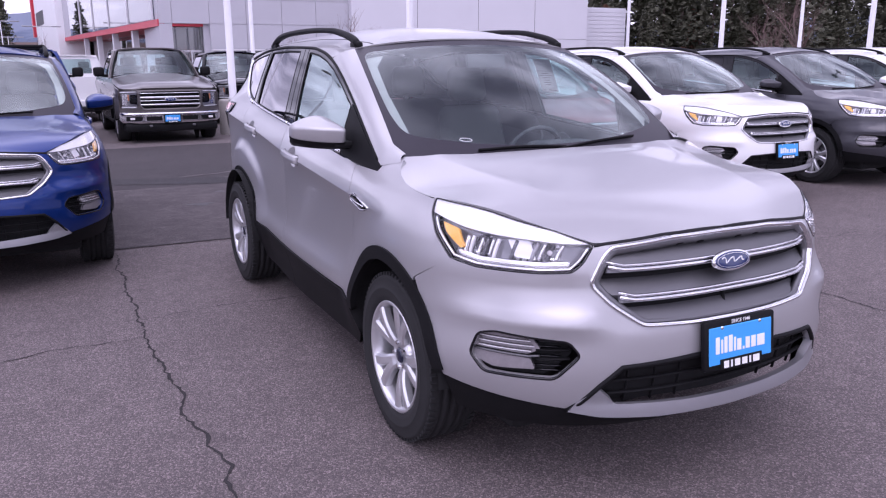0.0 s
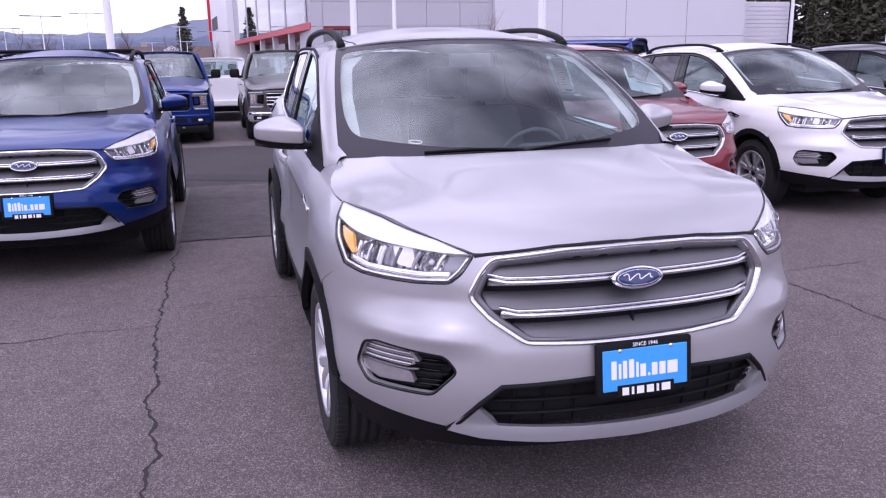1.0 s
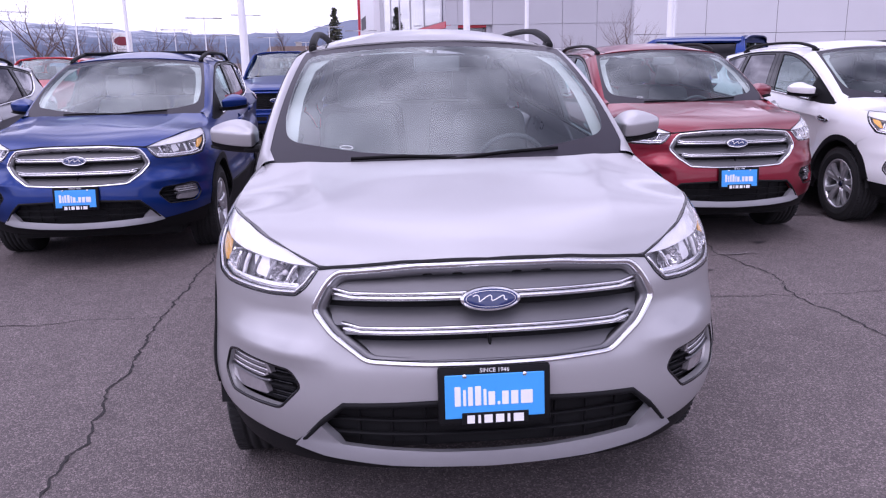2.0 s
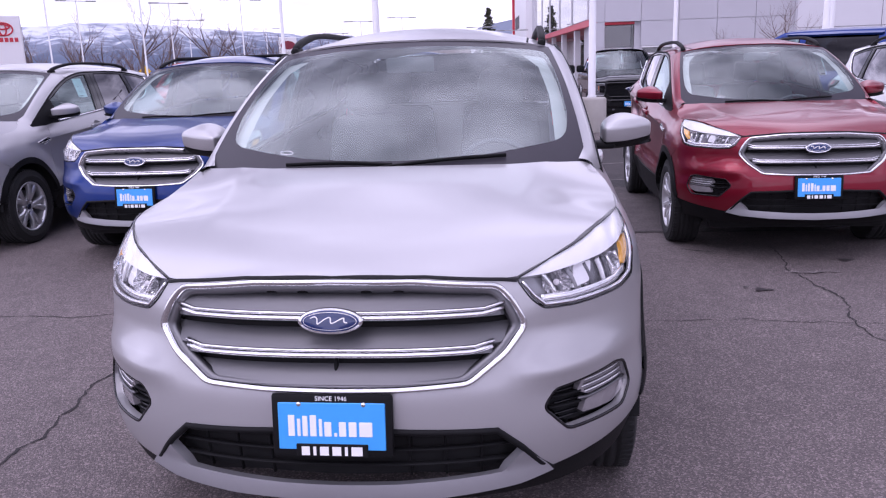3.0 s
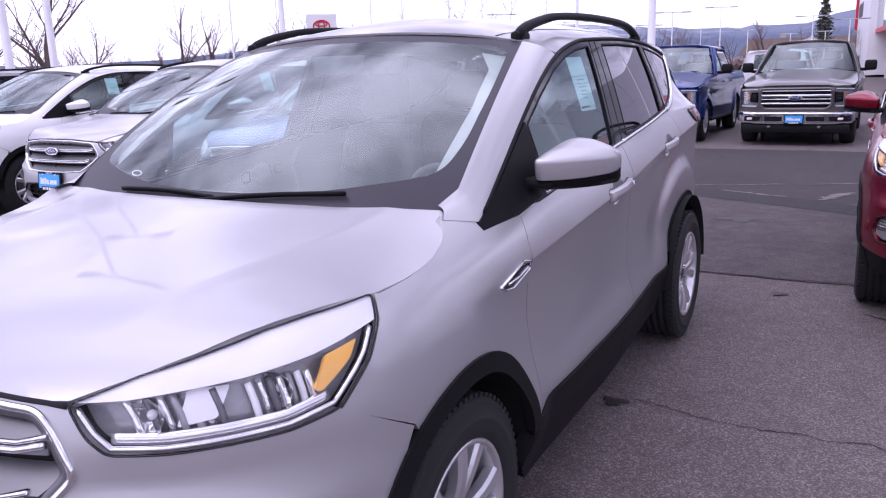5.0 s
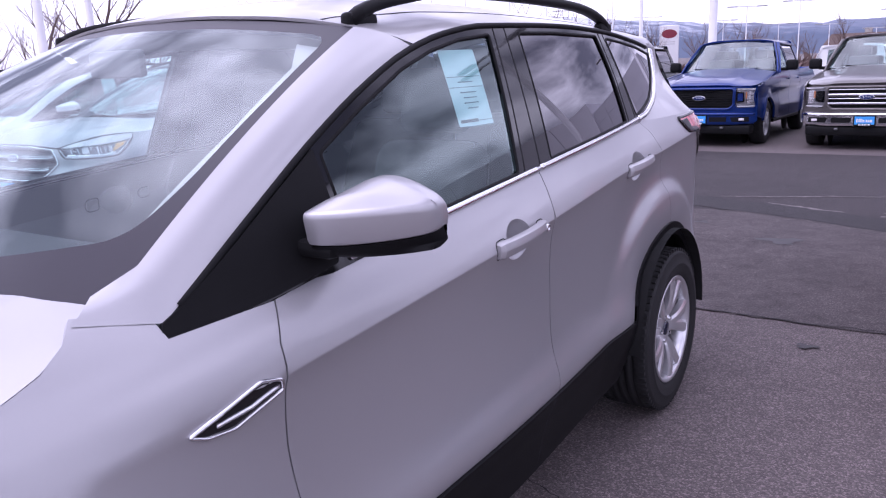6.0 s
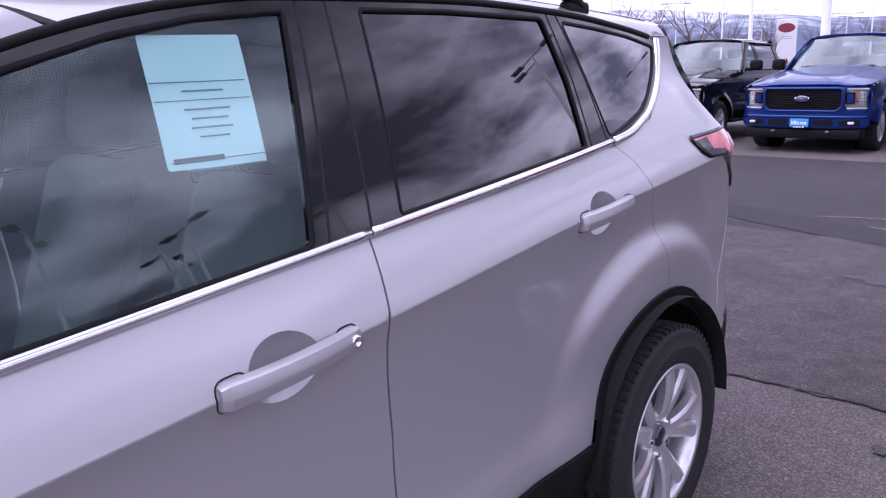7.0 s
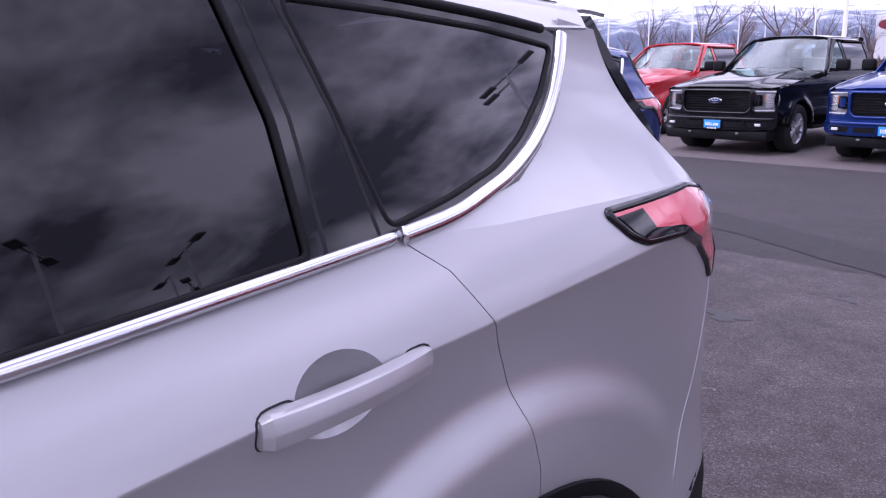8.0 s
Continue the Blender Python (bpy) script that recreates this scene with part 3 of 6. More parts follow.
def advert_plate(parent, m, full=True):
    """A dealer's advert plate in a black frame, facing -y: the trade name as plain bars."""
    bm = bmesh.new()
    block(bm, (-.165, 0, -.086), (.165, .022, .086), .008, m)
    ob = part("plate_frame", bm, CLADDING, parent, "black plastic advert plate frame", True)
    bm = bmesh.new()
    block(bm, (-.146, -.003, -.066), (.146, .004, .064), .002, m, 1)
    part("plate", bm, PLATE_BLUE, ob, "bright blue advert plate with white bars")
    # rounded word: plain white bars of the size of its letters
    bm = bmesh.new()
    x = -.118
    for k, (w, lo, hi) in enumerate([(.020, -.028, .030), (.010, -.028, .020), (.016, -.028, .028), (.020, -.028, .030), (.010, -.028, .020), (.022, -.028, .012),
                                     (.009, -.028, -.018), (.022, -.028, .012), (.024, -.028, .012), (.040, -.028, .012)]):
        block(bm, (x, -.0045, lo), (x + w * .88, -.0025, hi), .0018, m, 2)
        x += w + .0045
    part("lettering_bar", bm, PRINT_WHITE, ob)
    bm = bmesh.new()
    block(bm, (-.098, -.006, -.085), (.098, -.001, -.049), .002, m, 1)
    part("frame_tab", bm, CLADDING, ob)
    bm = bmesh.new()
    x = -.083
    for w in (.022, .008, .024, .024, .008, .030):
        block(bm, (x, -.0075, -.080), (x + w, -.0055, -.056), 0, m)
        x += w + .010
    part("tab_bar", bm, PRINT_WHITE, ob)
    if full:
        letters("frame_text", "SINCE 1946", .0175, PRINT_WHITE, ob, m @ Matrix.Translation((0, -.0012, .075)))
        for sx in (-.088, .088):
            bm = bmesh.new()
            bmesh.ops.create_uvsphere(bm, u_segments=12, v_segments=6, radius=.007, matrix=m @ Matrix.Translation((sx, -.003, .060)) @ Matrix.Diagonal((1, .5, 1, 1)))
            part("plate_screw", bm, CHROME, ob, "", True)
    return ob


def window_loop(points, r=.02):
    return rounded(points, r)


def build_suv(paint_mat):
    car = empty("compact_suv")
    P = paint_mat
    GAP = .0020

    # -- nose: bumper with its openings --
    grille_half = nose_loop([(0.001, .934), (.22, .932), (.445, .912)]) + nose_loop([(.480, .875), (.517, .802), (.46, .735), (.365, .667), (.18, .659), (0.001, .657)])
    grille_hole = rounded(mirror_loop(grille_half), .02)
    intake = rounded(mirror_loop(nose_loop([(0.001, .535), (.17, .533), (.44, .518), (.507, .458), (.448, .398), (.16, .383), (0.001, .38)])), .015)
    fog_half = rounded(nose_loop([(.566, .570), (.600, .618)]) + side_loop([(-.620, .634), (-.565, .618), (-.545, .545), (-.595, .487)]) + nose_loop([(.638, .487)]), .02)
    lamp_pts = nose_loop([(.493, .925), (.59, .966), (.66, .987)]) + side_loop([(-.50, 1.013), (-.42, 1.023), (-.262, 1.031), (-.285, .985), (-.345, .925), (-.437, .850), (-.53, .836)]) + nose_loop([(.655, .833), (.570, .838), (.535, .868)])
    lamp = rounded(lamp_pts, .015)
    edge = nose_loop([(0.001, .951), (.25, .946), (.46, .926)]) + lamp_pts[0:1] + [lamp_pts[-k] for k in range(1, 6)]
    bumper_half = edge + side_loop([(-.255, .745), (-.290, .69)]) + side_loop([(-.408, .52), (-.43, .43)]) + nose_loop([(.70, .395), (.575, .375), (.50, .462), (.44, .522), (.17, .537), (0.001, .538)])
    bump_loop = mirror_loop([(max(u, .0006), z) for u, z in bumper_half])
    holes = [grille_hole, fog_half, [(-u, z) for u, z in fog_half]]
    panel("front_bumper", bump_loop, body, P, car, .028, holes, lip=.03)
    # lower lip and black underside
    def lip_surf(u, z):
        x, y, zz = body(u, z)
        return x, y - np.maximum(.40 - z, 0) * .5, zz

    lip_half = nose_loop([(0.001, .378), (.16, .381), (.448, .396), (.508, .455), (.535, .44), (.592, .372), (.50, .354), (.30, .340), (0.001, .332)])
    panel("skid_lip", mirror_loop([(max(u, .0006), z) for u, z in lip_half]), lip_surf, LIP, car, .03, lip=.03, off=.006, label="silver lower lip of the front bumper")
    under_half = nose_loop([(0.001, .330), (.30, .338), (.50, .352), (.598, .37), (.56, .405), (.71, .392)]) + side_loop([(-.43, .425), (-.412, .52), (-.430, .40), (-.435, .30)]) + nose_loop([(.60, .285), (0.001, .285)])
    panel("bumper_underside", mirror_loop([(max(u, .0006), z) for u, z in under_half]), body, CLADDING, car, .035, lip=.02, off=-.004)
    # intake: dark recess with bars
    def sunk(depth):
        def at(u, z):
            x, y, zz = body(u, z)
            return x * .985, y + depth, zz
        return at
    panel("intake_back", mirror_loop(nose_loop([(0.001, .545), (.46, .53), (.53, .455), (.45, .385), (0.001, .37)])), sunk(.06), DARK, car, .05, lip=0)
    for z in (.425, .472):
        bead("intake_bar", [(from_x(x, z), z) for x in np.linspace(-.485, .485, 25)], sunk(.034), .010, .010, INTAKE, car, step=.05)
    for x in (-.40, -.30, -.2, .2, .30, .40):
        bead("intake_rib", [(from_x(x, z), z) for z in (.385, .45, .527)], sunk(.04), .008, .006, INTAKE, car)
    bead("intake_brow", [(from_x(x, z), z) for x, z in ((-.590, .368), (-.555, .405), (-.505, .468), (-.44, .528), (-.17, .541), (.17, .541), (.44, .528), (.505, .468), (.555, .405), (.590, .368))], body, .018, .009, CLADDING, car, step=.03)

    bead("hood_gap", [(from_x(x, z), z) for x, z in ((-.495, .922), (-.46, .9275), (-.25, .9455), (0.0, .9495), (.25, .9455), (.46, .9275), (.495, .922))], body, .010, .002, SEAM, car, step=.03, off=.003)
    # -- grille --
    grille = empty("grille")
    grille.parent = car
    panel("grille_back", mirror_loop(nose_loop([(0.001, .945), (.44, .92), (.52, .80), (.36, .65), (0.001, .645)])), sunk(.055), DARK, grille, .05, lip=0)
    ring = dense(grille_hole, .02)
    uv = np.array(ring)
    p, n = at_normal(body, uv[:, 0], uv[:, 1])
    v, f = sweep([tuple(q) for q in p], [(-.011, -.012), (-.010, .006), (-.005, .010), (.003, .006), (.008, -.006), (.008, -.03)], [tuple(q) for q in n], True)
    mesh_part("grille_surround", v, f, CHROME, grille, "chrome grille surround")
    ring2 = [(u * .970, .797 + (z - .797) * .945) for u, z in ring]
    uv = np.array(ring2)
    p, n = at_normal(body, uv[:, 0], uv[:, 1])
    v, f = sweep([tuple(q) for q in p], [(-.014, -.014), (-.006, -.006), (.008, -.010), (.012, -.03)], [tuple(q) for q in n], True)
    mesh_part("grille_inner_frame", v, f, SATIN, grille)
    # broad satin blades that lean forward, each with a double bright edge below
    def blade(name, za, zb, xa, xb, mat, top_depth, low_depth):
        def lean(u, z):
            x, y, zz = body(u, z)
            return x * .99, y + low_depth + (top_depth - low_depth) * (z - zb) / (za - zb), zz
        top = [(from_x(x, za), za) for x in np.linspace(.001, xa, 8)]
        low = [(from_x(x, zb), zb) for x in np.linspace(xb, .001, 8)]
        return panel(name, mirror_loop(top + low), lean, mat, grille, .025, lip=.03)
    for za, zb, xa, xb, xe in ((.913, .862, .440, .478, .470), (.806, .764, .496, .458, .440)):
        blade("grille_blade", za, zb, xa, xb, SATIN, .052, .006)
        for k, (dz, w) in enumerate(((-.006, .011), (-.020, .015))):
            xs = np.linspace(-xe + .004 * k, xe - .004 * k, 34)
            path = [(from_x(x, zb + dz), zb + dz + .012 * max(0, abs(x) / xe - .88) / .12) for x in xs]
            bead("blade_edge", path, sunk(.010), w, .010, CHROME, grille, step=.04)
        blade("blade_underside", zb - .028, zb - .034, xe - .004, xe - .008, SATIN, .012, .03)
    blade("grille_shelf", .711, .668, .412, .372, SATIN, .046, .006)
    blade("grille_teeth", .929, .912, .445, .452, CLADDING, .03, .03)
    badge(grille, Matrix.Translation((0, -.880, .843)) @ Matrix.Rotation(radians(-12), 4, "X"))
    for x in (-.36, -.27, -.18, -.09, .09, .18, .27, .36):
        bead("grille_tooth", [(from_x(x, z), z) for z in (.905, .928)], sunk(.022), .030, .008, CLADDING, grille)
    bead("grille_rib", [(from_x(.0012, z), z) for z in (.68, .74)], sunk(.04), .012, .008, CLADDING, grille)

    for flip in (False, True):
        s = -1 if flip else 1
        # -- headlamp --
        hl = panel("headlamp", lamp, body, GLASS_LENS, car, .03, lip=0, off=.002, flip=flip, label="clear headlamp with amber corner")
        def behind(depth):
            def at(u, z):
                x, y, zz = body(u, z)
                c = np.abs(u) / ARC
                return x - depth * c, y + depth * (1.15 - c), zz
            return at
        panel("lamp_bowl", lamp, behind(.060), LAMP_GREY, hl, .035, lip=0, flip=flip)
        bead("lamp_rim", lamp, body, .004, .002, GLOSS_BLACK, hl, True, flip, .02)
        # white upper brow, amber corner, bright lower frame
        brow = nose_loop([(.503, .926), (.59, .963), (.66, .984)]) + side_loop([(-.50, 1.010), (-.42, 1.020), (-.266, 1.028), (-.290, .985), (-.374, .970), (-.45, .957), (-.565, .944)]) + nose_loop([(.668, .937), (.585, .928)])
        panel("lamp_brow", brow, behind(.006), BROW, hl, .025, lip=.045, flip=flip, label="white lamp brow")
        amber = rounded(side_loop([(-.352, .963), (-.430, .950), (-.474, .894), (-.462, .888), (-.385, .932)]), .006)
        panel("lamp_amber", amber, behind(.008), AMBER, hl, .03, lip=.012, flip=flip, label="amber side marker")
        frame_path = nose_loop([(.512, .916), (.545, .876), (.575, .848), (.655, .843)]) + side_loop([(-.53, .847), (-.445, .862), (-.352, .935), (-.312, .975)])
        bead("lamp_frame", frame_path, behind(.006), .011, .006, CHROME, hl, False, flip, .015)
        bead("lamp_blind", [(u * .995, z + .012) for u, z in frame_path[2:6]], behind(.022), .022, .004, REFLECTOR, hl, False, flip, .015)
        for (yy, zz, r) in ((-.525, .905, .036), (-.705, .892, .036)):
            u = from_y(yy, zz)
            q = [float(c) for c in behind(.045)(u, zz)]
            verts, faces, n, m = [], [], 28, 7
            for a in range(m):
                rr = r * (a + .5) / (m - .5)
                for b in range(n):
                    th = 2 * math.pi * b / n
                    wob = .0035 * math.cos(9 * th + a) * (a / m)
                    verts.append((s * (q[0] + rr * math.cos(th) * 1.12), q[1] - .030 * (rr / r) ** 2 + .012 + wob, q[2] + rr * math.sin(th)))
            for a in range(m - 1):
                for b in range(n):
                    faces.append((a * n + b, a * n + (b + 1) % n, (a + 1) * n + (b + 1) % n, (a + 1) * n + b))
            mesh_part("lamp_reflector", verts, faces, REFLECTOR, hl, smooth=False)
            bm = bmesh.new()
            bmesh.ops.create_uvsphere(bm, u_segments=12, v_segments=8, radius=.010, matrix=Matrix.Translation((s * q[0], q[1] - .004, q[2])))
            part("lamp_bulb", bm, WHITE_LENS, hl, "", True)
        # flutes alternate bright and dark: the bowl's sparkle is put into their colours
        for k in range(16):
            yy = -.475 - .0165 * k
            if k in (7, 8):
                continue
            bead("lamp_flute", [(from_y(yy, z), z) for z in (.858, .895, .928)], behind(.030 + .008 * (k % 3)), .014, .007, (REFLECTOR, BROW, LAMP_GREY, REFLECTOR, SATIN_DARK)[k % 5], hl, False, flip, .02)
        divider = rounded(nose_loop([(.668, .932), (.722, .932), (.716, .878), (.664, .870)]), .006)
        panel("lamp_divider", divider, behind(.026), BROW, hl, .03, lip=.02, flip=flip)

        # -- fog lamp --
        fog = panel("fog_lamp_bezel", fog_half, sunk(.055), DARK, car, .03, lip=0, flip=flip, label="black fog lamp bezel")
        bead("fog_rim", fog_half, body, .010, .003, GLOSS_BLACK, fog, True, flip, .02, off=-.002)
        upper = rounded(side_loop([(-.556, .604), (-.560, .566)]) + nose_loop([(.705, .562), (.672, .582), (.690, .612)]) + side_loop([(-.610, .622)]), .008)
        lower = rounded(side_loop([(-.560, .556), (-.572, .522), (-.628, .503)]) + nose_loop([(.688, .512), (.700, .548)]), .008)
        for lp in (upper, lower):
            panel("fog_lens", lp, sunk(.020), FOG_LENS, fog, .025, lip=.02, flip=flip, label="clear ribbed fog lamp lens")
        for k in range(9):
            z = .566 + .0055 * k
            bead("lens_rib", nose_loop([(.688 + .003 * abs(k - 4), z)]) + side_loop([(-.61, z), (-.575, z)]), sunk(.0195), .0026, .002, (SATIN_DARK, BROW, GLOSS_BLACK)[k % 3], fog, False, flip)
        bead("fog_blade", nose_loop([(.676, .560), (.705, .555)]) + side_loop([(-.562, .558)]), sunk(.018), .008, .005, SATIN, fog, False, flip)
        for z in (.548, .578):
            bead("fog_fin", nose_loop([(.590, z + .004), (.64, z), (.680, z)]), sunk(.030), .010, .010, CLADDING, fog, False, flip)
        for k in range(7):
            z = .505 + .016 * k
            bead("fog_mesh", nose_loop([(.605, z), (.64, z), (.675, z)]), sunk(.048), .006, .004, GLOSS_BLACK, fog, False, flip)

        # -- side panels --
        sill = lambda y: .470 + .012 * y
        arch_f = arc(0, .355, .440, 14.5, 123, 24)
        fender = (side_loop([(-.433, .846), (-.341, .921), (-.281, .982), (-.256, 1.029)]) + side_loop([(-.245, 1.0265), (-.125, 1.0355), (-.016, 1.0480), (.058, 1.0690), (.107, 1.0930), (.137, 1.120), (.20, 1.112), (.250, 1.094), (.258, 1.062)]) + side_loop([(.482 - GAP, 1.066), (.452 - GAP, 1.0), (.447 - GAP, .92), (.455 - GAP, .80), (.470 - GAP, .69), (.478 - GAP, .60), (.472 - GAP, .472)])
                  + side_loop(arch_f) + side_loop([(-.251, .747)]))
        fold = [[(from_y(y, float(crease(y)) + d), float(crease(y)) + d) for y in np.linspace(.42, 3.5, 90)] for d in (.003, -.003)]
        flare = [side_loop([(y, z) for y, z in arc(2.69, .345, r, 25, 165, 60)]) for r in (.56, .575, .59, .6075, .625, .64, .655)]
        panel("front_fender", fender, body, P, car, .03, flip=flip, lip=.02)
        door_f = side_loop([(.484, 1.067), (.66, 1.086), (1.0, float(belt(1.0))), (1.575 - GAP, float(belt(1.575))), (1.556 - GAP, 1.02), (1.575 - GAP, .80), (1.576 - GAP, .60), (1.572 - GAP, sill(1.57)), (1.0, sill(1.0)), (.474, sill(.47)), (.480, .60), (.472, .69), (.457, .80), (.449, .92), (.454, 1.0)])
        cups = []
        for y0, y1, z0 in ((1.205, 1.475, 1.002), (2.242, 2.498, 1.069)):
            uc, zc = from_y((y0 + y1) / 2 - .012, z0 + .008), z0 + .008
            cups.append((uc, zc, [(uc + .070 * math.cos(a), zc + .054 * math.sin(a)) for a in np.linspace(0, 2 * math.pi, 32, endpoint=False)]))
        d1 = panel("front_door", door_f, body, P, car, .03, [cups[0][2]], flip=flip, lip=.012, lines=fold)
        arch_r0 = arc(2.69, .355, .440, 165, 87.5, 16)
        seam_r = [(2.505, 1.238), (2.570, 1.184), (2.628, 1.098), (2.663, 1.02), (2.692, .923), (2.708, .85), (2.710, .772)]
        door_r = side_loop([(1.577, float(belt(1.577))), (2.0, float(belt(2.0))), (2.505 - GAP, float(belt(2.505)))] + [(y - GAP, z) for y, z in seam_r[1:]] + arch_r0[::-1] + [(2.26, sill(2.26)), (1.575, sill(1.57)), (1.579, .60), (1.578, .80), (1.559, 1.02)])
        d2 = panel("rear_door", door_r, body, P, car, .02, [cups[1][2]], flip=flip, lip=.012, lines=fold + flare)
        quarter = side_loop([(2.507, 1.234), (2.7, 1.226), (3.0, 1.226), (3.25, 1.226), (3.36, 1.226), (3.47, 1.10), (3.585, .60), (3.12, .53)] + arc(2.69, .355, .440, 16.5, 86.5, 18) + [(y, z) for y, z in seam_r[:0:-1]])
        qp = panel("quarter_panel", quarter, body, P, car, .02, flip=flip, lip=.012, lines=fold + flare)
        # bumper joint of the rear, its edge highlight painted as a silver strip
        bead("rear_bumper_joint", side_loop([(3.43, .99), (3.31, .80), (3.17, .62)]), body, .003, .0010, LIP, qp, False, flip, off=.0005)
        panel("rear_bumper", side_loop([(3.11, .55), (3.585, .60), (3.585, .30), (3.2, .27), (3.115, .36)]), body, CLADDING, car, .04, flip=flip, lip=.02)

        # -- black cladding --
        for cy in (0, 2.69):
            a0, a1 = (12, 168) if cy == 0 else (6, 168)
            ringp = arc(cy, .355, .447, a0, a1, 30) + arc(cy, .355, .394, a1, a0, 30)
            panel("arch_cladding", side_loop(ringp), body, CLADDING, car, .03, lip=.028, off=.008, flip=flip)
            bm = bmesh.new()
            made = bmesh.ops.create_cone(bm, cap_ends=True, segments=40, radius1=.415, radius2=.415, depth=.30, matrix=Matrix.Translation((s * .735, cy, .36)) @ Matrix.Rotation(math.pi / 2, 4, "Y"))
            bmesh.ops.delete(bm, geom=[fc for fc in bm.faces if fc.normal.x * s > .9 or fc.calc_center_median().z < .36], context="FACES")
            part("wheel_well", bm, DARK, car)
        rocker = side_loop([(.43, .475), (.474, .468), (1.0, sill(1.0) - .003), (1.56, sill(1.56) - .003), (2.27, sill(2.27) - .003), (2.262, .47), (2.30, .36), (2.25, .265), (1.3, .255), (.45, .255), (.375, .33)])
        panel("rocker_cladding", rocker, body, CLADDING, car, .035, lip=.05, off=.008, flip=flip)
        bead("rocker_joint", side_loop([(1.49, .265), (1.50, .40), (1.535, .483)]), body, .004, .001, SEAM, car, False, flip, off=.008)

        # -- windows --
        W = window_side
        zt = lambda y, d=0: float(EDGE_TOP(y)) - d
        base = lambda y, d=0: float(belt(y)) + d
        trim = [(.258, 1.050), (.482, 1.060)] + [(y, base(y)) for y in (1.0, 1.6, 2.2, 2.6)] + [(2.78, 1.277), (2.86, 1.322), (2.93, 1.39), (2.985, 1.46), (3.0, 1.497), (2.96, 1.512)] + [(y, zt(y)) for y in (2.8, 2.6, 2.4, 2.2, 2.0, 1.8, 1.6, 1.4, 1.2, 1.0, .85, .69, .55, .40, .30)]
        glass_f = window_loop([(.72, base(.72, .016)), (1.447, base(1.447, .016)), (1.487, 1.36), (1.522, zt(1.52, .028)), (1.35, zt(1.35, .028)), (1.2, zt(1.2, .03)), (1.05, zt(1.05, .032)), (.86, zt(.86, .035)), (.70, zt(.70, .035))], .012)
        glass_r = window_loop([(1.660, base(1.66, .016)), (2.356, base(2.356, .016)), (2.350, 1.40), (2.316, zt(2.316, .024)), (1.95, zt(1.95, .026)), (1.700, zt(1.70, .026)), (1.682, 1.37)], .012)
        glass_q = window_loop([(2.490, base(2.490, .018)), (2.62, 1.275), (2.733, 1.304), (2.811, 1.342), (2.900, 1.408), (2.968, 1.482), (2.79, 1.511), (2.6, 1.530), (2.405, zt(2.405, .026))], .02)
        frame_ob = panel("window_surround", trim, W, GLOSS_BLACK, car, .04, [glass_f, glass_r, glass_q], lip=.02, off=.002, flip=flip, label="gloss black window surround and pillars")
        panel("front_window", glass_f, W, GLASS_FRONT, d1, .05, lip=0, off=-.004, flip=flip)
        panel("rear_window", glass_r, W, GLASS_TINT, d2, .05, lip=0, off=-.004, flip=flip, label="dark tinted privacy glass")
        panel("quarter_window", glass_q, W, GLASS_TINT, car, .05, lip=0, off=-.001, flip=flip, label="dark tinted privacy glass")
        for lp, nm in ((glass_f, "window_seal"), (glass_r, "window_seal"), (glass_q, "window_seal")):
            bead(nm, lp, W, .010, .004, CLADDING, frame_ob, True, flip, .03)
        for path in ([(1.480, base(1.48)), (1.520, 1.36), (1.555, zt(1.555))], [(1.580, base(1.58)), (1.602, 1.36), (1.622, zt(1.622))], [(2.382, base(2.382)), (2.374, 1.40), (2.340, zt(2.340))], [(2.472, base(2.472)), (2.440, 1.40), (2.385, zt(2.385))]):
            bead("pillar_joint", path, W, .006, .0015, SEAM, frame_ob, False, flip, off=.002)
        # sail and belt strip
        panel("mirror_sail", rounded([(.250, 1.048), (.49, 1.070), (.66, 1.094), (.685, 1.20), (.675, 1.315), (.55, zt(.55, .012)), (.40, zt(.40, .010)), (.30, zt(.30, .004)), (.258, 1.082)], .008), W, CLADDING, car, .03, lip=.01, off=.010, flip=flip)
        bead("belt_strip", [(y, base(y, .006)) for y in np.linspace(.70, 1.572, 16)], W, .018, .008, CHROME, d1, False, flip, off=.003)
        bead("belt_strip", [(y, base(y, .006)) for y in np.linspace(1.58, 2.500, 16)], W, .018, .008, CHROME, d2, False, flip, off=.003)
        bead("belt_strip", soft_path([(2.508, base(2.508, .004)), (2.62, base(2.62, .006)), (2.70, 1.272), (2.765, 1.291), (2.851, 1.334), (2.924, 1.392), (2.980, 1.459), (3.008, 1.502)]), W, .026, .010, CHROME, car, False, flip, off=.003)
        bead("drip_trim", [(y, zt(y, .004)) for y in np.linspace(.30, 2.95, 44)], W, .016, .007, CLADDING, car, False, flip, off=.003)

        # -- pillars --
        def foot(co, p, n):
            side = at_normal(body, np.maximum(p[:, 1], .02) + ARC, np.clip(p[:, 2], 1.0, 1.10))[1]
            k = ((1 - ease(-.10, .20, co[:, 1])) * (1 - .75 * co[:, 0]))[:, None]
            out = n * (1 - k) + side * k
            return out / np.linalg.norm(out, axis=1, keepdims=True)
        panel("front_pillar", [(.0, -.165), (1.0, -.165), (1.0, 1.0), (0, 1.0)], pillar, P, car, .03, lip=0, off=.001, flip=flip, bend=foot)
        bead("pillar_seam", [(.02, .075), (.5, .055), (.98, .03)], pillar, .0024, .0006, SEAM, car, False, flip, .05)
        panel("pillar_trim", [(.08, .0), (.92, .0), (.92, 1.0), (.08, 1.0)], pillar, HEADLINER, car, .1, lip=0, off=-.03, flip=flip)
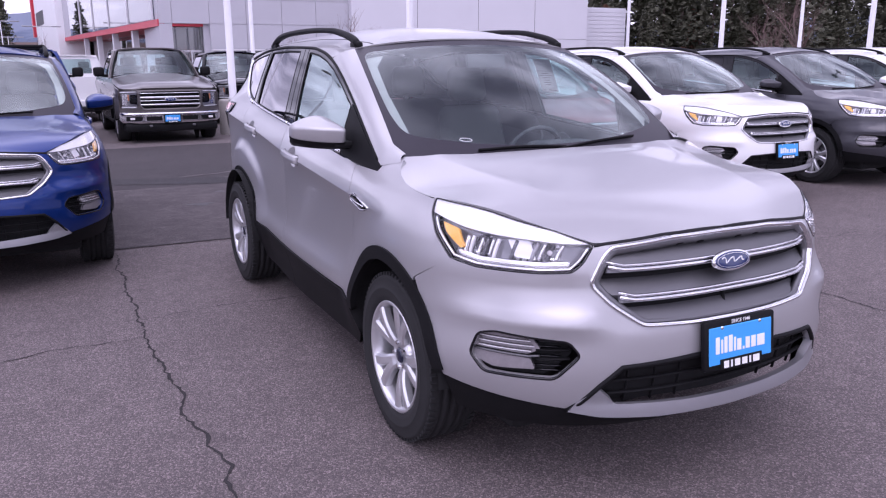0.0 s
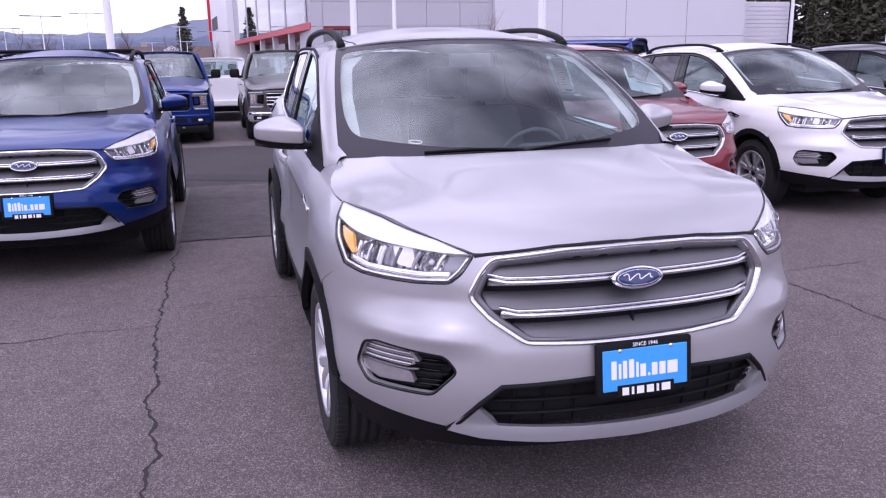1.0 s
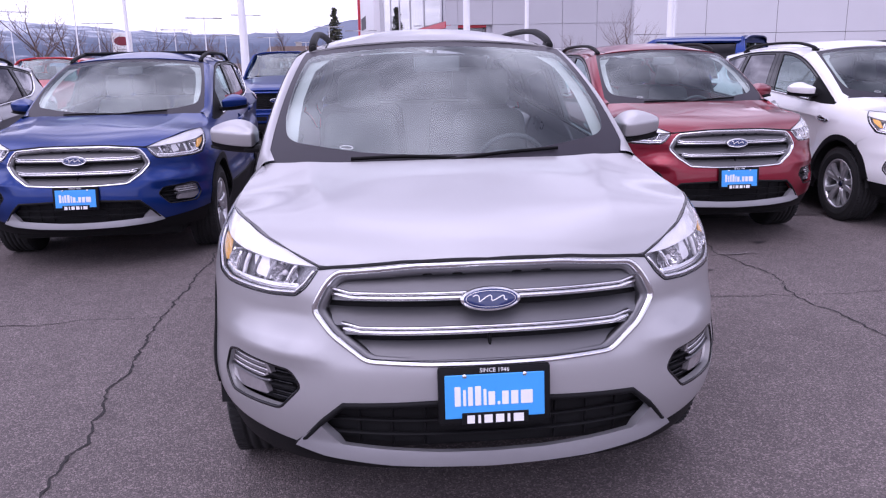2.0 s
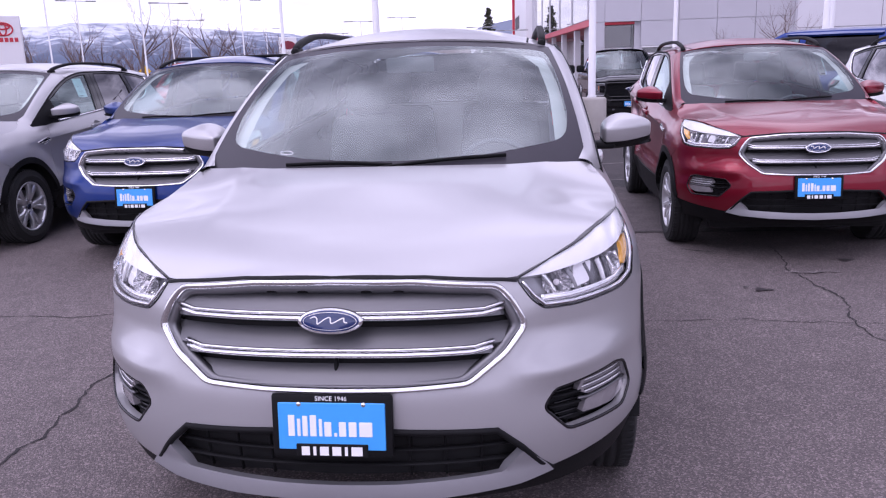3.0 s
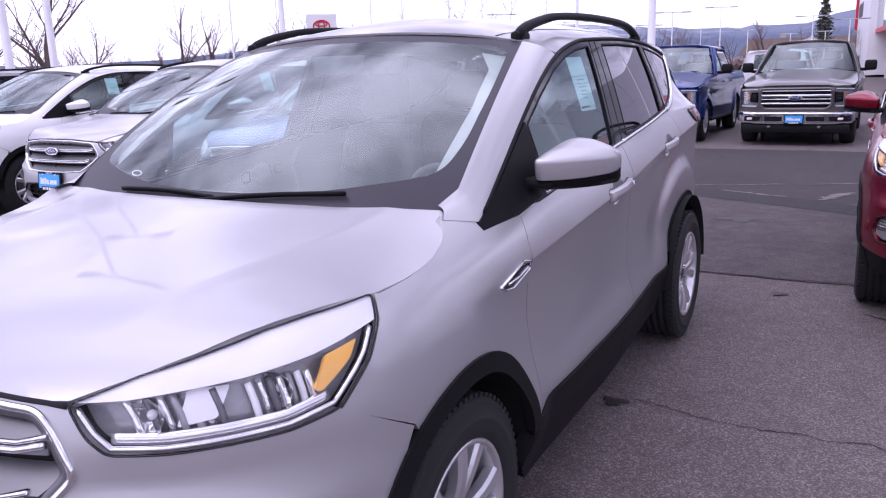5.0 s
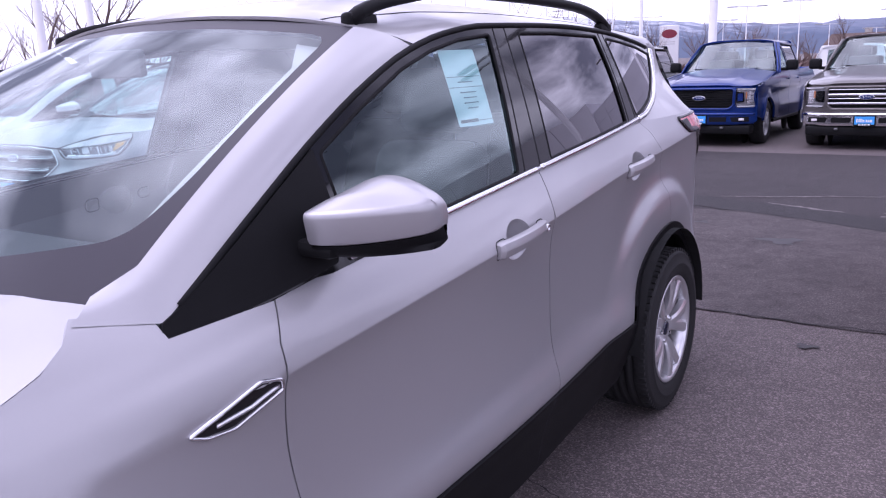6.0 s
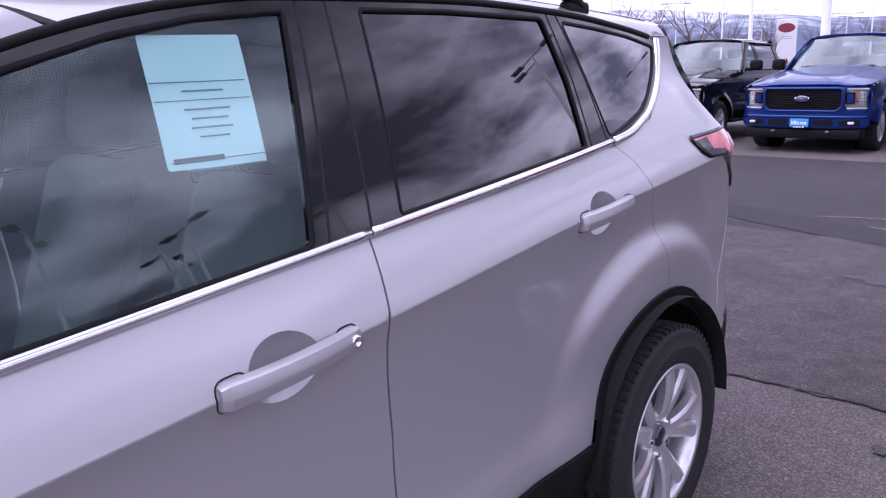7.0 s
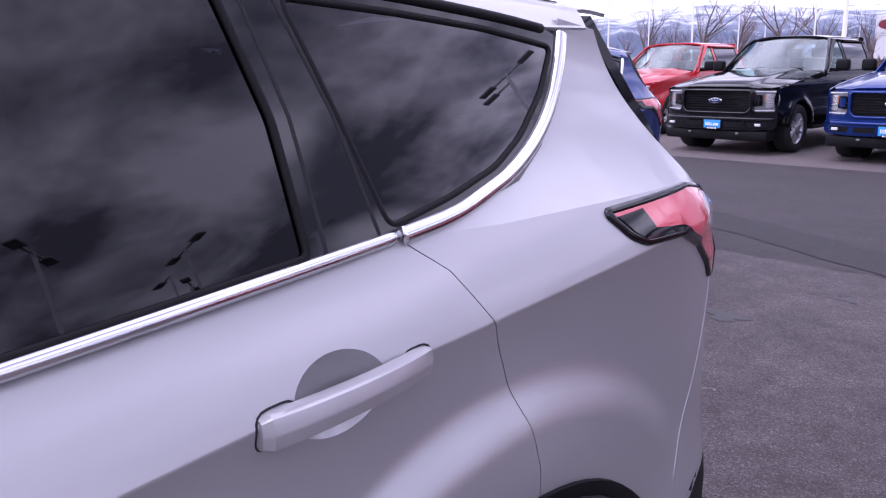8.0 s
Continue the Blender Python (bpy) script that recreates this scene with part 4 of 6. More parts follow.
        panel("rear_pillar", [(2.510, .0), (3.325, 0), (3.30, .12), (3.235, .48), (3.16, .88), (3.13, 1.05), (3.01, 1.05), (3.012, .96), (2.99, .82), (2.933, .58), (2.86, .365), (2.775, .222), (2.70, .158), (2.62, .10), (2.510, .04)], rear_pillar, P, car, .025, lip=.03, flip=flip)

        # -- handles --
        for (door, y0, y1, z0, key) in ((d1, 1.205, 1.475, 1.002, True), (d2, 2.242, 2.498, 1.069, False)):
            uc, zc, cup = cups[1 if y0 > 2 else 0]

            def hollow(uu, zz, uc=uc, zc=zc):
                x, y, z3 = body(uu, zz)
                r2 = ((uu - uc) / .070) ** 2 + ((zz - zc) / .054) ** 2
                return x - .024 * np.maximum(1 - r2, 0) ** .8, y, z3
            panel("handle_cup", cup, hollow, P, door, .010, lip=0, flip=flip)
            # dark gaps round the two mounts, then one bar with a ridge along it
            lean = .072
            for ya, yb, r in ((y0 - .0035, y0 + .052, .0245), (y1 - .046, y1 + .0035, .0205)):
                gap = rounded(side_loop([(ya, z0 + lean * (ya - y0) - r), (yb, z0 + lean * (yb - y0) - r), (yb, z0 + lean * (yb - y0) + r), (ya, z0 + lean * (ya - y0) + r)]), .018)
                bead("handle_gap", gap, body, .003, .0008, SEAM, door, True, flip, .012)
            pts, verts, faces, n = [], [], [], 24
            for q in range(n + 1):
                t = q / n
                y = y0 + (y1 - y0) * t
                z = z0 + lean * (y - y0) + .003 * math.sin(math.pi * t)
                end = min(1, t / .045, (1 - t) / .06)
                tip = math.sqrt(max(0.0, 1 - (1 - end) ** 2))
                out = float(body(y + ARC, z)[0]) + .006 + .020 * math.sin(math.pi * min(1, max(0, t))) ** .7
                w = (.0225 - .004 * t) * (.78 + .22 * tip)
                pts.append((s * out, y, z))
                for h, d in ((1, -.016), (1, -.003), (.86, .004), (.10, .0085), (-.05, .0085), (-.80, .0035), (-1, -.004), (-1, -.016)):
                    verts.append((s * (out + d * (.35 + .65 * tip if d > 0 else 1)), y, z + w * h))
            for q in range(n):
                for k in range(8):
                    fc = (q * 8 + k, (q + 1) * 8 + k, (q + 1) * 8 + (k + 1) % 8, q * 8 + (k + 1) % 8)
                    faces.append(fc if s < 0 else fc[::-1])
            faces += [tuple(range(8))[::s], tuple(n * 8 + k for k in range(8))[::-s]]
            hd = mesh_part("door_handle", verts, faces, P, door)
            hd.data.set_sharp_from_angle(angle=radians(24))
            if key and s > 0:
                v, f = lathe([(.0, .011), (.006, .010), (.006, .006), (.003, .0055), (.003, .0003)], 20)
                c = pts[22]
                mesh_part("lock_cylinder", [(a + c[0] + .006, b + c[1], d + c[2]) for a, b, d in v], f, CHROME, hd)

        # -- fender vent --
        vent = rounded(side_loop([(.228, .918), (.262, .902), (.325, .893), (.440, .922), (.432, .944), (.385, .955)]), .008)
        vo = panel("fender_vent", vent, body, GLOSS_BLACK, car, .02, lip=0, off=.001, flip=flip, label="chrome-edged black fender vent")
        bead("vent_rim", vent, body, .008, .006, CHROME, vo, True, flip, .012)
        bead("vent_blade", side_loop([(.285, .915), (.36, .918), (.425, .934)]), body, .008, .006, CHROME, vo, False, flip, .015)

        # -- mirror --
        mir = empty("door_mirror")
        mir.parent = car
        mir.matrix_basis = pose(0, 0, 0)
        stations = [0, .004, .012, .03, .06, .10, .16, .24, .32, .40, .48, .56, .64, .72, .80, .87, .92, .955, .978, .992, 1.0]
        cap_v, cap_f, low_v, low_f = [], [], [], []
        for i, t in enumerate(stations):
            x = .846 + .216 * t
            end = max(0.0, 1 - abs(2 * t - 1) ** 14) ** .5
            yf, yb = .540 + .120 * t ** 1.7 + .02 * (1 - end), .728 - .010 * t
            low = 1.120 + .022 * t ** 2
            split, fold = low + .034 - .004 * t, low + .098 - .014 * t ** 3
            top = fold + .002 + .050 * math.sin(math.pi * (.03 + .90 * t ** .72)) ** 1.1
            mid = (split + fold) / 2
            ring = [(yf + .010, split), (yf, fold - .010), (yf + .004, fold), (yf + .30 * (yb - yf), fold + .48 * (top - fold)), (yb - .045, top - .006), (yb - .012, top - .004), (yb, top - .018), (yb, split)]
            cy = (yf + yb) / 2
            ring = [(cy + (y - cy) * (.75 + .25 * end), mid + (z - mid) * (.60 + .40 * end)) for y, z in ring]
            under = [(ring[0][0] + .002, ring[0][1]), (ring[-1][0] - .002, ring[-1][1]), (yb - .012, low + .012), (yb - .05, low + (.012 - .012 * end)), (cy - .02, low), (ring[0][0] + .022, low + .012)]
            cap_v += [(s * x, y, z) for y, z in rounded(ring, .008, 2)]
            low_v += [(s * x, y, z) for y, z in rounded(under, .008, 2)]
        for v, f, cols in ((cap_v, cap_f, 24), (low_v, low_f, 18)):
            for i in range(len(stations) - 1):
                for k in range(cols):
                    fc = (i * cols + k, i * cols + (k + 1) % cols, (i + 1) * cols + (k + 1) % cols, (i + 1) * cols + k)
                    f.append(fc[::s])
            f += [tuple(range(cols))[::-s], tuple((len(stations) - 1) * cols + k for k in range(cols))[::s]]
        cap_ob = mesh_part("mirror_cap", cap_v, cap_f, P, mir)
        low_ob = mesh_part("mirror_base", low_v, low_f, CLADDING, mir)
        for o in (cap_ob, low_ob):
            bm = bmesh.new()
            bm.from_mesh(o.data)
            bmesh.ops.recalc_face_normals(bm, faces=bm.faces)
            bm.to_mesh(o.data)
            bm.free()
            o.data.set_sharp_from_angle(angle=radians(28))
        bm = bmesh.new()
        block(bm, (.78 if s > 0 else -.90, .565, 1.125), (.90 if s > 0 else -.78, .66, 1.158), .014)
        part("mirror_arm", bm, CLADDING, mir, "", True)
        bm = bmesh.new()
        block(bm, (.880 if s > 0 else -1.025, .712, 1.165), (1.025 if s > 0 else -.880, .722, 1.235), .003)
        part("mirror_glass", bm, CHROME, mir)

        # -- roof rail --
        pts, ups = [], []
        for q in range(41):
            t = q / 40
            y = 1.02 + 1.66 * t
            rise = .062 * (1 - abs(2 * t - 1) ** 5) ** .8 if 0 < t < 1 else 0
            x = .598 - .012 * t - .06 * max(0, t - .5) ** 2
            pts.append((s * x, y, float(roof(x, y)[2]) + .004 + rise))
        prof = [(-.016, -.014), (-.018, .004), (-.010, .014), (.010, .014), (.018, .004), (.016, -.014)]
        v, f = sweep(pts, prof, [(0, 0, 1)] * 41)
        rail = mesh_part("roof_rail", v, f, CLADDING, car, "black roof rail")
        for y0, y1 in ((1.005, 1.12), (2.58, 2.70)):
            bm = bmesh.new()
            x = .595 if y0 < 2 else .572
            z0 = float(roof(x, (y0 + y1) / 2)[2])
            block(bm, (s * x - .016, y0, z0 - .02), (s * x + .016, y1, z0 + .020), .012, segments=3)
            part("rail_foot", bm, CLADDING, rail, "", True)

        # -- tail lamp --
        tail_loop = rounded(side_loop([(2.936, 1.209), (3.229, 1.218), (3.335, 1.198), (3.43, 1.10), (3.425, 1.00), (3.37, 1.01), (3.33, 1.05), (3.255, 1.104), (3.151, 1.145), (3.025, 1.149), (2.985, 1.166)]), .012)
        tl = panel("tail_lamp", tail_loop, body, RED_LENS, car, .03, off=.006, lip=.02, flip=flip, label="red tail lamp with clear insert")
        panel("tail_clear", side_loop([(3.285, 1.196), (3.34, 1.185), (3.42, 1.11), (3.29, 1.135)]), body, WHITE_LENS, tl, .03, off=.009, lip=.004, flip=flip)
        panel("tail_bezel", side_loop([(2.955, 1.198), (3.03, 1.202), (3.055, 1.166), (3.15, 1.157), (3.26, 1.115), (3.255, 1.106), (3.15, 1.147), (3.02, 1.152), (2.99, 1.168)]), body, GLOSS_BLACK, tl, .02, off=.009, lip=.003, flip=flip)
        bead("tail_rim", tail_loop, body, .018, .008, GLOSS_BLACK, tl, True, flip, .02)

    # -- hood, roof, glass --
    half = [(0.0, -.830), (.25, -.818), (.40, -.792), (.455, -.775)] + [(x - .004, y - .001) for x, y, z in RIM] + [(.775, .145), (.760, .176), (.735, .190), (.69, .182), (.60, .160), (.45, .128), (.2, .100), (0, .093)]
    loop = half + [(-x, y) for x, y in half[-2:0:-1]]
    pressed = [[(k * (.40 + .20 * (y + .8) + d), y) for y in np.linspace(-.74, .12, 40)] for k in (-1, 1) for d in (-.030, -.015, 0, .015, .030)]
    panel("hood", loop, hood, P, car, .03, lip=.025, lines=pressed)
    top = [(0, .928), (.3, .945), (.615, 1.0)] + [(.640, 1.03), (.675, 1.10)] + [(float(edge_curve(y)[0]) - .004, y) for y in (1.14, 1.25, 1.4, 1.6, 1.9, 2.2, 2.5, 2.8, 3.0, 3.10)] + [(.585, 3.125), (.54, 3.28), (.3, 3.32), (0, 3.33)]
    panel("roof", top + [(-x, y) for x, y in top[-2:0:-1]], roof, P, car, .05, lip=.008)
    for sx in (-.53, .53):
        bead("roof_groove", [(sx * (1 + .02 * (y - 1)), y) for y in np.linspace(1.0, 3.1, 20)], roof, .010, .001, SEAM, car, step=.1)
    ws_in = rounded([(-.915, .085), (-.5, .05), (0, .045), (.5, .05), (.915, .085), (.955, .25), (.965, .6), (.955, .93), (.5, .945), (0, .945), (-.5, .945), (-.955, .93), (-.965, .6), (-.955, .25)], .09, 5)
    ws_out = [(-1, -.10), (-.5, -.10), (0, -.10), (.5, -.10), (1, -.10), (1, .5), (1, 1.0), (.5, 1.0), (0, 1.0), (-.5, 1.0), (-1, 1.0), (-1, .5)]
    panel("windshield_band", ws_out, windshield, FRIT, car, .08, [ws_in], lip=.01, label="black ceramic border of the windshield")
    for s in (-1, 1):
        panel("inner_pillar", [(s * .870, .10), (s * .955, .16), (s * .970, .6), (s * .955, .92), (s * .80, .94), (s * .885, .80), (s * .895, .5)], windshield, HEADLINER, car, .06, lip=0, off=-.030, label="pale grey inner pillar trim")
    panel("windshield", ws_in, windshield, GLASS_CLEAR, car, .08, lip=0)
    for a, b in (((-.55, -.01), (.02, .012)), ((-.05, -.005), (.60, .02))):
        pts = [tuple(float(c) for c in windshield(a[0] + (b[0] - a[0]) * t, a[1] + (b[1] - a[1]) * t + .02 * math.sin(math.pi * t))) for t in np.linspace(0, 1, 14)]
        pts = [(x, y - .008, z + .010) for x, y, z in pts]
        v, f = sweep(pts, [(-.006, -.006), (-.003, .006), (.003, .006), (.006, -.006)], [(0, -.6, .8)] * 14)
        mesh_part("wiper", v, f, CLADDING, car, "black wiper blade")
    panel("headliner", [(-.55, .98), (.55, .98), (.60, 1.4), (.58, 2.6), (.50, 3.1), (-.50, 3.1), (-.58, 2.6), (-.60, 1.4)], roof, HEADLINER, car, .15, lip=0, off=-.045)
    tag = panel("window_sticker", rounded([(1.247, 1.509), (1.424, 1.511), (1.410, 1.311), (1.237, 1.315)], .006), window_side, PAPER, car, .05, lip=0, off=-.010, label="white printed price sheet inside the window")
    for k, (a, b) in enumerate(((.02, .98), (.30, .72), (.02, .98), (.28, .74), (.33, .70), (.30, .72), (.36, .66), (.02, .98), (.15, .95))):
        z = 1.440 - .0135 * k - (.02 if k > 6 else 0)
        bead("text_bar", [(1.242 + .172 * a, z), (1.242 + .172 * b, z)], window_side, .0012 if k in (0, 2, 7) else .0024, .0006, PRINT_GREY, tag, off=-.0092)
    bead("text_bar", [(1.25, 1.327), (1.335, 1.327)], window_side, .008, .0006, PRINT_DARK, tag, off=-.0092)
    ring_d = [(-.58 + .036 * math.cos(a), .078 + .012 * math.sin(a)) for a in np.linspace(0, 2 * math.pi, 30, endpoint=False)]
    bead("windshield_decal", ring_d, windshield, .0025, .0006, PRINT_WHITE, car, True, step=.01)
    gate = [(-.69, 0), (.69, 0), (.60, 1), (-.60, 1)]
    panel("tailgate_window", gate, tailgate, GLOSS_BLACK, car, .08, lip=.02)
    # closing faces behind and below
    bm = bmesh.new()
    block(bm, (-.62, 3.34, .35), (.62, 3.50, 1.20), .05)
    part("tailgate", bm, P, car, "", True)
    bm = bmesh.new()
    block(bm, (-.66, -.55, .20), (.66, 3.4, .34), .04)
    block(bm, (-.60, -.60, .30), (.60, .35, .86), .03)
    part("underbody", bm, DARK, car)

    # -- cabin --
    bm = bmesh.new()
    block(bm, (-.76, .30, .34), (.76, 3.35, .46), .02)
    part("cabin_floor", bm, CABIN, car)
    bm = bmesh.new()
    block(bm, (-.72, .32, .66), (.72, .78, 1.04), .08, segments=4)
    block(bm, (.22, .58, 1.0), (.60, .80, 1.09), .05, segments=4)
    part("dashboard", bm, CABIN, car, "", True)
    v, f = lathe([(-.014, .178), (0, .192), (.014, .178), (0, .164)], 40, "y", True)
    m = Matrix.Translation((.38, .93, .98)) @ Matrix.Rotation(radians(22), 4, "X")
    mesh_part("steering_wheel", [m @ Vector(q) for q in v], f, CABIN, car)
    for sx in (-.38, .38):
        for y, wide in ((1.22, .25), (2.10, .33)):
            seat = empty("seat")
            seat.parent = car
            seat.matrix_basis = pose(sx, y, 0)
            bm = bmesh.new()
            block(bm, (-wide, -.26, .48), (wide, .28, .68), .07, segments=4)
            part("seat_cushion", bm, CLOTH, seat, "", True)
            bm = bmesh.new()
            block(bm, (-wide, -.06, 0), (wide, .10, .66), .07, pose(0, .26, .60, -16), 4, (.84, .8))
            part("seat_back", bm, CLOTH, seat, "", True)
            bm = bmesh.new()
            block(bm, (-.13, -.045, 0), (.13, .06, .21), .045, pose(0, .455, 1.255, -10), 4, (.9, .9))
            part("headrest", bm, CLOTH, seat, "", True)
    bm = bmesh.new()
    block(bm, (-.11, -.012, -.035), (.11, .012, .035), .012, Matrix.Translation((0, .80, 1.50)))
    part("inner_mirror", bm, CABIN, car, "", True)

    for sx in (-1, 1):
        for y in (0, 2.69):
            build_wheel(car, sx * (.775 if y == 0 else .770), y, sx)
    advert_plate(car, Matrix.Translation((0.002, -.952, .572)) @ Matrix.Rotation(radians(-6), 4, "X"))
    return car


def repaint(ob, old, fresh):
    for o in ob.children_recursive:
        if o.type == "MESH" and o.data.materials and o.data.materials[0] == old:
            o.material_slots[0].link = "OBJECT"
            o.material_slots[0].material = fresh


# ---- pickup truck: front axle at y = 0, nose towards -y ----
TRUCK_MID = spline([(-.95, 1.06), (-.85, 1.125), (-.5, 1.20), (.2, 1.285), (.95, 1.365), (1.2, 1.375)])


def truck_side(y, z):
    y, z = np.broadcast_arrays(np.asarray(y, float), np.asarray(z, float))
    x = 1.0 - .9 * np.maximum(z - 1.12, 0) ** 1.6 - .035 * np.exp(-((z - .88) / .12) ** 2) - .06 * np.maximum(.62 - z, 0)
    for cy in (0, 3.68):
        r = np.hypot(y - cy, z - .42)
        x = x + .035 * np.exp(-(np.maximum(r - .47, 0) / .07) ** 2)
    return x - .10 * np.maximum(-.35 - y, 0) ** 1.5, y, z


def truck_hood(x, y):
    x, y = np.broadcast_arrays(np.asarray(x, float), np.asarray(y, float))
    a = np.abs(x)
    return x, y, TRUCK_MID(y) - .07 * (a / .9) ** 3 + .018 / (1 + np.exp((a - .55) / .02))


def cab_side(y, z):
    y, z = np.broadcast_arrays(np.asarray(y, float), np.asarray(z, float))
    h = z - 1.26
    return .955 - .22 * h - .26 * h ** 2 - .9 * np.maximum(z - 1.84, 0) ** 1.5, y, z


def cab_roof(x, y):
    x, y = np.broadcast_arrays(np.asarray(x, float), np.asarray(y, float))
    return x, y, 1.955 - .085 * (np.abs(x) / .76) ** 4 - .10 * np.maximum(2.0 - y, 0) ** 2 - .02 * np.maximum(y - 2.6, 0)


def cab_screen(u, v):
    u, v = np.broadcast_arrays(np.asarray(u, float), np.asarray(v, float))
    a = u * u
    return u * (.925 - .175 * v + .03 * v * (1 - v)), (.92 + .20 * a) * (1 - v) + (1.70 + .06 * a) * v, (1.345 - .03 * a) * (1 - v) + (1.925 - .05 * a) * v + .05 * v * (1 - v)


def truck_face(x, z):
    """The upright front of the pickup, over width and height."""
    x, z = np.broadcast_arrays(np.asarray(x, float), np.asarray(z, float))
    a = np.abs(x)
    return x, -.945 + .17 * (a / .97) ** 5 + .10 * np.maximum(z - 1.0, 0) ** 1.2 * 2 + .02 * np.maximum(.85 - z, 0), z


def truck_wheel(parent, x, y, side):
    hub = empty("wheel")
    hub.parent = parent
    hub.matrix_basis = Matrix.Translation((x, y, .40)) @ (Matrix.Rotation(math.pi, 4, "Z") if side < 0 else Matrix.Identity(4))
    v, f = lathe([(-.12, .25), (-.135, .33), (-.12, .385), (-.08, .40), (.08, .40), (.12, .385), (.135, .33), (.12, .25)], 48)
    mesh_part("tyre", v, f, RUBBER, hub)
    v, f = lathe([(.105, .255), (.12, .26), (.115, .245), (.06, .235), (-.10, .23)], 40)
    mesh_part("rim", v, f, ALLOY, hub)
    for i in range(6):
        for lean in (-.16, .16):
            bm = bmesh.new()
            block(bm, (.06, -.019, .05), (.108, .019, .245), .006, Matrix.Rotation(2 * math.pi * i / 6 + lean, 4, "X"), 1, (1, .8))
            part("spoke", bm, ALLOY, hub)
    v, f = lathe([(.06, .08), (.115, .06), (.12, .001)], 20)
    mesh_part("hub", v, f, ALLOY, hub)
    v, f = lathe([(-.1, .231), (0, .228), (.01, .001)], 30)
    mesh_part("wheel_back", v, f, DARK, hub)


def bumper_face(x, z):
    x, z = np.broadcast_arrays(np.asarray(x, float), np.asarray(z, float))
    return x, -.995 + .20 * (np.abs(x) / .98) ** 4 + .5 * np.maximum(.45 - z, 0), z


TRUCK_LAMP = rounded([(.635, 1.045), (.955, 1.034), (.972, .90), (.945, .705), (.66, .698), (.625, .76)], .02)


def build_pickup(P, chrome):
    """A full-size crew-cab pickup; chrome: bright bars and bumper, else a dark mesh grille and painted bumper."""
    car = empty("pickup_truck")
    bright = CHROME if chrome else P
    for flip in (False, True):
        s = -1 if flip else 1
        front_arch, rear_arch = arc(0, .42, .47, 172, 8, 20), arc(3.68, .42, .47, 172, 8, 20)
        fend = [(-.80, 1.06), (-.3, 1.145), (.4, 1.245), (.98, 1.315), (.98, .42)] + front_arch[::-1] + [(-.60, .52), (-.78, .56)]
        panel("fender", fend, truck_side, P, car, .06, flip=flip, lip=.02)
        d1 = panel("front_door", [(.988, 1.275), (2.0, 1.285), (2.0, .42), (.988, .42)], truck_side, P, car, .08, flip=flip, lip=.02)
        d2 = panel("rear_door", [(2.008, 1.285), (3.10, 1.285), (3.10, .42), (2.008, .42)], truck_side, P, car, .08, flip=flip, lip=.02)
        panel("bed_side", [(3.30, 1.285), (3.34, 1.33), (4.93, 1.36), (4.95, .62), (4.3, .56)] + [q for q in rear_arch[::-1]] + [(3.108, .42), (3.108, 1.285)], truck_side, P, car, .06, flip=flip, lip=.05)
        for cy in (0, 3.68):
            panel("arch_lip", arc(cy, .42, .475, 4, 176, 24) + arc(cy, .42, .435, 176, 4, 24), truck_side, P if not chrome else CLADDING, car, .06, lip=.04, off=.010, flip=flip)
            bm = bmesh.new()
            bmesh.ops.create_cone(bm, cap_ends=True, segments=32, radius1=.46, radius2=.46, depth=.34, matrix=Matrix.Translation((s * .79, cy, .44)) @ Matrix.Rotation(math.pi / 2, 4, "Y"))
            bmesh.ops.delete(bm, geom=[fc for fc in bm.faces if fc.normal.x * s > .9 or fc.calc_center_median().z < .30], context="FACES")
            part("wheel_well", bm, DARK, car)
        bm = bmesh.new()
        block(bm, (s * .93 - .07, .55, .36), (s * .93 + .07, 3.1, .42), .015)
        part("running_board", bm, CLADDING, car)
        win1 = rounded([(1.16, 1.325), (1.96, 1.325), (1.97, 1.855), (1.74, 1.855), (1.60, 1.79), (1.36, 1.58)], .035)
        win2 = rounded([(2.08, 1.325), (3.02, 1.325), (3.12, 1.56), (3.10, 1.845), (2.08, 1.855)], .045)
        panel("cab_frame", [(.95, 1.27), (3.28, 1.28), (3.30, 1.60), (3.22, 1.905), (2.0, 1.915), (1.70, 1.905), (1.56, 1.83), (1.32, 1.61), (1.10, 1.40)], cab_side, P, car, .06, [win1, win2], lip=.02, flip=flip)
        panel("front_window", win1, cab_side, GLASS_FRONT, d1, .1, lip=0, off=-.004, flip=flip)
        panel("rear_window", win2, cab_side, GLASS_TINT, d2, .1, lip=0, off=-.004, flip=flip)
        for lp in (win1, win2):
            bead("window_seal", lp, cab_side, .022, .006, CLADDING, car, True, flip, .06)
        for dd, y in ((d1, 1.80), (d2, 2.80)):
            bm = bmesh.new()
            x = float(truck_side(y, 1.15)[0])
            block(bm, (s * (x + .02) - .012, y - .11, 1.135), (s * (x + .02) + .012, y + .08, 1.165), .01)
            part("door_handle", bm, bright, dd, "", True)
        mir = empty("door_mirror")
        mir.parent = car
        bm = bmesh.new()
        block(bm, (s * 1.14 - .11, 1.20, 1.32), (s * 1.14 + .11, 1.36, 1.52), .05, segments=3)
        part("mirror_head", bm, CLADDING, mir, "black mirror head", True)
        bm = bmesh.new()
        block(bm, (s * 1.0 - .08, 1.26, 1.31), (s * 1.0 + .08, 1.32, 1.37), .015)
        part("mirror_arm", bm, CLADDING, mir)
        # tall headlamp: a bright C round a dark block
        hl = panel("headlamp", TRUCK_LAMP, truck_face, GLASS_LENS, car, .06, lip=0, off=.002, flip=flip, label="tall clear headlamp")
        sunk_face = lambda d: (lambda x, z: (truck_face(x, z)[0], truck_face(x, z)[1] + d, truck_face(x, z)[2]))
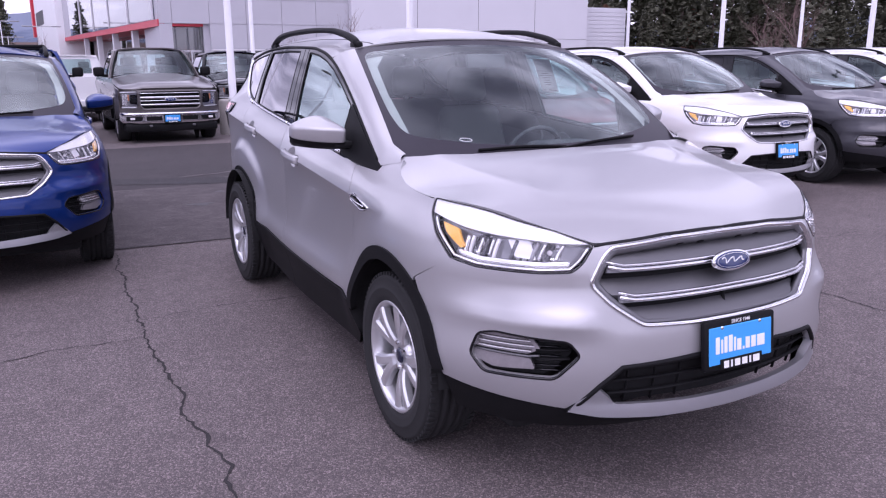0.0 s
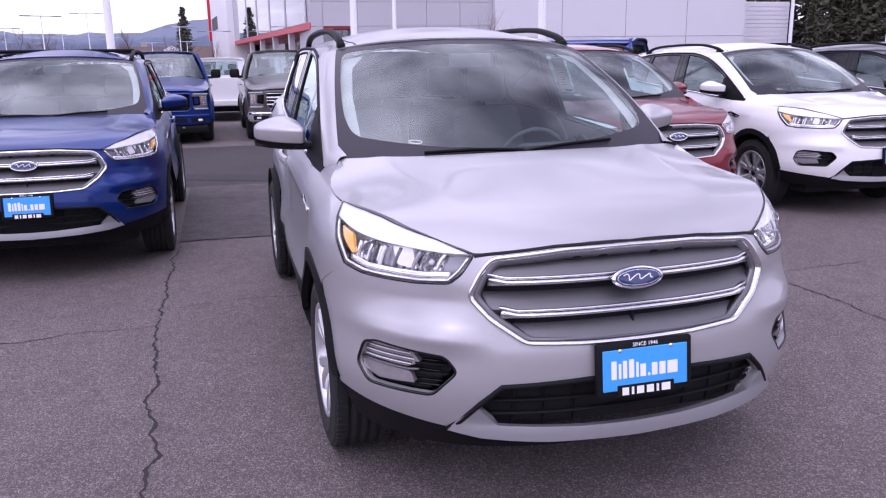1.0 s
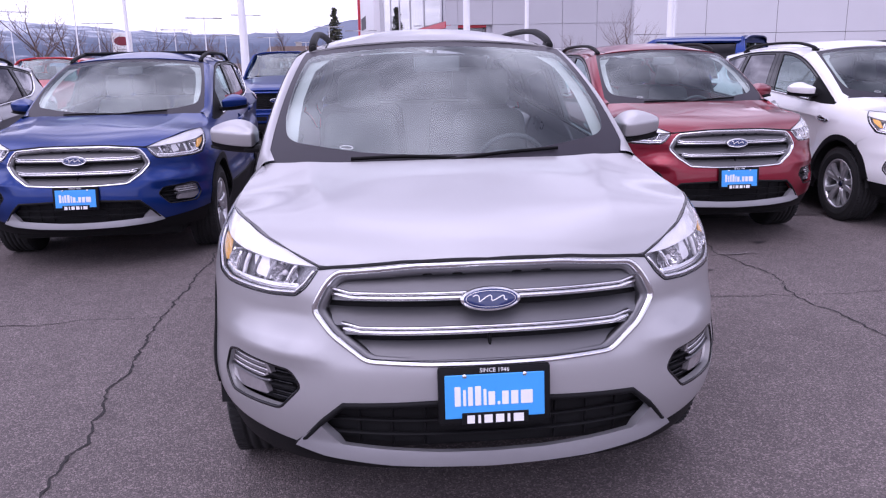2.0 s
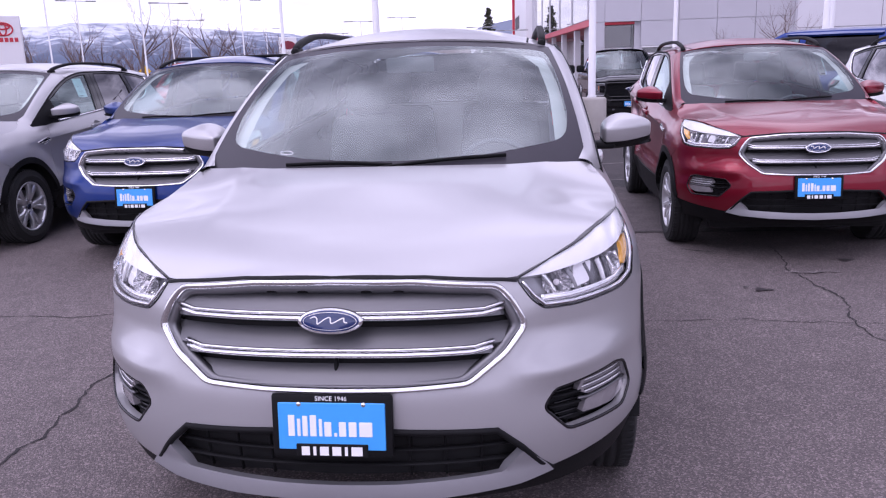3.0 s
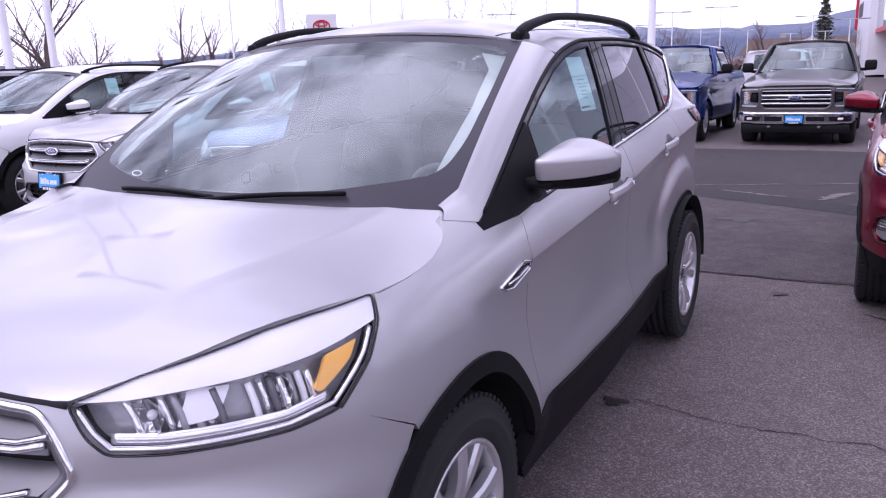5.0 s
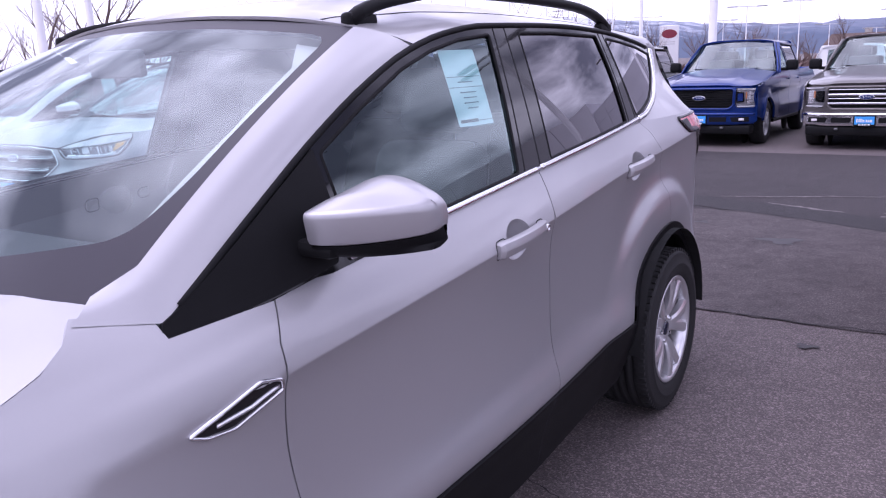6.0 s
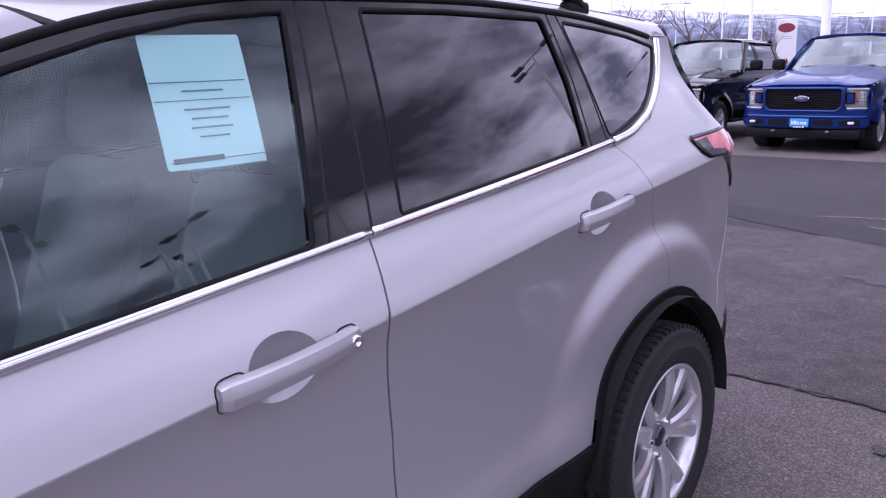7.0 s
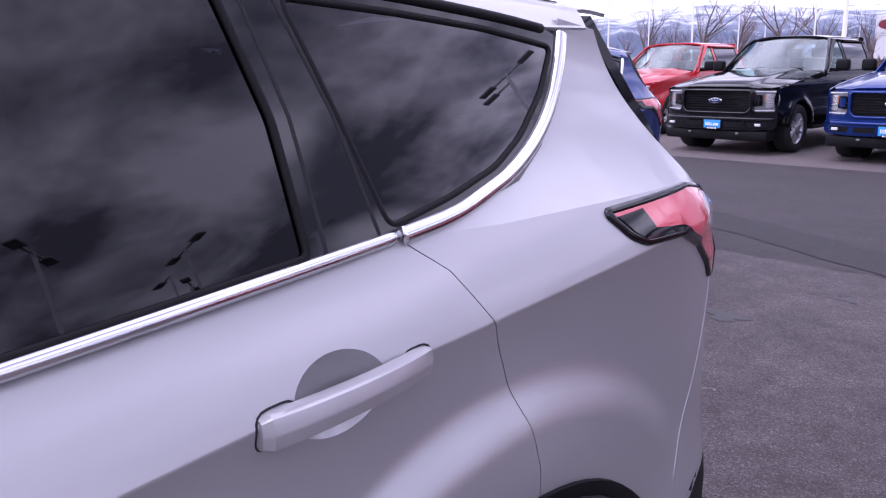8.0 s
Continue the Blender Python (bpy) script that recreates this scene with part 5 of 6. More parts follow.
        panel("lamp_bowl", TRUCK_LAMP, sunk_face(.07), LAMP_GREY, hl, .06, lip=0, flip=flip)
        panel("lamp_bar", rounded([(.655, 1.036), (.945, 1.026), (.945, 1.012), (.655, 1.020)], .004), sunk_face(.015), BROW, hl, .05, lip=.03, flip=flip)
        panel("lamp_bar", rounded([(.655, .730), (.93, .734), (.93, .720), (.665, .714)], .004), sunk_face(.015), BROW, hl, .05, lip=.03, flip=flip)
        panel("lamp_housing", rounded([(.640, .975), (.765, .972), (.775, .80), (.645, .785)], .012), sunk_face(.004), GLOSS_BLACK, hl, .05, lip=.05, flip=flip)
        panel("lamp_housing_rim", rounded([(.662, .950), (.745, .948), (.752, .822), (.665, .812)], .01), sunk_face(.001), P if not chrome else CLADDING, hl, .05, lip=.02, flip=flip)
        panel("lamp_reflector", rounded([(.80, .985), (.935, .978), (.93, .765), (.80, .765)], .012), sunk_face(.045), REFLECTOR, hl, .03, lip=.02, flip=flip)
        for z in (.80, .84, .88, .92, .955):
            bead("lamp_flute", [(.805, z), (.93, z)], sunk_face(.042), .010, .008, LAMP_GREY, hl, False, flip)
        panel("lamp_amber", rounded([(.785, .97), (.808, .97), (.808, .86), (.785, .86)], .004), sunk_face(.03), AMBER_DIM, hl, .05, lip=.02, flip=flip)
        fg = panel("fog_lamp_bezel", rounded([(.56, .535), (.86, .545), (.87, .455), (.59, .455)], .012), bumper_face, CLADDING, car, .05, lip=.02, off=.002, flip=flip)
        bm = bmesh.new()
        block(bm, (s * .76 - .045, -1.00, .478), (s * .76 + .045, -.955, .522), .01)
        part("fog_lens", bm, WHITE_LENS, fg, "", True)
        panel("bumper_insert", rounded([(.20, .538), (.50, .538), (.50, .455), (.20, .455)], .012), bumper_face, CLADDING, car, .05, lip=.02, off=.003, flip=flip)
        bm = bmesh.new()
        block(bm, (s * .42 - .03, -.98, .33), (s * .42 + .03, -.90, .37), .012)
        part("tow_hook", bm, SATIN, car)
    half = [(0, -.925), (.45, -.915), (.70, -.885), (.86, -.80), (.935, -.66), (.965, -.3), (.962, .4), (.955, .98), (.6, 1.0), (0, .96)]
    panel("hood", half + [(-x, y) for x, y in half[-2:0:-1]], truck_hood, P, car, .05, lip=.05)
    half = [(0, 1.67), (.5, 1.69), (.74, 1.735), (.785, 2.2), (.785, 3.15), (.70, 3.25), (.4, 3.27), (0, 3.27)]
    panel("roof", half + [(-x, y) for x, y in half[-2:0:-1]], cab_roof, P, car, .06, lip=.03)
    panel("windshield", [(-.965, .02), (.965, .02), (.965, .985), (-.965, .985)], cab_screen, GLASS_CLEAR, car, .12, lip=0)
    panel("windshield_band", [(-.965, .02), (-.965, -.05), (.965, -.05), (.965, .02)], cab_screen, GLOSS_BLACK, car, .12, lip=0)
    for s in (-1, 1):
        panel("front_pillar", [(.96, -.05), (1.045, -.05), (1.045, 1.0), (.96, 1.0)], lambda u, v, s=s: (s * cab_screen(u, v)[0],) + cab_screen(u, v)[1:], P, car, .08, lip=.03)
    back = lambda x, z: (x, 3.27 - .10 * (z - 1.3) + 0 * x, z + 0 * x)
    pane = rounded([(-.58, 1.40), (.58, 1.40), (.55, 1.82), (-.55, 1.82)], .05)
    panel("cab_back", rounded([(-.88, 1.28), (.88, 1.28), (.74, 1.93), (-.74, 1.93)], .05), back, P, car, .1, [pane], lip=.03)
    panel("back_window", pane, back, GLASS_FRONT, car, .2, lip=0)
    for x in (-.35, .30):
        bm = bmesh.new()
        block(bm, (x - .30, .965, 1.362), (x + .30, .985, 1.380), .005)
        part("wiper", bm, CLADDING, car)
    # grille
    gr = empty("grille")
    gr.parent = car
    hole = rounded([(-.565, 1.03), (.565, 1.03), (.592, 1.0), (.592, .745), (.52, .680), (-.52, .680), (-.592, .745), (-.592, 1.0)], .03)
    fascia_half = [(0, 1.062), (.60, 1.058), (.88, 1.045), (.975, .99), (.98, .60), (0, .60)]
    panel("front_fascia", fascia_half + [(-x, z) for x, z in fascia_half[::-1] if x], truck_face, P, car, .05, [hole, TRUCK_LAMP, [(-x, z) for x, z in TRUCK_LAMP]], lip=.05)
    bm = bmesh.new()
    block(bm, (-.62, -.885, .64), (.62, -.82, 1.05), .01)
    part("grille_back", bm, DARK, gr)
    pts = dense(hole, .06)
    v, f = sweep([tuple(float(c) for c in truck_face(x, z)) for x, z in pts], [(-.022, -.03), (-.018, .012), (.008, .014), (.02, -.03)], [(0, -1, 0)] * len(pts), True)
    mesh_part("grille_frame", v, f, P, gr)
    if chrome:
        for z, h in ((.992, .012), (.905, .026), (.845, .010), (.765, .020)):
            bm = bmesh.new()
            block(bm, (-.60, -.925, z - h), (.60, -.88, z + h), .01)
            part("grille_bar", bm, CHROME, gr, "", True)
        bm = bmesh.new()
        for i in range(36):
            x = -.585 + i * .0334
            block(bm, (x - .006, -.905, .69), (x + .006, -.89, 1.02))
        tagged(part("grille_mesh", bm, CLADDING, gr), kind="stuff")
    else:
        bm = bmesh.new()
        for i in range(30):
            for j in range(9):
                x, z = -.57 + i * .0393 + (.0196 if j % 2 else 0), .69 + j * .040
                if abs(x) < .59:
                    block(bm, (x - .013, -.905, z - .006), (x + .013, -.885, z + .006))
        tagged(part("grille_mesh", bm, GLOSS_BLACK, gr), kind="stuff")
    badge(gr, Matrix.Translation((0, -.955, .872)), 1.3)
    half = [(0, .622), (.60, .618), (.93, .632), (.985, .60), (.985, .47), (.93, .42), (.60, .405), (0, .405)]
    panel("front_bumper", half + [(-x, z) for x, z in half[::-1] if x], bumper_face, bright, car, .05, lip=.20)
    bead("bumper_step", [(x, .585) for x in np.linspace(-.95, .95, 20)], bumper_face, .05, .014, bright, car, step=.1)
    bm = bmesh.new()
    block(bm, (-.90, -.95, .235), (.90, -.60, .395), .04)
    part("valance", bm, CLADDING, car, "", True)
    advert_plate(car, Matrix.Translation((0, -1.018, .495)), False)
    bm = bmesh.new()
    block(bm, (-.80, -.75, .34), (.80, 4.8, .60), .03)
    block(bm, (-.80, -.70, .45), (.80, 1.0, 1.00), .02)
    part("underbody", bm, DARK, car)
    bm = bmesh.new()
    block(bm, (-.93, 4.88, .62), (.93, 4.97, 1.36), .02)
    part("tailgate", bm, P, car)
    bm = bmesh.new()
    block(bm, (-.86, 3.3, .85), (.86, 4.9, .95))
    part("bed_floor", bm, CLADDING, car)
    bm = bmesh.new()
    block(bm, (-.92, 4.95, .52), (.92, 5.12, .70), .03)
    part("rear_bumper", bm, bright, car)
    for x in (-.4, .4):
        for y in (1.75, 2.65):
            seat = empty("seat")
            seat.parent = car
            bm = bmesh.new()
            block(bm, (x - .27, y - .2, .75), (x + .27, y + .3, .95), .05)
            block(bm, (x - .26, y + .22, .9), (x + .26, y + .38, 1.55), .05)
            part("seat_back", bm, CABIN, seat, "", True)
            bm = bmesh.new()
            block(bm, (x - .13, y + .24, 1.56), (x + .13, y + .34, 1.74), .04)
            part("headrest", bm, CABIN, seat, "", True)
    bm = bmesh.new()
    block(bm, (-.85, 1.05, 1.05), (.85, 1.35, 1.32), .05)
    part("dashboard", bm, CABIN, car, "", True)
    for sx in (-1, 1):
        for y in (0, 3.68):
            truck_wheel(car, sx * .86, y, sx)
    return car


def ground_z(y):
    return -.012 * max(0.0, min(y, 60.0) - 2.0)


# ---- ground ----
def asphalt(name, base, pale, size=0.45, gain=1.7):
    """Asphalt: fine chips of stone, a speckle, and broad worn and stained areas."""
    m = bpy.data.materials.new(name)
    m.use_nodes = True
    tree = m.node_tree
    p = tree.nodes["Principled BSDF"]
    node, link = nodes_of(tree)
    p.inputs["Roughness"].default_value = 0.8
    coord = node("ShaderNodeTexCoord")
    broad = node("ShaderNodeTexNoise", Scale=size, Detail=7.0, Roughness=0.68)
    mid = node("ShaderNodeTexNoise", Scale=6.0, Detail=6.0, Roughness=0.7)
    chips = node("ShaderNodeTexVoronoi", Scale=165.0)
    fine = node("ShaderNodeTexNoise", Scale=260.0, Detail=3.0, Roughness=0.7)
    for n in (broad, mid, chips, fine):
        link(coord.outputs["Object"], n.inputs["Vector"])
    one = node("ShaderNodeMixRGB")
    one.inputs[1].default_value, one.inputs[2].default_value = (*base, 1), (*pale, 1)
    tone = node("ShaderNodeMath")
    tone.operation = "MULTIPLY_ADD"
    tone.inputs[1].default_value, tone.inputs[2].default_value = gain, 0.28 - gain / 2
    blend = node("ShaderNodeMath")
    blend.operation = "MULTIPLY_ADD"
    blend.inputs[1].default_value = 0.5
    link(broad.outputs[0], blend.inputs[0])
    halfm = node("ShaderNodeMath")
    halfm.operation, halfm.inputs[1].default_value = "MULTIPLY", 0.5
    link(mid.outputs[0], halfm.inputs[0])
    link(halfm.outputs[0], blend.inputs[2])
    link(blend.outputs[0], tone.inputs[0])
    tone.use_clamp = True
    link(tone.outputs[0], one.inputs[0])
    speck = node("ShaderNodeValToRGB")
    speck.color_ramp.elements[0].position, speck.color_ramp.elements[0].color = 0.25, (0.45, 0.45, 0.45, 1)
    speck.color_ramp.elements[1].position, speck.color_ramp.elements[1].color = 0.80, (1.25, 1.22, 1.22, 1)
    chip = speck.color_ramp.elements.new(0.95)
    chip.color = (2.4, 2.3, 2.3, 1)
    split = node("ShaderNodeSeparateXYZ")
    link(chips.outputs["Color"], split.inputs[0])
    link(split.outputs[0], speck.inputs[0])
    two = node("ShaderNodeMixRGB", Fac=0.66)
    two.blend_type = "MULTIPLY"
    link(one.outputs[0], two.inputs[1])
    link(speck.outputs[0], two.inputs[2])
    link(two.outputs[0], p.inputs["Base Color"])
    rise = node("ShaderNodeMath")
    rise.operation = "SUBTRACT"
    link(fine.outputs[0], rise.inputs[0])
    link(chips.outputs["Distance"], rise.inputs[1])
    b = node("ShaderNodeBump", Strength=0.7, Distance=0.006)
    link(rise.outputs[0], b.inputs["Height"])
    link(b.outputs[0], p.inputs["Normal"])
    return m


ASPHALT = asphalt("asphalt", (0.108, 0.090, 0.090), (0.222, 0.188, 0.186))
ASPHALT_WORN = asphalt("worn_patch_asphalt", (0.048, 0.039, 0.041), (0.155, 0.132, 0.134), 0.7, 2.3)
ASPHALT_PALE = asphalt("pale_worn_asphalt", (0.16, 0.14, 0.14), (0.26, 0.235, 0.235))
ASPHALT_DARK = asphalt("patched_asphalt", (0.028, 0.023, 0.025), (0.068, 0.056, 0.060), 0.6, 2.0)
CRACK = material("crack_filler", (0.024, 0.021, 0.022), 0.9, vary=0.3, scale=30)
TAR = asphalt("tar_asphalt", (0.020, 0.018, 0.020), (0.042, 0.037, 0.040))
CONCRETE = material("concrete", (0.38, 0.36, 0.34), 0.85, vary=0.15, scale=5, bump=0.4, bump_scale=90)


def sheet(name, x0, x1, y0, y1, mat, lift, step=1.0, ragged=0.0):
    """A sheet that follows the ground, a little above it, with ragged edges."""
    rng = random.Random(7)
    xs = np.linspace(x0, x1, max(2, int((x1 - x0) / step) + 1))
    ys = np.linspace(y0, y1, max(2, int((y1 - y0) / 2) + 1))
    verts = []
    for j, y in enumerate(ys):
        for x in xs:
            yy = y + (rng.uniform(-ragged, ragged) if j in (0, len(ys) - 1) else 0)
            verts.append((x, yy, ground_z(yy) + lift))
    n = len(xs)
    faces = [(j * n + i, j * n + i + 1, (j + 1) * n + i + 1, (j + 1) * n + i) for j in range(len(ys) - 1) for i in range(n - 1)]
    return mesh_part(name, verts, faces, mat, smooth=False)


def build_ground():
    xs = [-4000, -800, -200, -60, -30] + list(np.arange(-20, 21, 2.0)) + [30, 60, 200, 800, 4000]
    ys = [-4000, -800, -200, -60, -30] + list(np.arange(-20, 62, 2.0)) + [100, 200, 800, 4000]
    verts = [(x, y, ground_z(y)) for y in ys for x in xs]
    n = len(xs)
    faces = [(j * n + i, j * n + i + 1, (j + 1) * n + i + 1, (j + 1) * n + i) for j in range(len(ys) - 1) for i in range(n - 1)]
    ob = mesh_part("ground", verts, faces, ASPHALT)
    tagged(ob, "worn grey asphalt of a car park", "ground", "", "structure")
    lane = sheet("road", -60, 60, 7.65, 13.4, ASPHALT_DARK, .004, .35, .03)
    tagged(lane, "darker patched asphalt of the driving lane", "road", "", "structure")
    strip = sheet("pavement_patch", -1.62, 60, 4.15, 7.65, ASPHALT_WORN, .006, .12, .022)
    band = mesh_part("tar_band", [(x, y + d, ground_z(y + d) + .008) for x in np.linspace(-7, 4.0, 60) for y in [7.96 - .415 * x + .03 * math.sin(3 * x) + .015 * math.sin(11 * x)] for d in (-.32, .32)],
                     [(2 * i, 2 * i + 2, 2 * i + 3, 2 * i + 1) for i in range(59)], TAR, smooth=False)
    tagged(band, "dark tar repair band across the lane", "road", "", "structure")
    tagged(strip, "patched asphalt strip with a ragged edge", "road", "", "structure")


def crack(points, width, seed, mat=None, lift=.0035, label="dark wandering crack in the asphalt"):
    """A wandering crack in the asphalt, narrow and uneven."""
    rng = random.Random(seed)
    line = dense(points, .035, False)
    off, verts, faces = 0.0, [], []
    for i, (x, y) in enumerate(line):
        a, b = line[max(0, i - 1)], line[min(len(line) - 1, i + 1)]
        d = Vector((b[0] - a[0], b[1] - a[1])).normalized()
        nrm = Vector((-d.y, d.x))
        off = .82 * off + rng.uniform(-.016, .016)
        w = width * (.35 + 1.1 * rng.random()) * (.3 + .7 * min(1, i / 6, (len(line) - 1 - i) / 6))
        for k in (-1, 1):
            q = Vector((x, y)) + nrm * (off + k * w / 2)
            verts.append((q.x, q.y, ground_z(q.y) + lift))
    faces = [(2 * i, 2 * i + 1, 2 * i + 3, 2 * i + 2) for i in range(len(line) - 1)]
    ob = mesh_part("pavement_crack", verts, faces, mat or CRACK, smooth=False)
    return tagged(ob, label, "crack", "", "structure")


build_ground()
crack([(-1.60, 4.0), (-1.63, 3.49), (-1.66, 2.34), (-1.63, 1.71), (-1.60, 1.21), (-1.62, .57), (-1.57, .05), (-1.60, -.6), (-1.55, -1.6), (-1.62, -2.6)], .013, 1)
crack([(-1.62, 4.14), (-.6, 4.14), (.5, 4.15), (1.6, 4.16), (3.2, 4.15), (6, 4.13), (9, 4.15)], .014, 5, None, .0075)
crack([(-1.63, 1.72), (-2.01, 1.74), (-2.36, 1.69), (-3.2, 1.75), (-4.4, 1.66)], .007, 2)
crack([(-1.65, 2.06), (-1.11, 2.11), (-.6, 2.05), (.3, 2.0), (.9, 1.7), (1.2, 1.62), (1.8, 1.63), (2.36, 1.60), (3.24, 1.60), (4.4, 1.66)], .0065, 3)
crack([(2.46, 3.6), (2.46, 3.38), (2.35, 2.86), (2.48, 2.04), (2.37, 1.60), (2.40, 1.33), (2.42, 1.02), (2.38, .55), (2.45, -.2), (2.40, -1.4)], .011, 4)

crack([(1.74, 3.47), (1.83, 3.45), (1.91, 3.40), (2.0, 3.36)], .030, 6, None, .0040, "short dark tar smear on the asphalt")
crack([(1.90, 3.34), (1.97, 3.31)], .020, 7, None, .0040, "short dark tar smear on the asphalt")
for k, (line, wide) in enumerate((([(-.4, 8.50), (.3, 8.78), (.9, 9.02), (1.7, 9.36), (2.6, 9.7)], .045), ([(.15, 8.26), (.5, 8.10), (.9, 7.93)], .06), ([(1.25, 7.80), (1.38, 8.08), (1.55, 8.50)], .13),
                                  ([(-.55, 5.15), (-.40, 5.17)], .05), ([(-.30, 5.0), (-.05, 5.04)], .05), ([(2.3, 2.7), (2.7, 2.72)], .035))):
    crack(line, wide, 20 + k, ASPHALT_PALE, .0095, "pale worn streak on the asphalt")

OIL = material("oil_stain", (0.030, 0.026, 0.028), 0.55, vary=0.4, scale=14, bump=0.3, bump_scale=160)


def oil_stain(x, y, r, seed):
    """An uneven dark drip stain on the asphalt."""
    rng = random.Random(seed)
    verts, faces = [(x, y, ground_z(y) + .0090)], []
    n = 26
    for i in range(n):
        a = 2 * math.pi * i / n
        q = r * (1 + .35 * math.sin(3 * a + seed) + rng.uniform(-.25, .25))
        px, py = x + q * math.cos(a), y + .7 * q * math.sin(a)
        verts.append((px, py, ground_z(py) + .0088))
        faces.append((0, 1 + i, 1 + (i + 1) % n))
    ob = mesh_part("oil_stain", verts, faces, OIL, smooth=False)
    return tagged(ob, "dark dried oil stain on the asphalt", "stain", "oil stains")


for k, (x, y, r) in enumerate(((.79, 1.65, .05), (2.86, 3.07, .05), (2.04, 2.26, .045), (1.95, 2.32, .02), (-.17, 6.93, .07), (.62, 6.35, .16), (-.55, 6.1, .12), (1.25, 3.75, .05))):
    oil_stain(x, y, r, k)

# ---- vehicles ----
main = tagged(build_suv(PAINT), "silver compact SUV with black roof rails and blue advert plate", "car")


def parked(x, y, turn, fresh, label):
    ob = copy_thing(main, pose(x, y, ground_z(y), -.69 if y > 2 else 0, 0, turn))
    repaint(ob, PAINT, fresh)
    return tagged(ob, label, "car", "parked compact SUVs")


blue = parked(-2.526, 3.895, 0, PAINT_BLUE, "blue compact SUV with black roof rails and cross bars")
for y in (1.42, 2.25):
    bm = bmesh.new()
    block(bm, (-.60, y - .035, float(roof(.59, y)[2]) + .058), (.60, y + .035, float(roof(.59, y)[2]) + .086), .012, segments=3)
    part("cross_bar", bm, CLADDING, blue, "black roof cross bar", True)
parked(2.575, 3.865, 0, PAINT_RED, "dark red compact SUV with blue advert plate")
parked(4.9, 3.9, 0, PAINT_WHITE, "white compact SUV with black roof rails")
parked(7.35, 3.9, 0, PAINT_GREY, "dark grey compact SUV beside a white one")
parked(9.8, 3.95, 0, PAINT_WHITE, "white compact SUV beside a dark grey one")
parked(12.3, 3.95, 0, PAINT_WHITE, "white compact SUV far along the row")
parked(-4.98, 4.0, 0, PAINT, "silver compact SUV beside a blue one")
parked(-7.5, 4.0, 0, PAINT_WHITE, "white compact SUV beside a silver one")
parked(-10.0, 4.05, 0, PAINT_GREY, "dark grey compact SUV at the end of the row")

truck = tagged(build_pickup(PAINT_STONE, True), "stone grey pickup truck with chrome grille and bumper", "truck", "parked pickup trucks")
truck.matrix_basis = pose(.40, 15.15, ground_z(15.15), -.69)
sport = tagged(build_pickup(PAINT_BLUE, False), "bright blue pickup truck with black mesh grille", "truck", "parked pickup trucks")
sport.matrix_basis = pose(-2.30, 15.15, ground_z(15.15), -.69)


def more_pickup(x, y, turn, fresh, label):
    ob = copy_thing(sport, pose(x, y, ground_z(y), 0 if turn else -.69, 0, turn))
    repaint(ob, PAINT_BLUE, fresh)
    return tagged(ob, label, "truck", "parked pickup trucks")


more_pickup(-5.0, 15.15, 0, PAINT_BLACK, "black pickup truck with black mesh grille")
more_pickup(-8.6, 17.2, 0, PAINT_RED_BRIGHT, "bright red pickup truck behind a black one")
more_pickup(3.75, 12.25, -130, PAINT_BLUE, "dark blue pickup truck crosswise behind a red SUV")
more_pickup(-1.0, 26.9, 180, PAINT_WHITE, "white pickup truck parked behind the row")
more_pickup(3.2, 19.5, 0, PAINT_BLACK, "black pickup truck beside a concrete pole base")


# ---- light poles ----
POLE_WHITE = material("pole_white", (0.62, 0.62, 0.65), 0.45, vary=0.06, scale=3)
LAMP_HEAD = material("lamp_head_grey", (0.35, 0.35, 0.36), 0.5, vary=0.08)


def light_pole(x, y, height, r, heads=2, base=0.0, turn=0.0):
    pole = tagged(empty("light_pole"), "white car-park light pole with flat lamp heads", "light pole", "car-park light poles")
    z = ground_z(y)
    pole.matrix_basis = pose(x, y, z, 0, 0, turn)
    v, f = lathe([(base, r * 1.25), (base + .04, r * 1.25), (base + .05, r), (height, r * .62), (height, .001)], 14, "z")
    mesh_part("shaft", v, f, POLE_WHITE, pole)
    if base:
        v, f = lathe([(0, .34), (base - .04, .33), (base, .30), (base, .001)], 28, "z")
        mesh_part("concrete_base", v, f, CONCRETE, pole, "round concrete pole base")
    for s in ((-1, 1) if heads == 2 else (1,)):
        bm = bmesh.new()
        block(bm, (min(0, s * .9), -.04, height - .10), (max(0, s * .9), .04, height - .03), .01)
        part("arm", bm, POLE_WHITE, pole)
        bm = bmesh.new()
        block(bm, (s * 1.15 - .38, -.2, height - .10), (s * 1.15 + .38, .2, height - .02), .02)
        part("lamp_head", bm, LAMP_HEAD, pole)
    return pole


light_pole(2.0, 15.8, 9.5, .085, 2, .78, 20)
light_pole(7.1, 34.4, 9.5, .11, 2)
light_pole(8.8, 20.9, 9.5, .10, 2)
light_pole(9.2, 21.6, 9.5, .075, 1)
light_pole(34.1, 40.7, 10, .13, 2)
light_pole(21.7, 20.3, 9.5, .10, 2)
light_pole(21.0, 13.6, 9.5, .09, 2)
light_pole(24.0, 14.2, 9.5, .085, 1)
light_pole(-3.8, 20.5, 9.5, .115, 2)
light_pole(-11.8, 37.6, 9.5, .10, 2)
light_pole(-17.5, 21.8, 9.5, .115, 2)
light_pole(-14.6, 9.2, 9.5, .10, 2)
light_pole(-16.3, 11.5, 9.5, .10, 2)
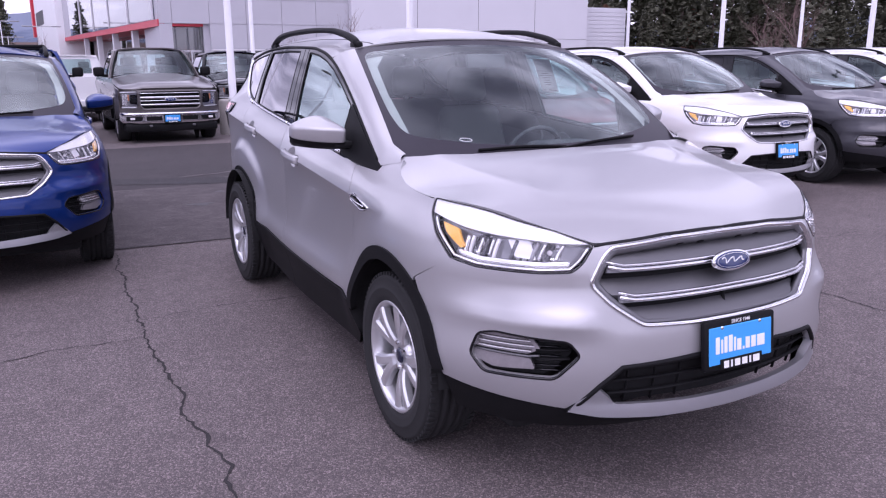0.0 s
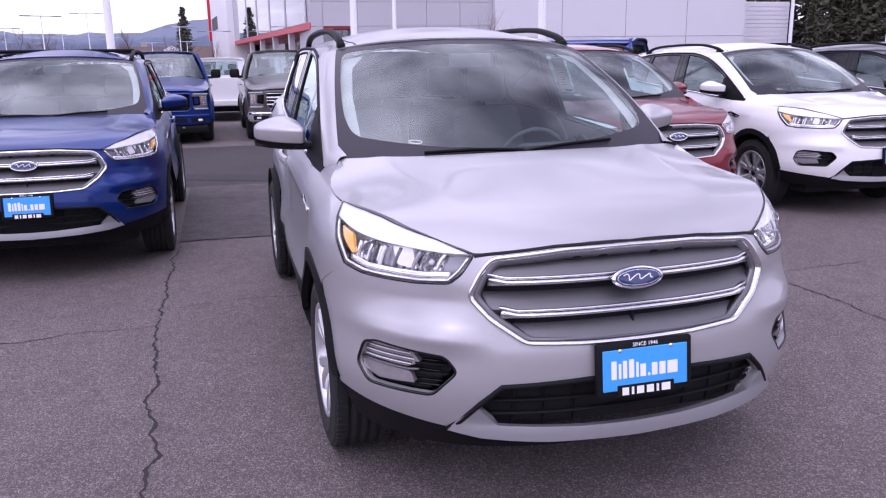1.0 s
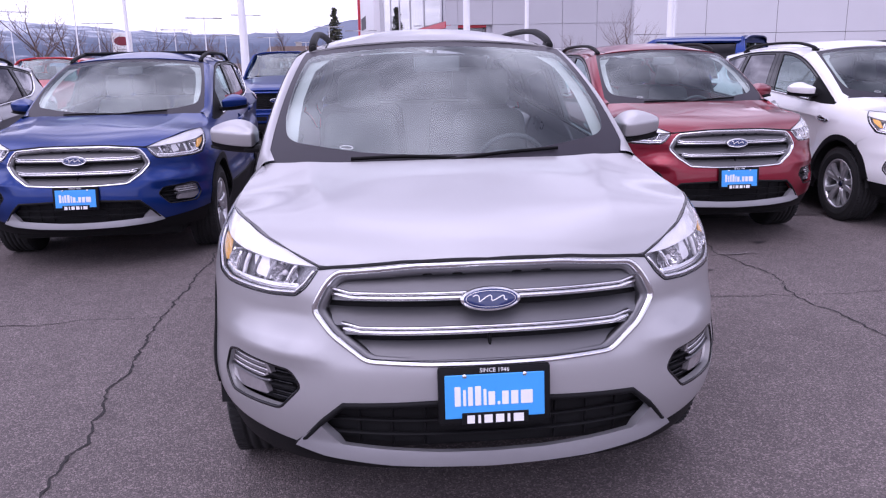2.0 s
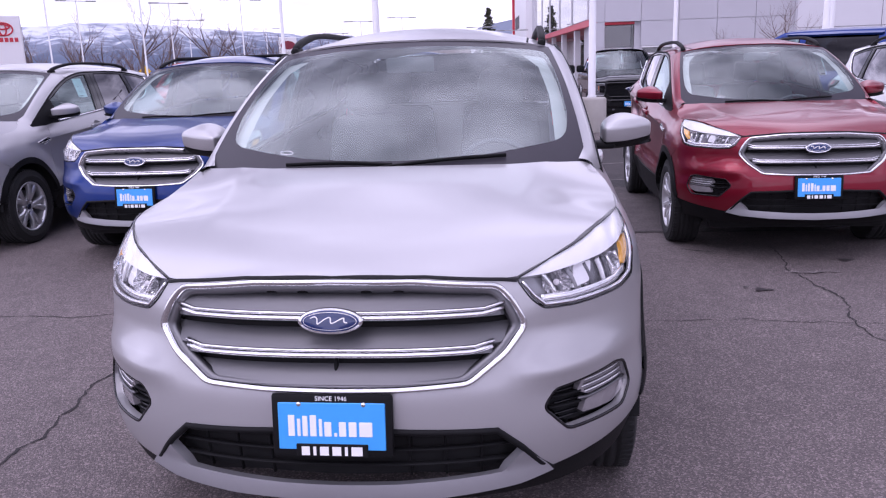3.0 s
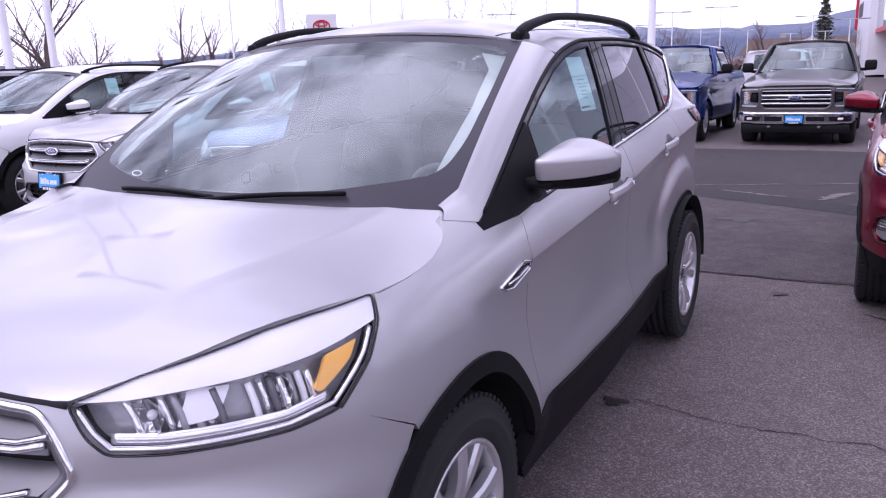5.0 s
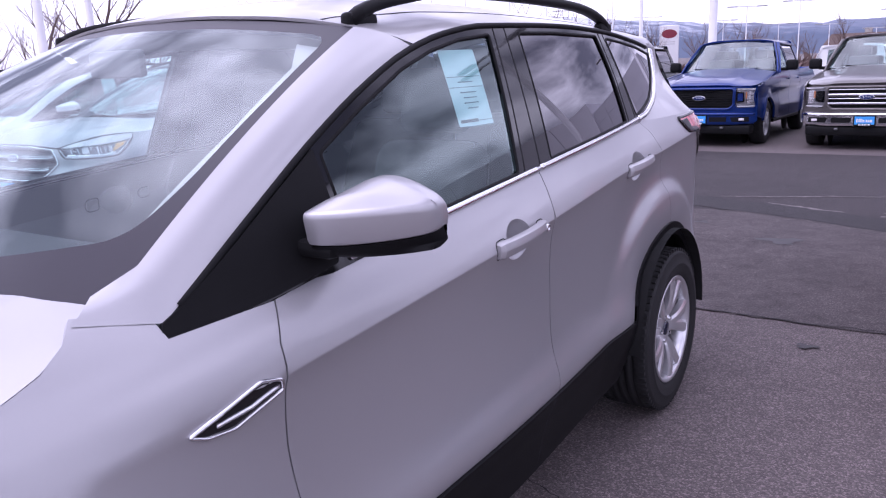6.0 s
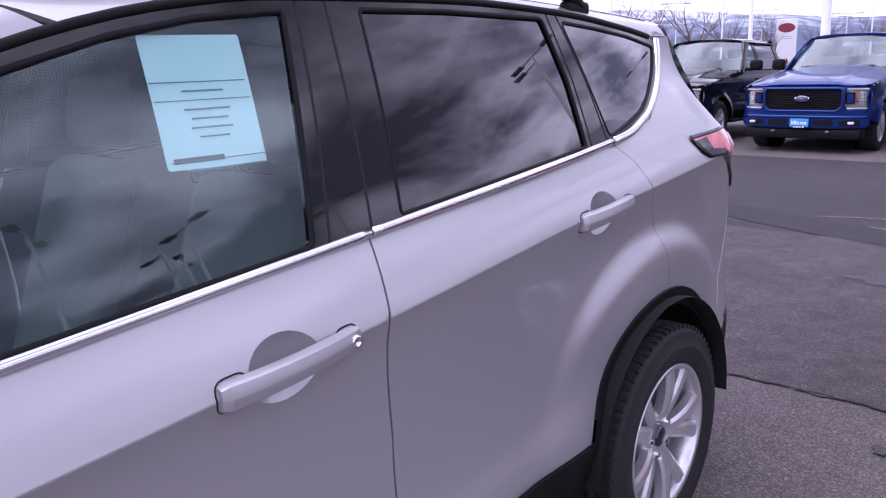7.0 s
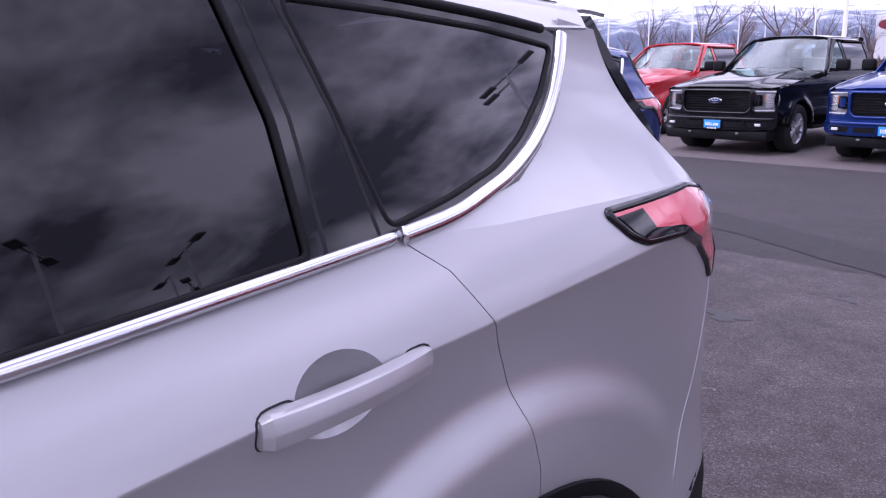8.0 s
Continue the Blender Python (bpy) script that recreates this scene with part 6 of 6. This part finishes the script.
for heading, far, top in ((-43.5, 46, 8), (-40.2, 60, 8), (-33.6, 55, 8), (-31.3, 70, 8), (-28.0, 48, 7), (-25.6, 66, 7.5), (-24.2, 80, 7), (-21.0, 58, 7), (-18.9, 90, 6.5), (-14.0, 95, 6), (-12.4, 70, 6),
                          (-10.6, 100, 5.5), (-9.3, 84, 7), (-7.6, 100, 5.2), (-5.0, 110, 4.8), (-3.6, 80, 5.6), (-2.9, 96, 4.6), (-1.4, 75, 5)):
    light_pole(1 + far * math.sin(radians(heading)), far * math.cos(radians(heading)), top, .06, 2, 0, 15 - heading)


def reflected_poles():
    """The car park goes on behind the walk, with more poles."""
    for x, y in ((19, 8), (26, 16), (33, 26), (38, 5), (22, -6), (45, 18), (14, -18), (-8, -24), (-22, -10), (0, -34)):
        light_pole(x, y, 9.5, .10, 2, 0, 35)


reflected_poles()

# ---- showroom ----
PANEL_GREY = material("cladding_panel", (0.46, 0.46, 0.50), 0.5, vary=0.05, scale=0.6)
PANEL_LIGHT = material("light_panel", (0.62, 0.62, 0.66), 0.55, vary=0.04, scale=0.5)
PANEL_WHITE = material("white_panel", (0.78, 0.78, 0.80), 0.4, vary=0.03, scale=0.6)
STRIPE_RED = material("stripe_red", (0.55, 0.03, 0.05), 0.4, vary=0.05)
GLASS_WALL = glass("showroom_glass", (0.35, 0.38, 0.42), (1, 1, 1), 0.14)
ROOM_DARK = material("room_dark", (0.10, 0.10, 0.11), 0.8, vary=0.3, scale=1.5)


def box_part(name, lo, hi, mat, parent, bevel=0.0, label=""):
    bm = bmesh.new()
    block(bm, lo, hi, bevel)
    return part(name, bm, mat, parent, label)


def build_showroom():
    b = tagged(empty("showroom"), "grey panelled showroom with a red canopy stripe", "building")
    b.matrix_basis = pose(0, 0, -.5)
    # front wall round the doorway, in panels with joints
    core = box_part("front_wall", (6.4, 40.3, 0), (14.0, 46, 8.5), PANEL_GREY, b)
    box_part("front_wall", (3.9, 40.3, 0), (4.55, 46, 8.5), PANEL_GREY, b)
    box_part("front_wall", (4.55, 40.3, 3.75), (6.4, 46, 8.5), PANEL_GREY, b)
    box_part("room_back", (4.5, 44.5, 0), (6.5, 45, 3.8), ROOM_DARK, b)
    edges_x = [3.9, 4.55, 6.4, 8.3, 10.2, 12.1, 14.0]
    edges_z = [0, 1.25, 2.5, 3.75, 5.0, 6.25, 7.5, 8.5]
    for i in range(len(edges_x) - 1):
        for j in range(len(edges_z) - 1):
            if i == 1 and j < 3:
                continue
            if 2 <= i <= 4 and j == 1:
                continue
            box_part("wall_panel", (edges_x[i] + .012, 40.24, edges_z[j] + .012), (edges_x[i + 1] - .012, 40.30, edges_z[j + 1] - .012), PANEL_GREY, core)
    # doorway frame and door
    door = empty("entrance_door")
    door.parent = b
    for x0, x1, z0, z1 in ((4.55, 4.63, 0, 3.75), (6.32, 6.4, 0, 3.75), (4.63, 6.32, 2.35, 2.45), (5.5, 5.56, 0, 2.35)):
        box_part("door_frame", (x0, 41.0, z0), (x1, 41.1, z1), PANEL_LIGHT, door)
    box_part("door_glass", (4.63, 41.04, 0), (6.32, 41.05, 3.75), GLASS_WALL, door)
    # low band of windows
    for i, x in enumerate((6.5, 8.4, 10.3)):
        win = empty("window")
        win.parent = b
        box_part("pane", (x, 40.27, 1.45), (x + 1.6, 40.29, 2.4), GLASS_WALL, win)
        box_part("pane_back", (x, 40.285, 1.40), (x + 1.7, 40.298, 2.45), ROOM_DARK, win)
        for z in (1.38, 1.75, 2.08, 2.42):
            box_part("frame", (x - .05, 40.2, z), (x + 1.75, 40.27, z + .06), PANEL_WHITE, win)
    # lighter hall and ribbed shed
    box_part("hall_wall", (14.0, 39.8, 0), (30.0, 47, 9.5), PANEL_LIGHT, b)
    for z in (1.9, 3.1):
        box_part("wall_joint", (14.02, 39.79, z), (29.98, 39.801, z + .02), ROOM_DARK, b)
    for x in (18, 22, 26):
        box_part("wall_joint", (x, 39.79, .1), (x + .02, 39.801, 9.4), ROOM_DARK, b)
    shed = box_part("shed_wall", (30.0, 41.4, 0), (34.4, 47, 5.2), PANEL_LIGHT, b)
    for k in range(20):
        box_part("shed_board", (30.0, 41.36, .05 + k * .255), (34.4, 41.40, .05 + k * .255 + .225), PANEL_LIGHT, shed, .008)
    # angled entrance side: white pylon, glass above, red stripe, dark recess below
    a, e = Vector((3.9, 40.3, 0)), Vector((-.6, 104, 0))
    d = (e - a).normalized()
    turn = Matrix.Translation(a) @ Matrix.Rotation(math.atan2(d.y, d.x), 4, "Z")
    length = (e - a).length

    def angled(name, lo, hi, mat, label=""):
        bm = bmesh.new()
        block(bm, lo, hi, 0, turn)
        return part(name, bm, mat, b, label)
    angled("side_wall", (0, -5, 0), (length, -2.2, 8.5), PANEL_GREY)
    angled("canopy", (0, -2.2, 3.75), (length * .62, 0, 8.5), PANEL_GREY)
    angled("red_stripe", (-.02, -2.2, 3.62), (length * .66, .05, 3.95), STRIPE_RED, "red canopy stripe")
    angled("upper_glass", (.8, .01, 3.98), (length * .55, .06, 8.4), GLASS_WALL)
    for k in range(5):
        angled("mullion", (.8 + k * 6.8, .05, 3.96), (1.0 + k * 6.8, .12, 8.4), PANEL_LIGHT)
        angled("column", (.9 + k * 6.8, -.45, 0), (1.4 + k * 6.8, -.12, 3.62), PANEL_LIGHT)
    angled("entrance_glass", (0.2, -2.19, 0), (length * .9, -2.12, 3.6), GLASS_WALL)
    angled("pylon", (length * .62, -1.9, 0), (length * .80, .6, 16.0), PANEL_WHITE, "tall white entrance pylon")
    angled("pylon_edge", (length * .98, .25, 4.5), (length, .75, 16.0), STRIPE_RED)
    angled("pylon_wing", (length * .80, -1.2, 0), (length * .97, .5, 16.0), PANEL_WHITE)
    angled("pylon_sign", (length * .81, .5, 5.6), (length * .94, .56, 7.0), ROOM_DARK)


build_showroom()


def build_house():
    h = tagged(empty("house"), "low brown-roofed house far across the road", "house")
    h.matrix_basis = pose(-7.5, 112, -.72)
    box_part("wall", (-7, 0, 0), (7, 8, 2.4), PANEL_LIGHT, h)
    bm = bmesh.new()
    v = [bm.verts.new(q) for q in ((-7.6, -.6, 2.3), (7.6, -.6, 2.3), (7.6, 8.6, 2.3), (-7.6, 8.6, 2.3), (-6.8, 4, 4.4), (6.8, 4, 4.4))]
    for q in ((0, 1, 5, 4), (1, 2, 5), (2, 3, 4, 5), (3, 0, 4), (3, 2, 1, 0)):
        bm.faces.new([v[i] for i in q])
    rf = part("roof", bm, material("brown_shingle", (0.12, 0.085, 0.075), 0.9, vary=0.2, scale=3), h)
    bm = bmesh.new()
    block(bm, (.2, .2, 2.9), (2.2, 3, 3.9), 0)
    block(bm, (.1, .1, 3.9), (2.3, 3.2, 4.4), 0, None, 2, (.05, 1))
    part("dormer", bm, PANEL_WHITE, rf)
    box_part("chimney", (-3, 4, 3.6), (-2.2, 4.8, 5.0), CONCRETE, rf)
    box_part("window_pane", (.8, .15, 3.1), (1.6, .19, 3.7), ROOM_DARK, h)


build_house()


# ---- signs ----
def sign_pylon(x, y, width, height, red, oval_sign, label):
    z = ground_z(y)
    s = tagged(empty("pylon_sign"), label, "sign")
    s.matrix_basis = pose(x, y, z, 0, 0, math.degrees(math.atan2(-x + 1, y + 2)))
    bm = bmesh.new()
    block(bm, (-width / 2, -.12, 0), (width / 2, .12, height), .06, segments=3)
    part("panel", bm, PANEL_WHITE, s)
    if oval_sign:
        bm = oval(bmesh.new(), width * .40, height * .085, .02, -.125, m=Matrix.Translation((0, 0, height * .84)))
        part("emblem", bm, red, s, "dark red oval emblem")
        for k in (.68, .64):
            box_part("lettering_bar", (-width * .3, -.135, height * k), (width * .3, -.121, height * k + .05), LAMP_HEAD, s)
    else:
        zc = height - .55
        for rx, rz, dx, dz in ((.36, .25, 0, 0), (.13, .24, 0, 0), (.25, .09, 0, .09)):
            pts = [(dx + rx * math.cos(a), -.135, zc + dz + rz * math.sin(a)) for a in np.linspace(0, 2 * math.pi, 36, endpoint=False)]
            v, f = sweep(pts, [(-.028, -.01), (-.028, .012), (.028, .012), (.028, -.01)], [(0, -1, 0)] * 36, True)
            mesh_part("emblem_ring", v, f, red, s)
        for k in range(6):
            box_part("lettering_bar", (-.52 + k * .18, -.135, zc - .50), (-.52 + k * .18 + .13, -.121, zc - .33), red, s)
    return s


sign_pylon(-20.6, 28.3, 1.36, 4.25, STRIPE_RED, False, "white pylon sign with red ringed emblem")
sign_pylon(-26.8, 88.5, 2.05, 5.6, material("emblem_red", (0.22, 0.02, 0.04), 0.4), True, "white pylon sign with dark red oval")

# ---- trees ----
BARK = material("bark", (0.13, 0.095, 0.085), 0.9, vary=0.3, scale=12, bump=0.5, bump_scale=40)
TWIG = material("twig", (0.15, 0.10, 0.09), 0.9, vary=0.3, scale=3)
NEEDLE = material("needle", (0.070, 0.072, 0.045), 0.8, vary=0.45, scale=1.3, bump_scale=8)
NEEDLE_DRY = material("needle_brown", (0.17, 0.085, 0.055), 0.85, vary=0.4, scale=1.5)


def limb(verts, faces, p, q, r0, r1, sides=5):
    d = (q - p).normalized()
    a = d.orthogonal().normalized()
    b = d.cross(a)
    n = len(verts)
    for c, r in ((p, r0), (q, r1)):
        for i in range(sides):
            t = 2 * math.pi * i / sides
            verts.append(c + a * r * math.cos(t) + b * r * math.sin(t))
    faces += [(n + i, n + (i + 1) % sides, n + sides + (i + 1) % sides, n + sides + i) for i in range(sides)]


def bare_tree_mesh(seed, height, spread=1.0, twigs=5):
    rng = random.Random(seed)
    trunk_v, trunk_f, twig_v, twig_f = [], [], [], []

    def grow(p, d, length, r, level):
        steps = 3
        for k in range(steps):
            d = (d + Vector((rng.uniform(-.16, .16), rng.uniform(-.16, .16), rng.uniform(-.03, .10)))).normalized()
            q = p + d * length / steps
            r2 = r * .82
            limb(trunk_v if level < 2 else twig_v, trunk_f if level < 2 else twig_f, p, q, r, r2, 6 if level < 2 else 3)
            p, r = q, r2
            if level < twigs - 1:
                for _ in range(1 if level else 2):
                    side = Vector((rng.uniform(-1, 1), rng.uniform(-1, 1), rng.uniform(.05, .75))).normalized()
                    grow(p, (d * .55 + side * .75 * spread).normalized(), length * rng.uniform(.50, .72), r * .62, level + 1)
        if level < twigs - 1:
            grow(p, d, length * .62, r * .85, level + 1)
    grow(Vector((0, 0, 0)), Vector((0, 0, 1)), height * .36, height * .020, 0)
    out = []
    for nm, v, f in (("trunk", trunk_v, trunk_f), ("crown", twig_v, twig_f)):
        me = bpy.data.meshes.new(nm)
        me.from_pydata([tuple(c) for c in v], [], f)
        me.materials.append(BARK if nm == "trunk" else TWIG)
        out.append(me)
    return out


def conifer_mesh(seed, height, mat):
    rng = random.Random(seed)
    v, f = [], []
    limb(v, f, Vector((0, 0, 0)), Vector((0, 0, height)), height * .018, .01, 6)
    trunk = bpy.data.meshes.new("trunk")
    trunk.from_pydata([tuple(c) for c in v], [], f)
    trunk.materials.append(BARK)
    v, f = [], []
    for k in range(int(height * 34)):
        t = (k + rng.random()) / (height * 34)
        z = height * (.08 + .92 * t)
        reach = height * .21 * (1 - t) ** .8 * rng.uniform(.55, 1.1) + .12
        a = rng.uniform(0, 2 * math.pi)
        out = Vector((math.cos(a), math.sin(a), -.18 + .3 * t))
        for j in range(9):
            s = .15 + .85 * (j + rng.random()) / 9
            c = Vector((0, 0, z)) + out * reach * s + Vector((rng.uniform(-.12, .12), rng.uniform(-.12, .12), rng.uniform(-.12, .05)))
            size = height * .021 * rng.uniform(.6, 1.3)
            e1 = Vector((rng.uniform(-1, 1), rng.uniform(-1, 1), rng.uniform(-.6, .3))).normalized() * size
            e2 = Vector((rng.uniform(-1, 1), rng.uniform(-1, 1), rng.uniform(-1, .2))).normalized() * size
            n = len(v)
            v += [c - e1, c + e2 * .6, c + e1, c - e2 * .6]
            f.append((n, n + 1, n + 2, n + 3))
    crown = bpy.data.meshes.new("crown")
    crown.from_pydata([tuple(c) for c in v], [], f)
    crown.materials.append(mat)
    return [trunk, crown]


def plant_tree(meshes, x, y, turn, scale, label, group):
    t = tagged(empty("tree"), label, "tree", group)
    t.matrix_basis = pose(x, y, ground_z(y) - .05, 0, 0, turn) @ Matrix.Scale(scale, 4)
    for me in meshes:
        o = new(me.name.split(".")[0], me)
        o.parent = t


BARE = [bare_tree_mesh(11, 7.0), bare_tree_mesh(23, 7.0, 1.2), bare_tree_mesh(37, 7.0, .8)]
CONE = [conifer_mesh(5, 9.0, NEEDLE), conifer_mesh(9, 9.0, NEEDLE), conifer_mesh(14, 9.0, NEEDLE_DRY)]
rng = random.Random(3)
for k, (heading, far, scale) in enumerate(((-56, 34, 1.15), (-52.5, 48, .9), (-60, 40, 1.1), (-63, 46, 1.0), (-47, 60, 1.05), (-44.5, 66, 1.0), (-40, 62, .95), (-37.5, 75, 1.1), (-34.5, 62, .8), (-31.5, 78, 1.0), (-28, 66, 1.05),
                                           (-26.0, 80, 1.0), (-23, 68, 1.0), (-21, 82, 1.0), (-18, 84, .85), (-15.5, 90, .8), (-12.5, 95, .75), (-9.5, 105, .8), (-6, 100, .7), (-3.2, 104, .7), (-1.2, 90, .8))):
    plant_tree(BARE[k % 3], 1 + far * math.sin(radians(heading)), far * math.cos(radians(heading)), 70 * k, scale * (1.3 if -48 < heading < -17 else 1.05), "bare grey-brown tree beyond the car park", "bare trees")
for k in range(34):
    heading, far = -62 + k * 1.78 + rng.uniform(-.6, .6), rng.uniform(86, 112)
    plant_tree(BARE[(k + 1) % 3], 1 + far * math.sin(radians(heading)), far * math.cos(radians(heading)), 53 * k, rng.uniform(.75, 1.15), "bare grey-brown tree along the far road", "bare trees")
for heading, far, scale in ((22.3, 36, .72), (17.5, 37, .55), (10.4, 37.5, .45), (28.5, 38, .5)):
    plant_tree(BARE[1], -2 + far * math.sin(radians(heading)), far * math.cos(radians(heading)), 40 * heading, scale, "small bare tree in front of the showroom", "bare trees")
for k in range(40):
    heading, far = 38.8 + k * .51 + rng.uniform(-.3, .3), rng.uniform(58, 84)
    plant_tree(CONE[k % 3 if k % 4 else 1], -2 + far * math.sin(radians(heading)), far * math.cos(radians(heading)), 47 * k, rng.uniform(.9, 1.5) if k % 3 != 2 else rng.uniform(.45, .7),
               "tall dark green conifer in a belt of trees" if (k % 3 if k % 4 else 1) != 2 else "dry brown conifer in a belt of trees", "conifers")
plant_tree(CONE[0], -4.2, 98.9, 0, .95, "single dark conifer far behind the car park", "conifers")
for heading, far, scale in ((53, 50, 1.0), (51.3, 47, .8)):
    plant_tree(BARE[0], -2 + far * math.sin(radians(heading)), far * math.cos(radians(heading)), 10, scale, "bare grey-brown tree beyond the car park", "bare trees")


# ---- hedge line, hills ----
def scrub(seed, h0, h1, far, count, mat, name, label, size):
    rng = random.Random(seed)
    v, f = [], []
    for k in range(count):
        a = radians(rng.uniform(h0, h1))
        d = far * rng.uniform(.9, 1.12)
        top = rng.uniform(.8, 2.3) * (.7 + .5 * noise.noise((a * 14, 0, seed)))
        c = Vector((d * math.sin(a), d * math.cos(a), -.9 + max(.1, top) * rng.random()))
        for _ in range(5):
            e1 = Vector((rng.uniform(-1, 1), rng.uniform(-1, 1), rng.uniform(-1, 1))) * size
            e2 = Vector((rng.uniform(-1, 1), rng.uniform(-1, 1), rng.uniform(0, 1.5))) * size
            n = len(v)
            p = c + Vector((rng.uniform(-1, 1), rng.uniform(-1, 1), rng.uniform(-.4, .4))) * .6
            v += [p - e1 * .5, p + e2, p + e1 * .5]
            f.append((n, n + 1, n + 2))
    ob = mesh_part(name, v, f, mat, smooth=False)
    return tagged(ob, label, "shrubs", "", "stuff")


scrub(1, -68, -2, 92, 5200, TWIG, "hedge", "bare brown scrub along the far road", .55)
scrub(2, -68, -50, 70, 700, NEEDLE, "evergreen_shrubs", "dark evergreen shrubs beyond the car park", .5)
scrub(3, 36, 60, 52, 1500, NEEDLE_DRY, "dry_shrubs", "dry reddish shrubs under conifers", .45)


def hill_material():
    m = bpy.data.materials.new("far_hill")
    m.use_nodes = True
    tree = m.node_tree
    p = tree.nodes["Principled BSDF"]
    p.inputs["Roughness"].default_value = 1.0
    p.inputs["Specular IOR Level"].default_value = 0.0
    node, link = nodes_of(tree)
    coord = node("ShaderNodeTexCoord")
    split = node("ShaderNodeSeparateXYZ")
    link(coord.outputs["Object"], split.inputs[0])
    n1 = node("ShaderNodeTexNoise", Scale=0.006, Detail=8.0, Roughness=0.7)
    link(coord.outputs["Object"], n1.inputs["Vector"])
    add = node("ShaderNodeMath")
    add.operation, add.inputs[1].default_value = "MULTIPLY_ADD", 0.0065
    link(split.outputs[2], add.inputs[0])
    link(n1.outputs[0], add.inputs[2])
    # the blue-grey haze of distance is put into the slope colours
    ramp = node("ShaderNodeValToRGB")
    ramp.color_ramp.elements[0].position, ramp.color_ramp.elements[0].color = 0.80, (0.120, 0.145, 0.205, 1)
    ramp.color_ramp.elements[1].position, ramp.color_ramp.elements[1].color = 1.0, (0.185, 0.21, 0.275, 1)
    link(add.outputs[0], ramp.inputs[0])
    snow = node("ShaderNodeValToRGB")
    snow.color_ramp.elements[0].position, snow.color_ramp.elements[0].color = 0.50, (0, 0, 0, 1)
    snow.color_ramp.elements[1].position, snow.color_ramp.elements[1].color = 0.66, (1, 1, 1, 1)
    n2 = node("ShaderNodeTexNoise", Scale=0.011, Detail=9.0, Roughness=0.72)
    link(coord.outputs["Object"], n2.inputs["Vector"])
    high = node("ShaderNodeMath")
    high.operation, high.inputs[1].default_value, high.inputs[2].default_value = "MULTIPLY_ADD", 0.0022, -0.17
    link(split.outputs[2], high.inputs[0])
    both = node("ShaderNodeMath")
    both.operation = "ADD"
    link(n2.outputs[0], both.inputs[0])
    link(high.outputs[0], both.inputs[1])
    link(both.outputs[0], snow.inputs[0])
    # the snow lies on the western range only
    west = node("ShaderNodeMapRange")
    west.inputs["From Min"].default_value, west.inputs["From Max"].default_value = -300.0, -900.0
    link(split.outputs[0], west.inputs["Value"])
    cover = node("ShaderNodeMath")
    cover.operation = "MULTIPLY"
    link(snow.outputs[0], cover.inputs[0])
    link(west.outputs[0], cover.inputs[1])
    mix = node("ShaderNodeMixRGB")
    link(cover.outputs[0], mix.inputs[0])
    link(ramp.outputs[0], mix.inputs[1])
    # snow greyed and blued by the same painted haze
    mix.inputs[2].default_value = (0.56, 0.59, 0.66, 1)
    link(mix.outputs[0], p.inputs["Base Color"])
    return m


RIDGE = spline([(-100, .6), (-70, .5), (-58, .9), (-50, 1.1), (-41, 1.75), (-35, 2.9), (-29, 3.45), (-25, 3.2), (-20, 2.8), (-14, 2.3), (-9, 2.1), (-5, 2.15), (-2, 2.8), (1, 3.1), (5, 2.8), (20, 1.8), (45, 2.4), (60, 2.8), (80, 2.0), (110, 1.2)])


def build_hills():
    verts, cols, rows = [], 260, 16
    for i in range(cols):
        a = -100 + 210 * i / (cols - 1)
        top = 2900 * math.tan(radians(float(RIDGE(a)))) * (1 + .05 * noise.noise((a * .35, 1, 0)) + .025 * noise.noise((a * 1.3, 4, 0)))
        for j in range(rows):
            t = j / (rows - 1)
            d = 1700 + 1200 * t
            wob = 24 * noise.noise((a * .6, t * 4, 2)) * t * (1 - t) * 4
            z = -10 + top * t ** 1.25 + wob + 8 * noise.noise((a * 2.2, t * 9, 5)) * t
            verts.append((d * math.sin(radians(a)), d * math.cos(radians(a)), z))
    faces = [(i * rows + j, (i + 1) * rows + j, (i + 1) * rows + j + 1, i * rows + j + 1) for i in range(cols - 1) for j in range(rows - 1)]
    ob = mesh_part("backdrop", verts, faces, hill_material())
    tagged(ob, "snow-dusted hills on the horizon, coloured blue-grey with haze", "hills", "", "structure")


build_hills()


# ---- warning sign beyond the car park ----
def warning_sign(x, y):
    sign = tagged(empty("road_sign"), "small yellow diamond warning sign on a post", "sign")
    sign.matrix_basis = pose(x, y, ground_z(y), 0, 0, 27)
    v, f = lathe([(0, .03), (2.5, .03), (2.5, .001)], 8, "z")
    mesh_part("post", v, f, LAMP_HEAD, sign)
    bm = bmesh.new()
    block(bm, (-.42, -.05, -.42), (.42, -.03, .42), .01, Matrix.Translation((0, 0, 2.3)) @ Matrix.Rotation(radians(45), 4, "Y"))
    part("plate", bm, material("sign_yellow", (0.75, 0.45, 0.02), 0.5, vary=0.05), sign, "yellow diamond plate")


warning_sign(-37.7, 75)
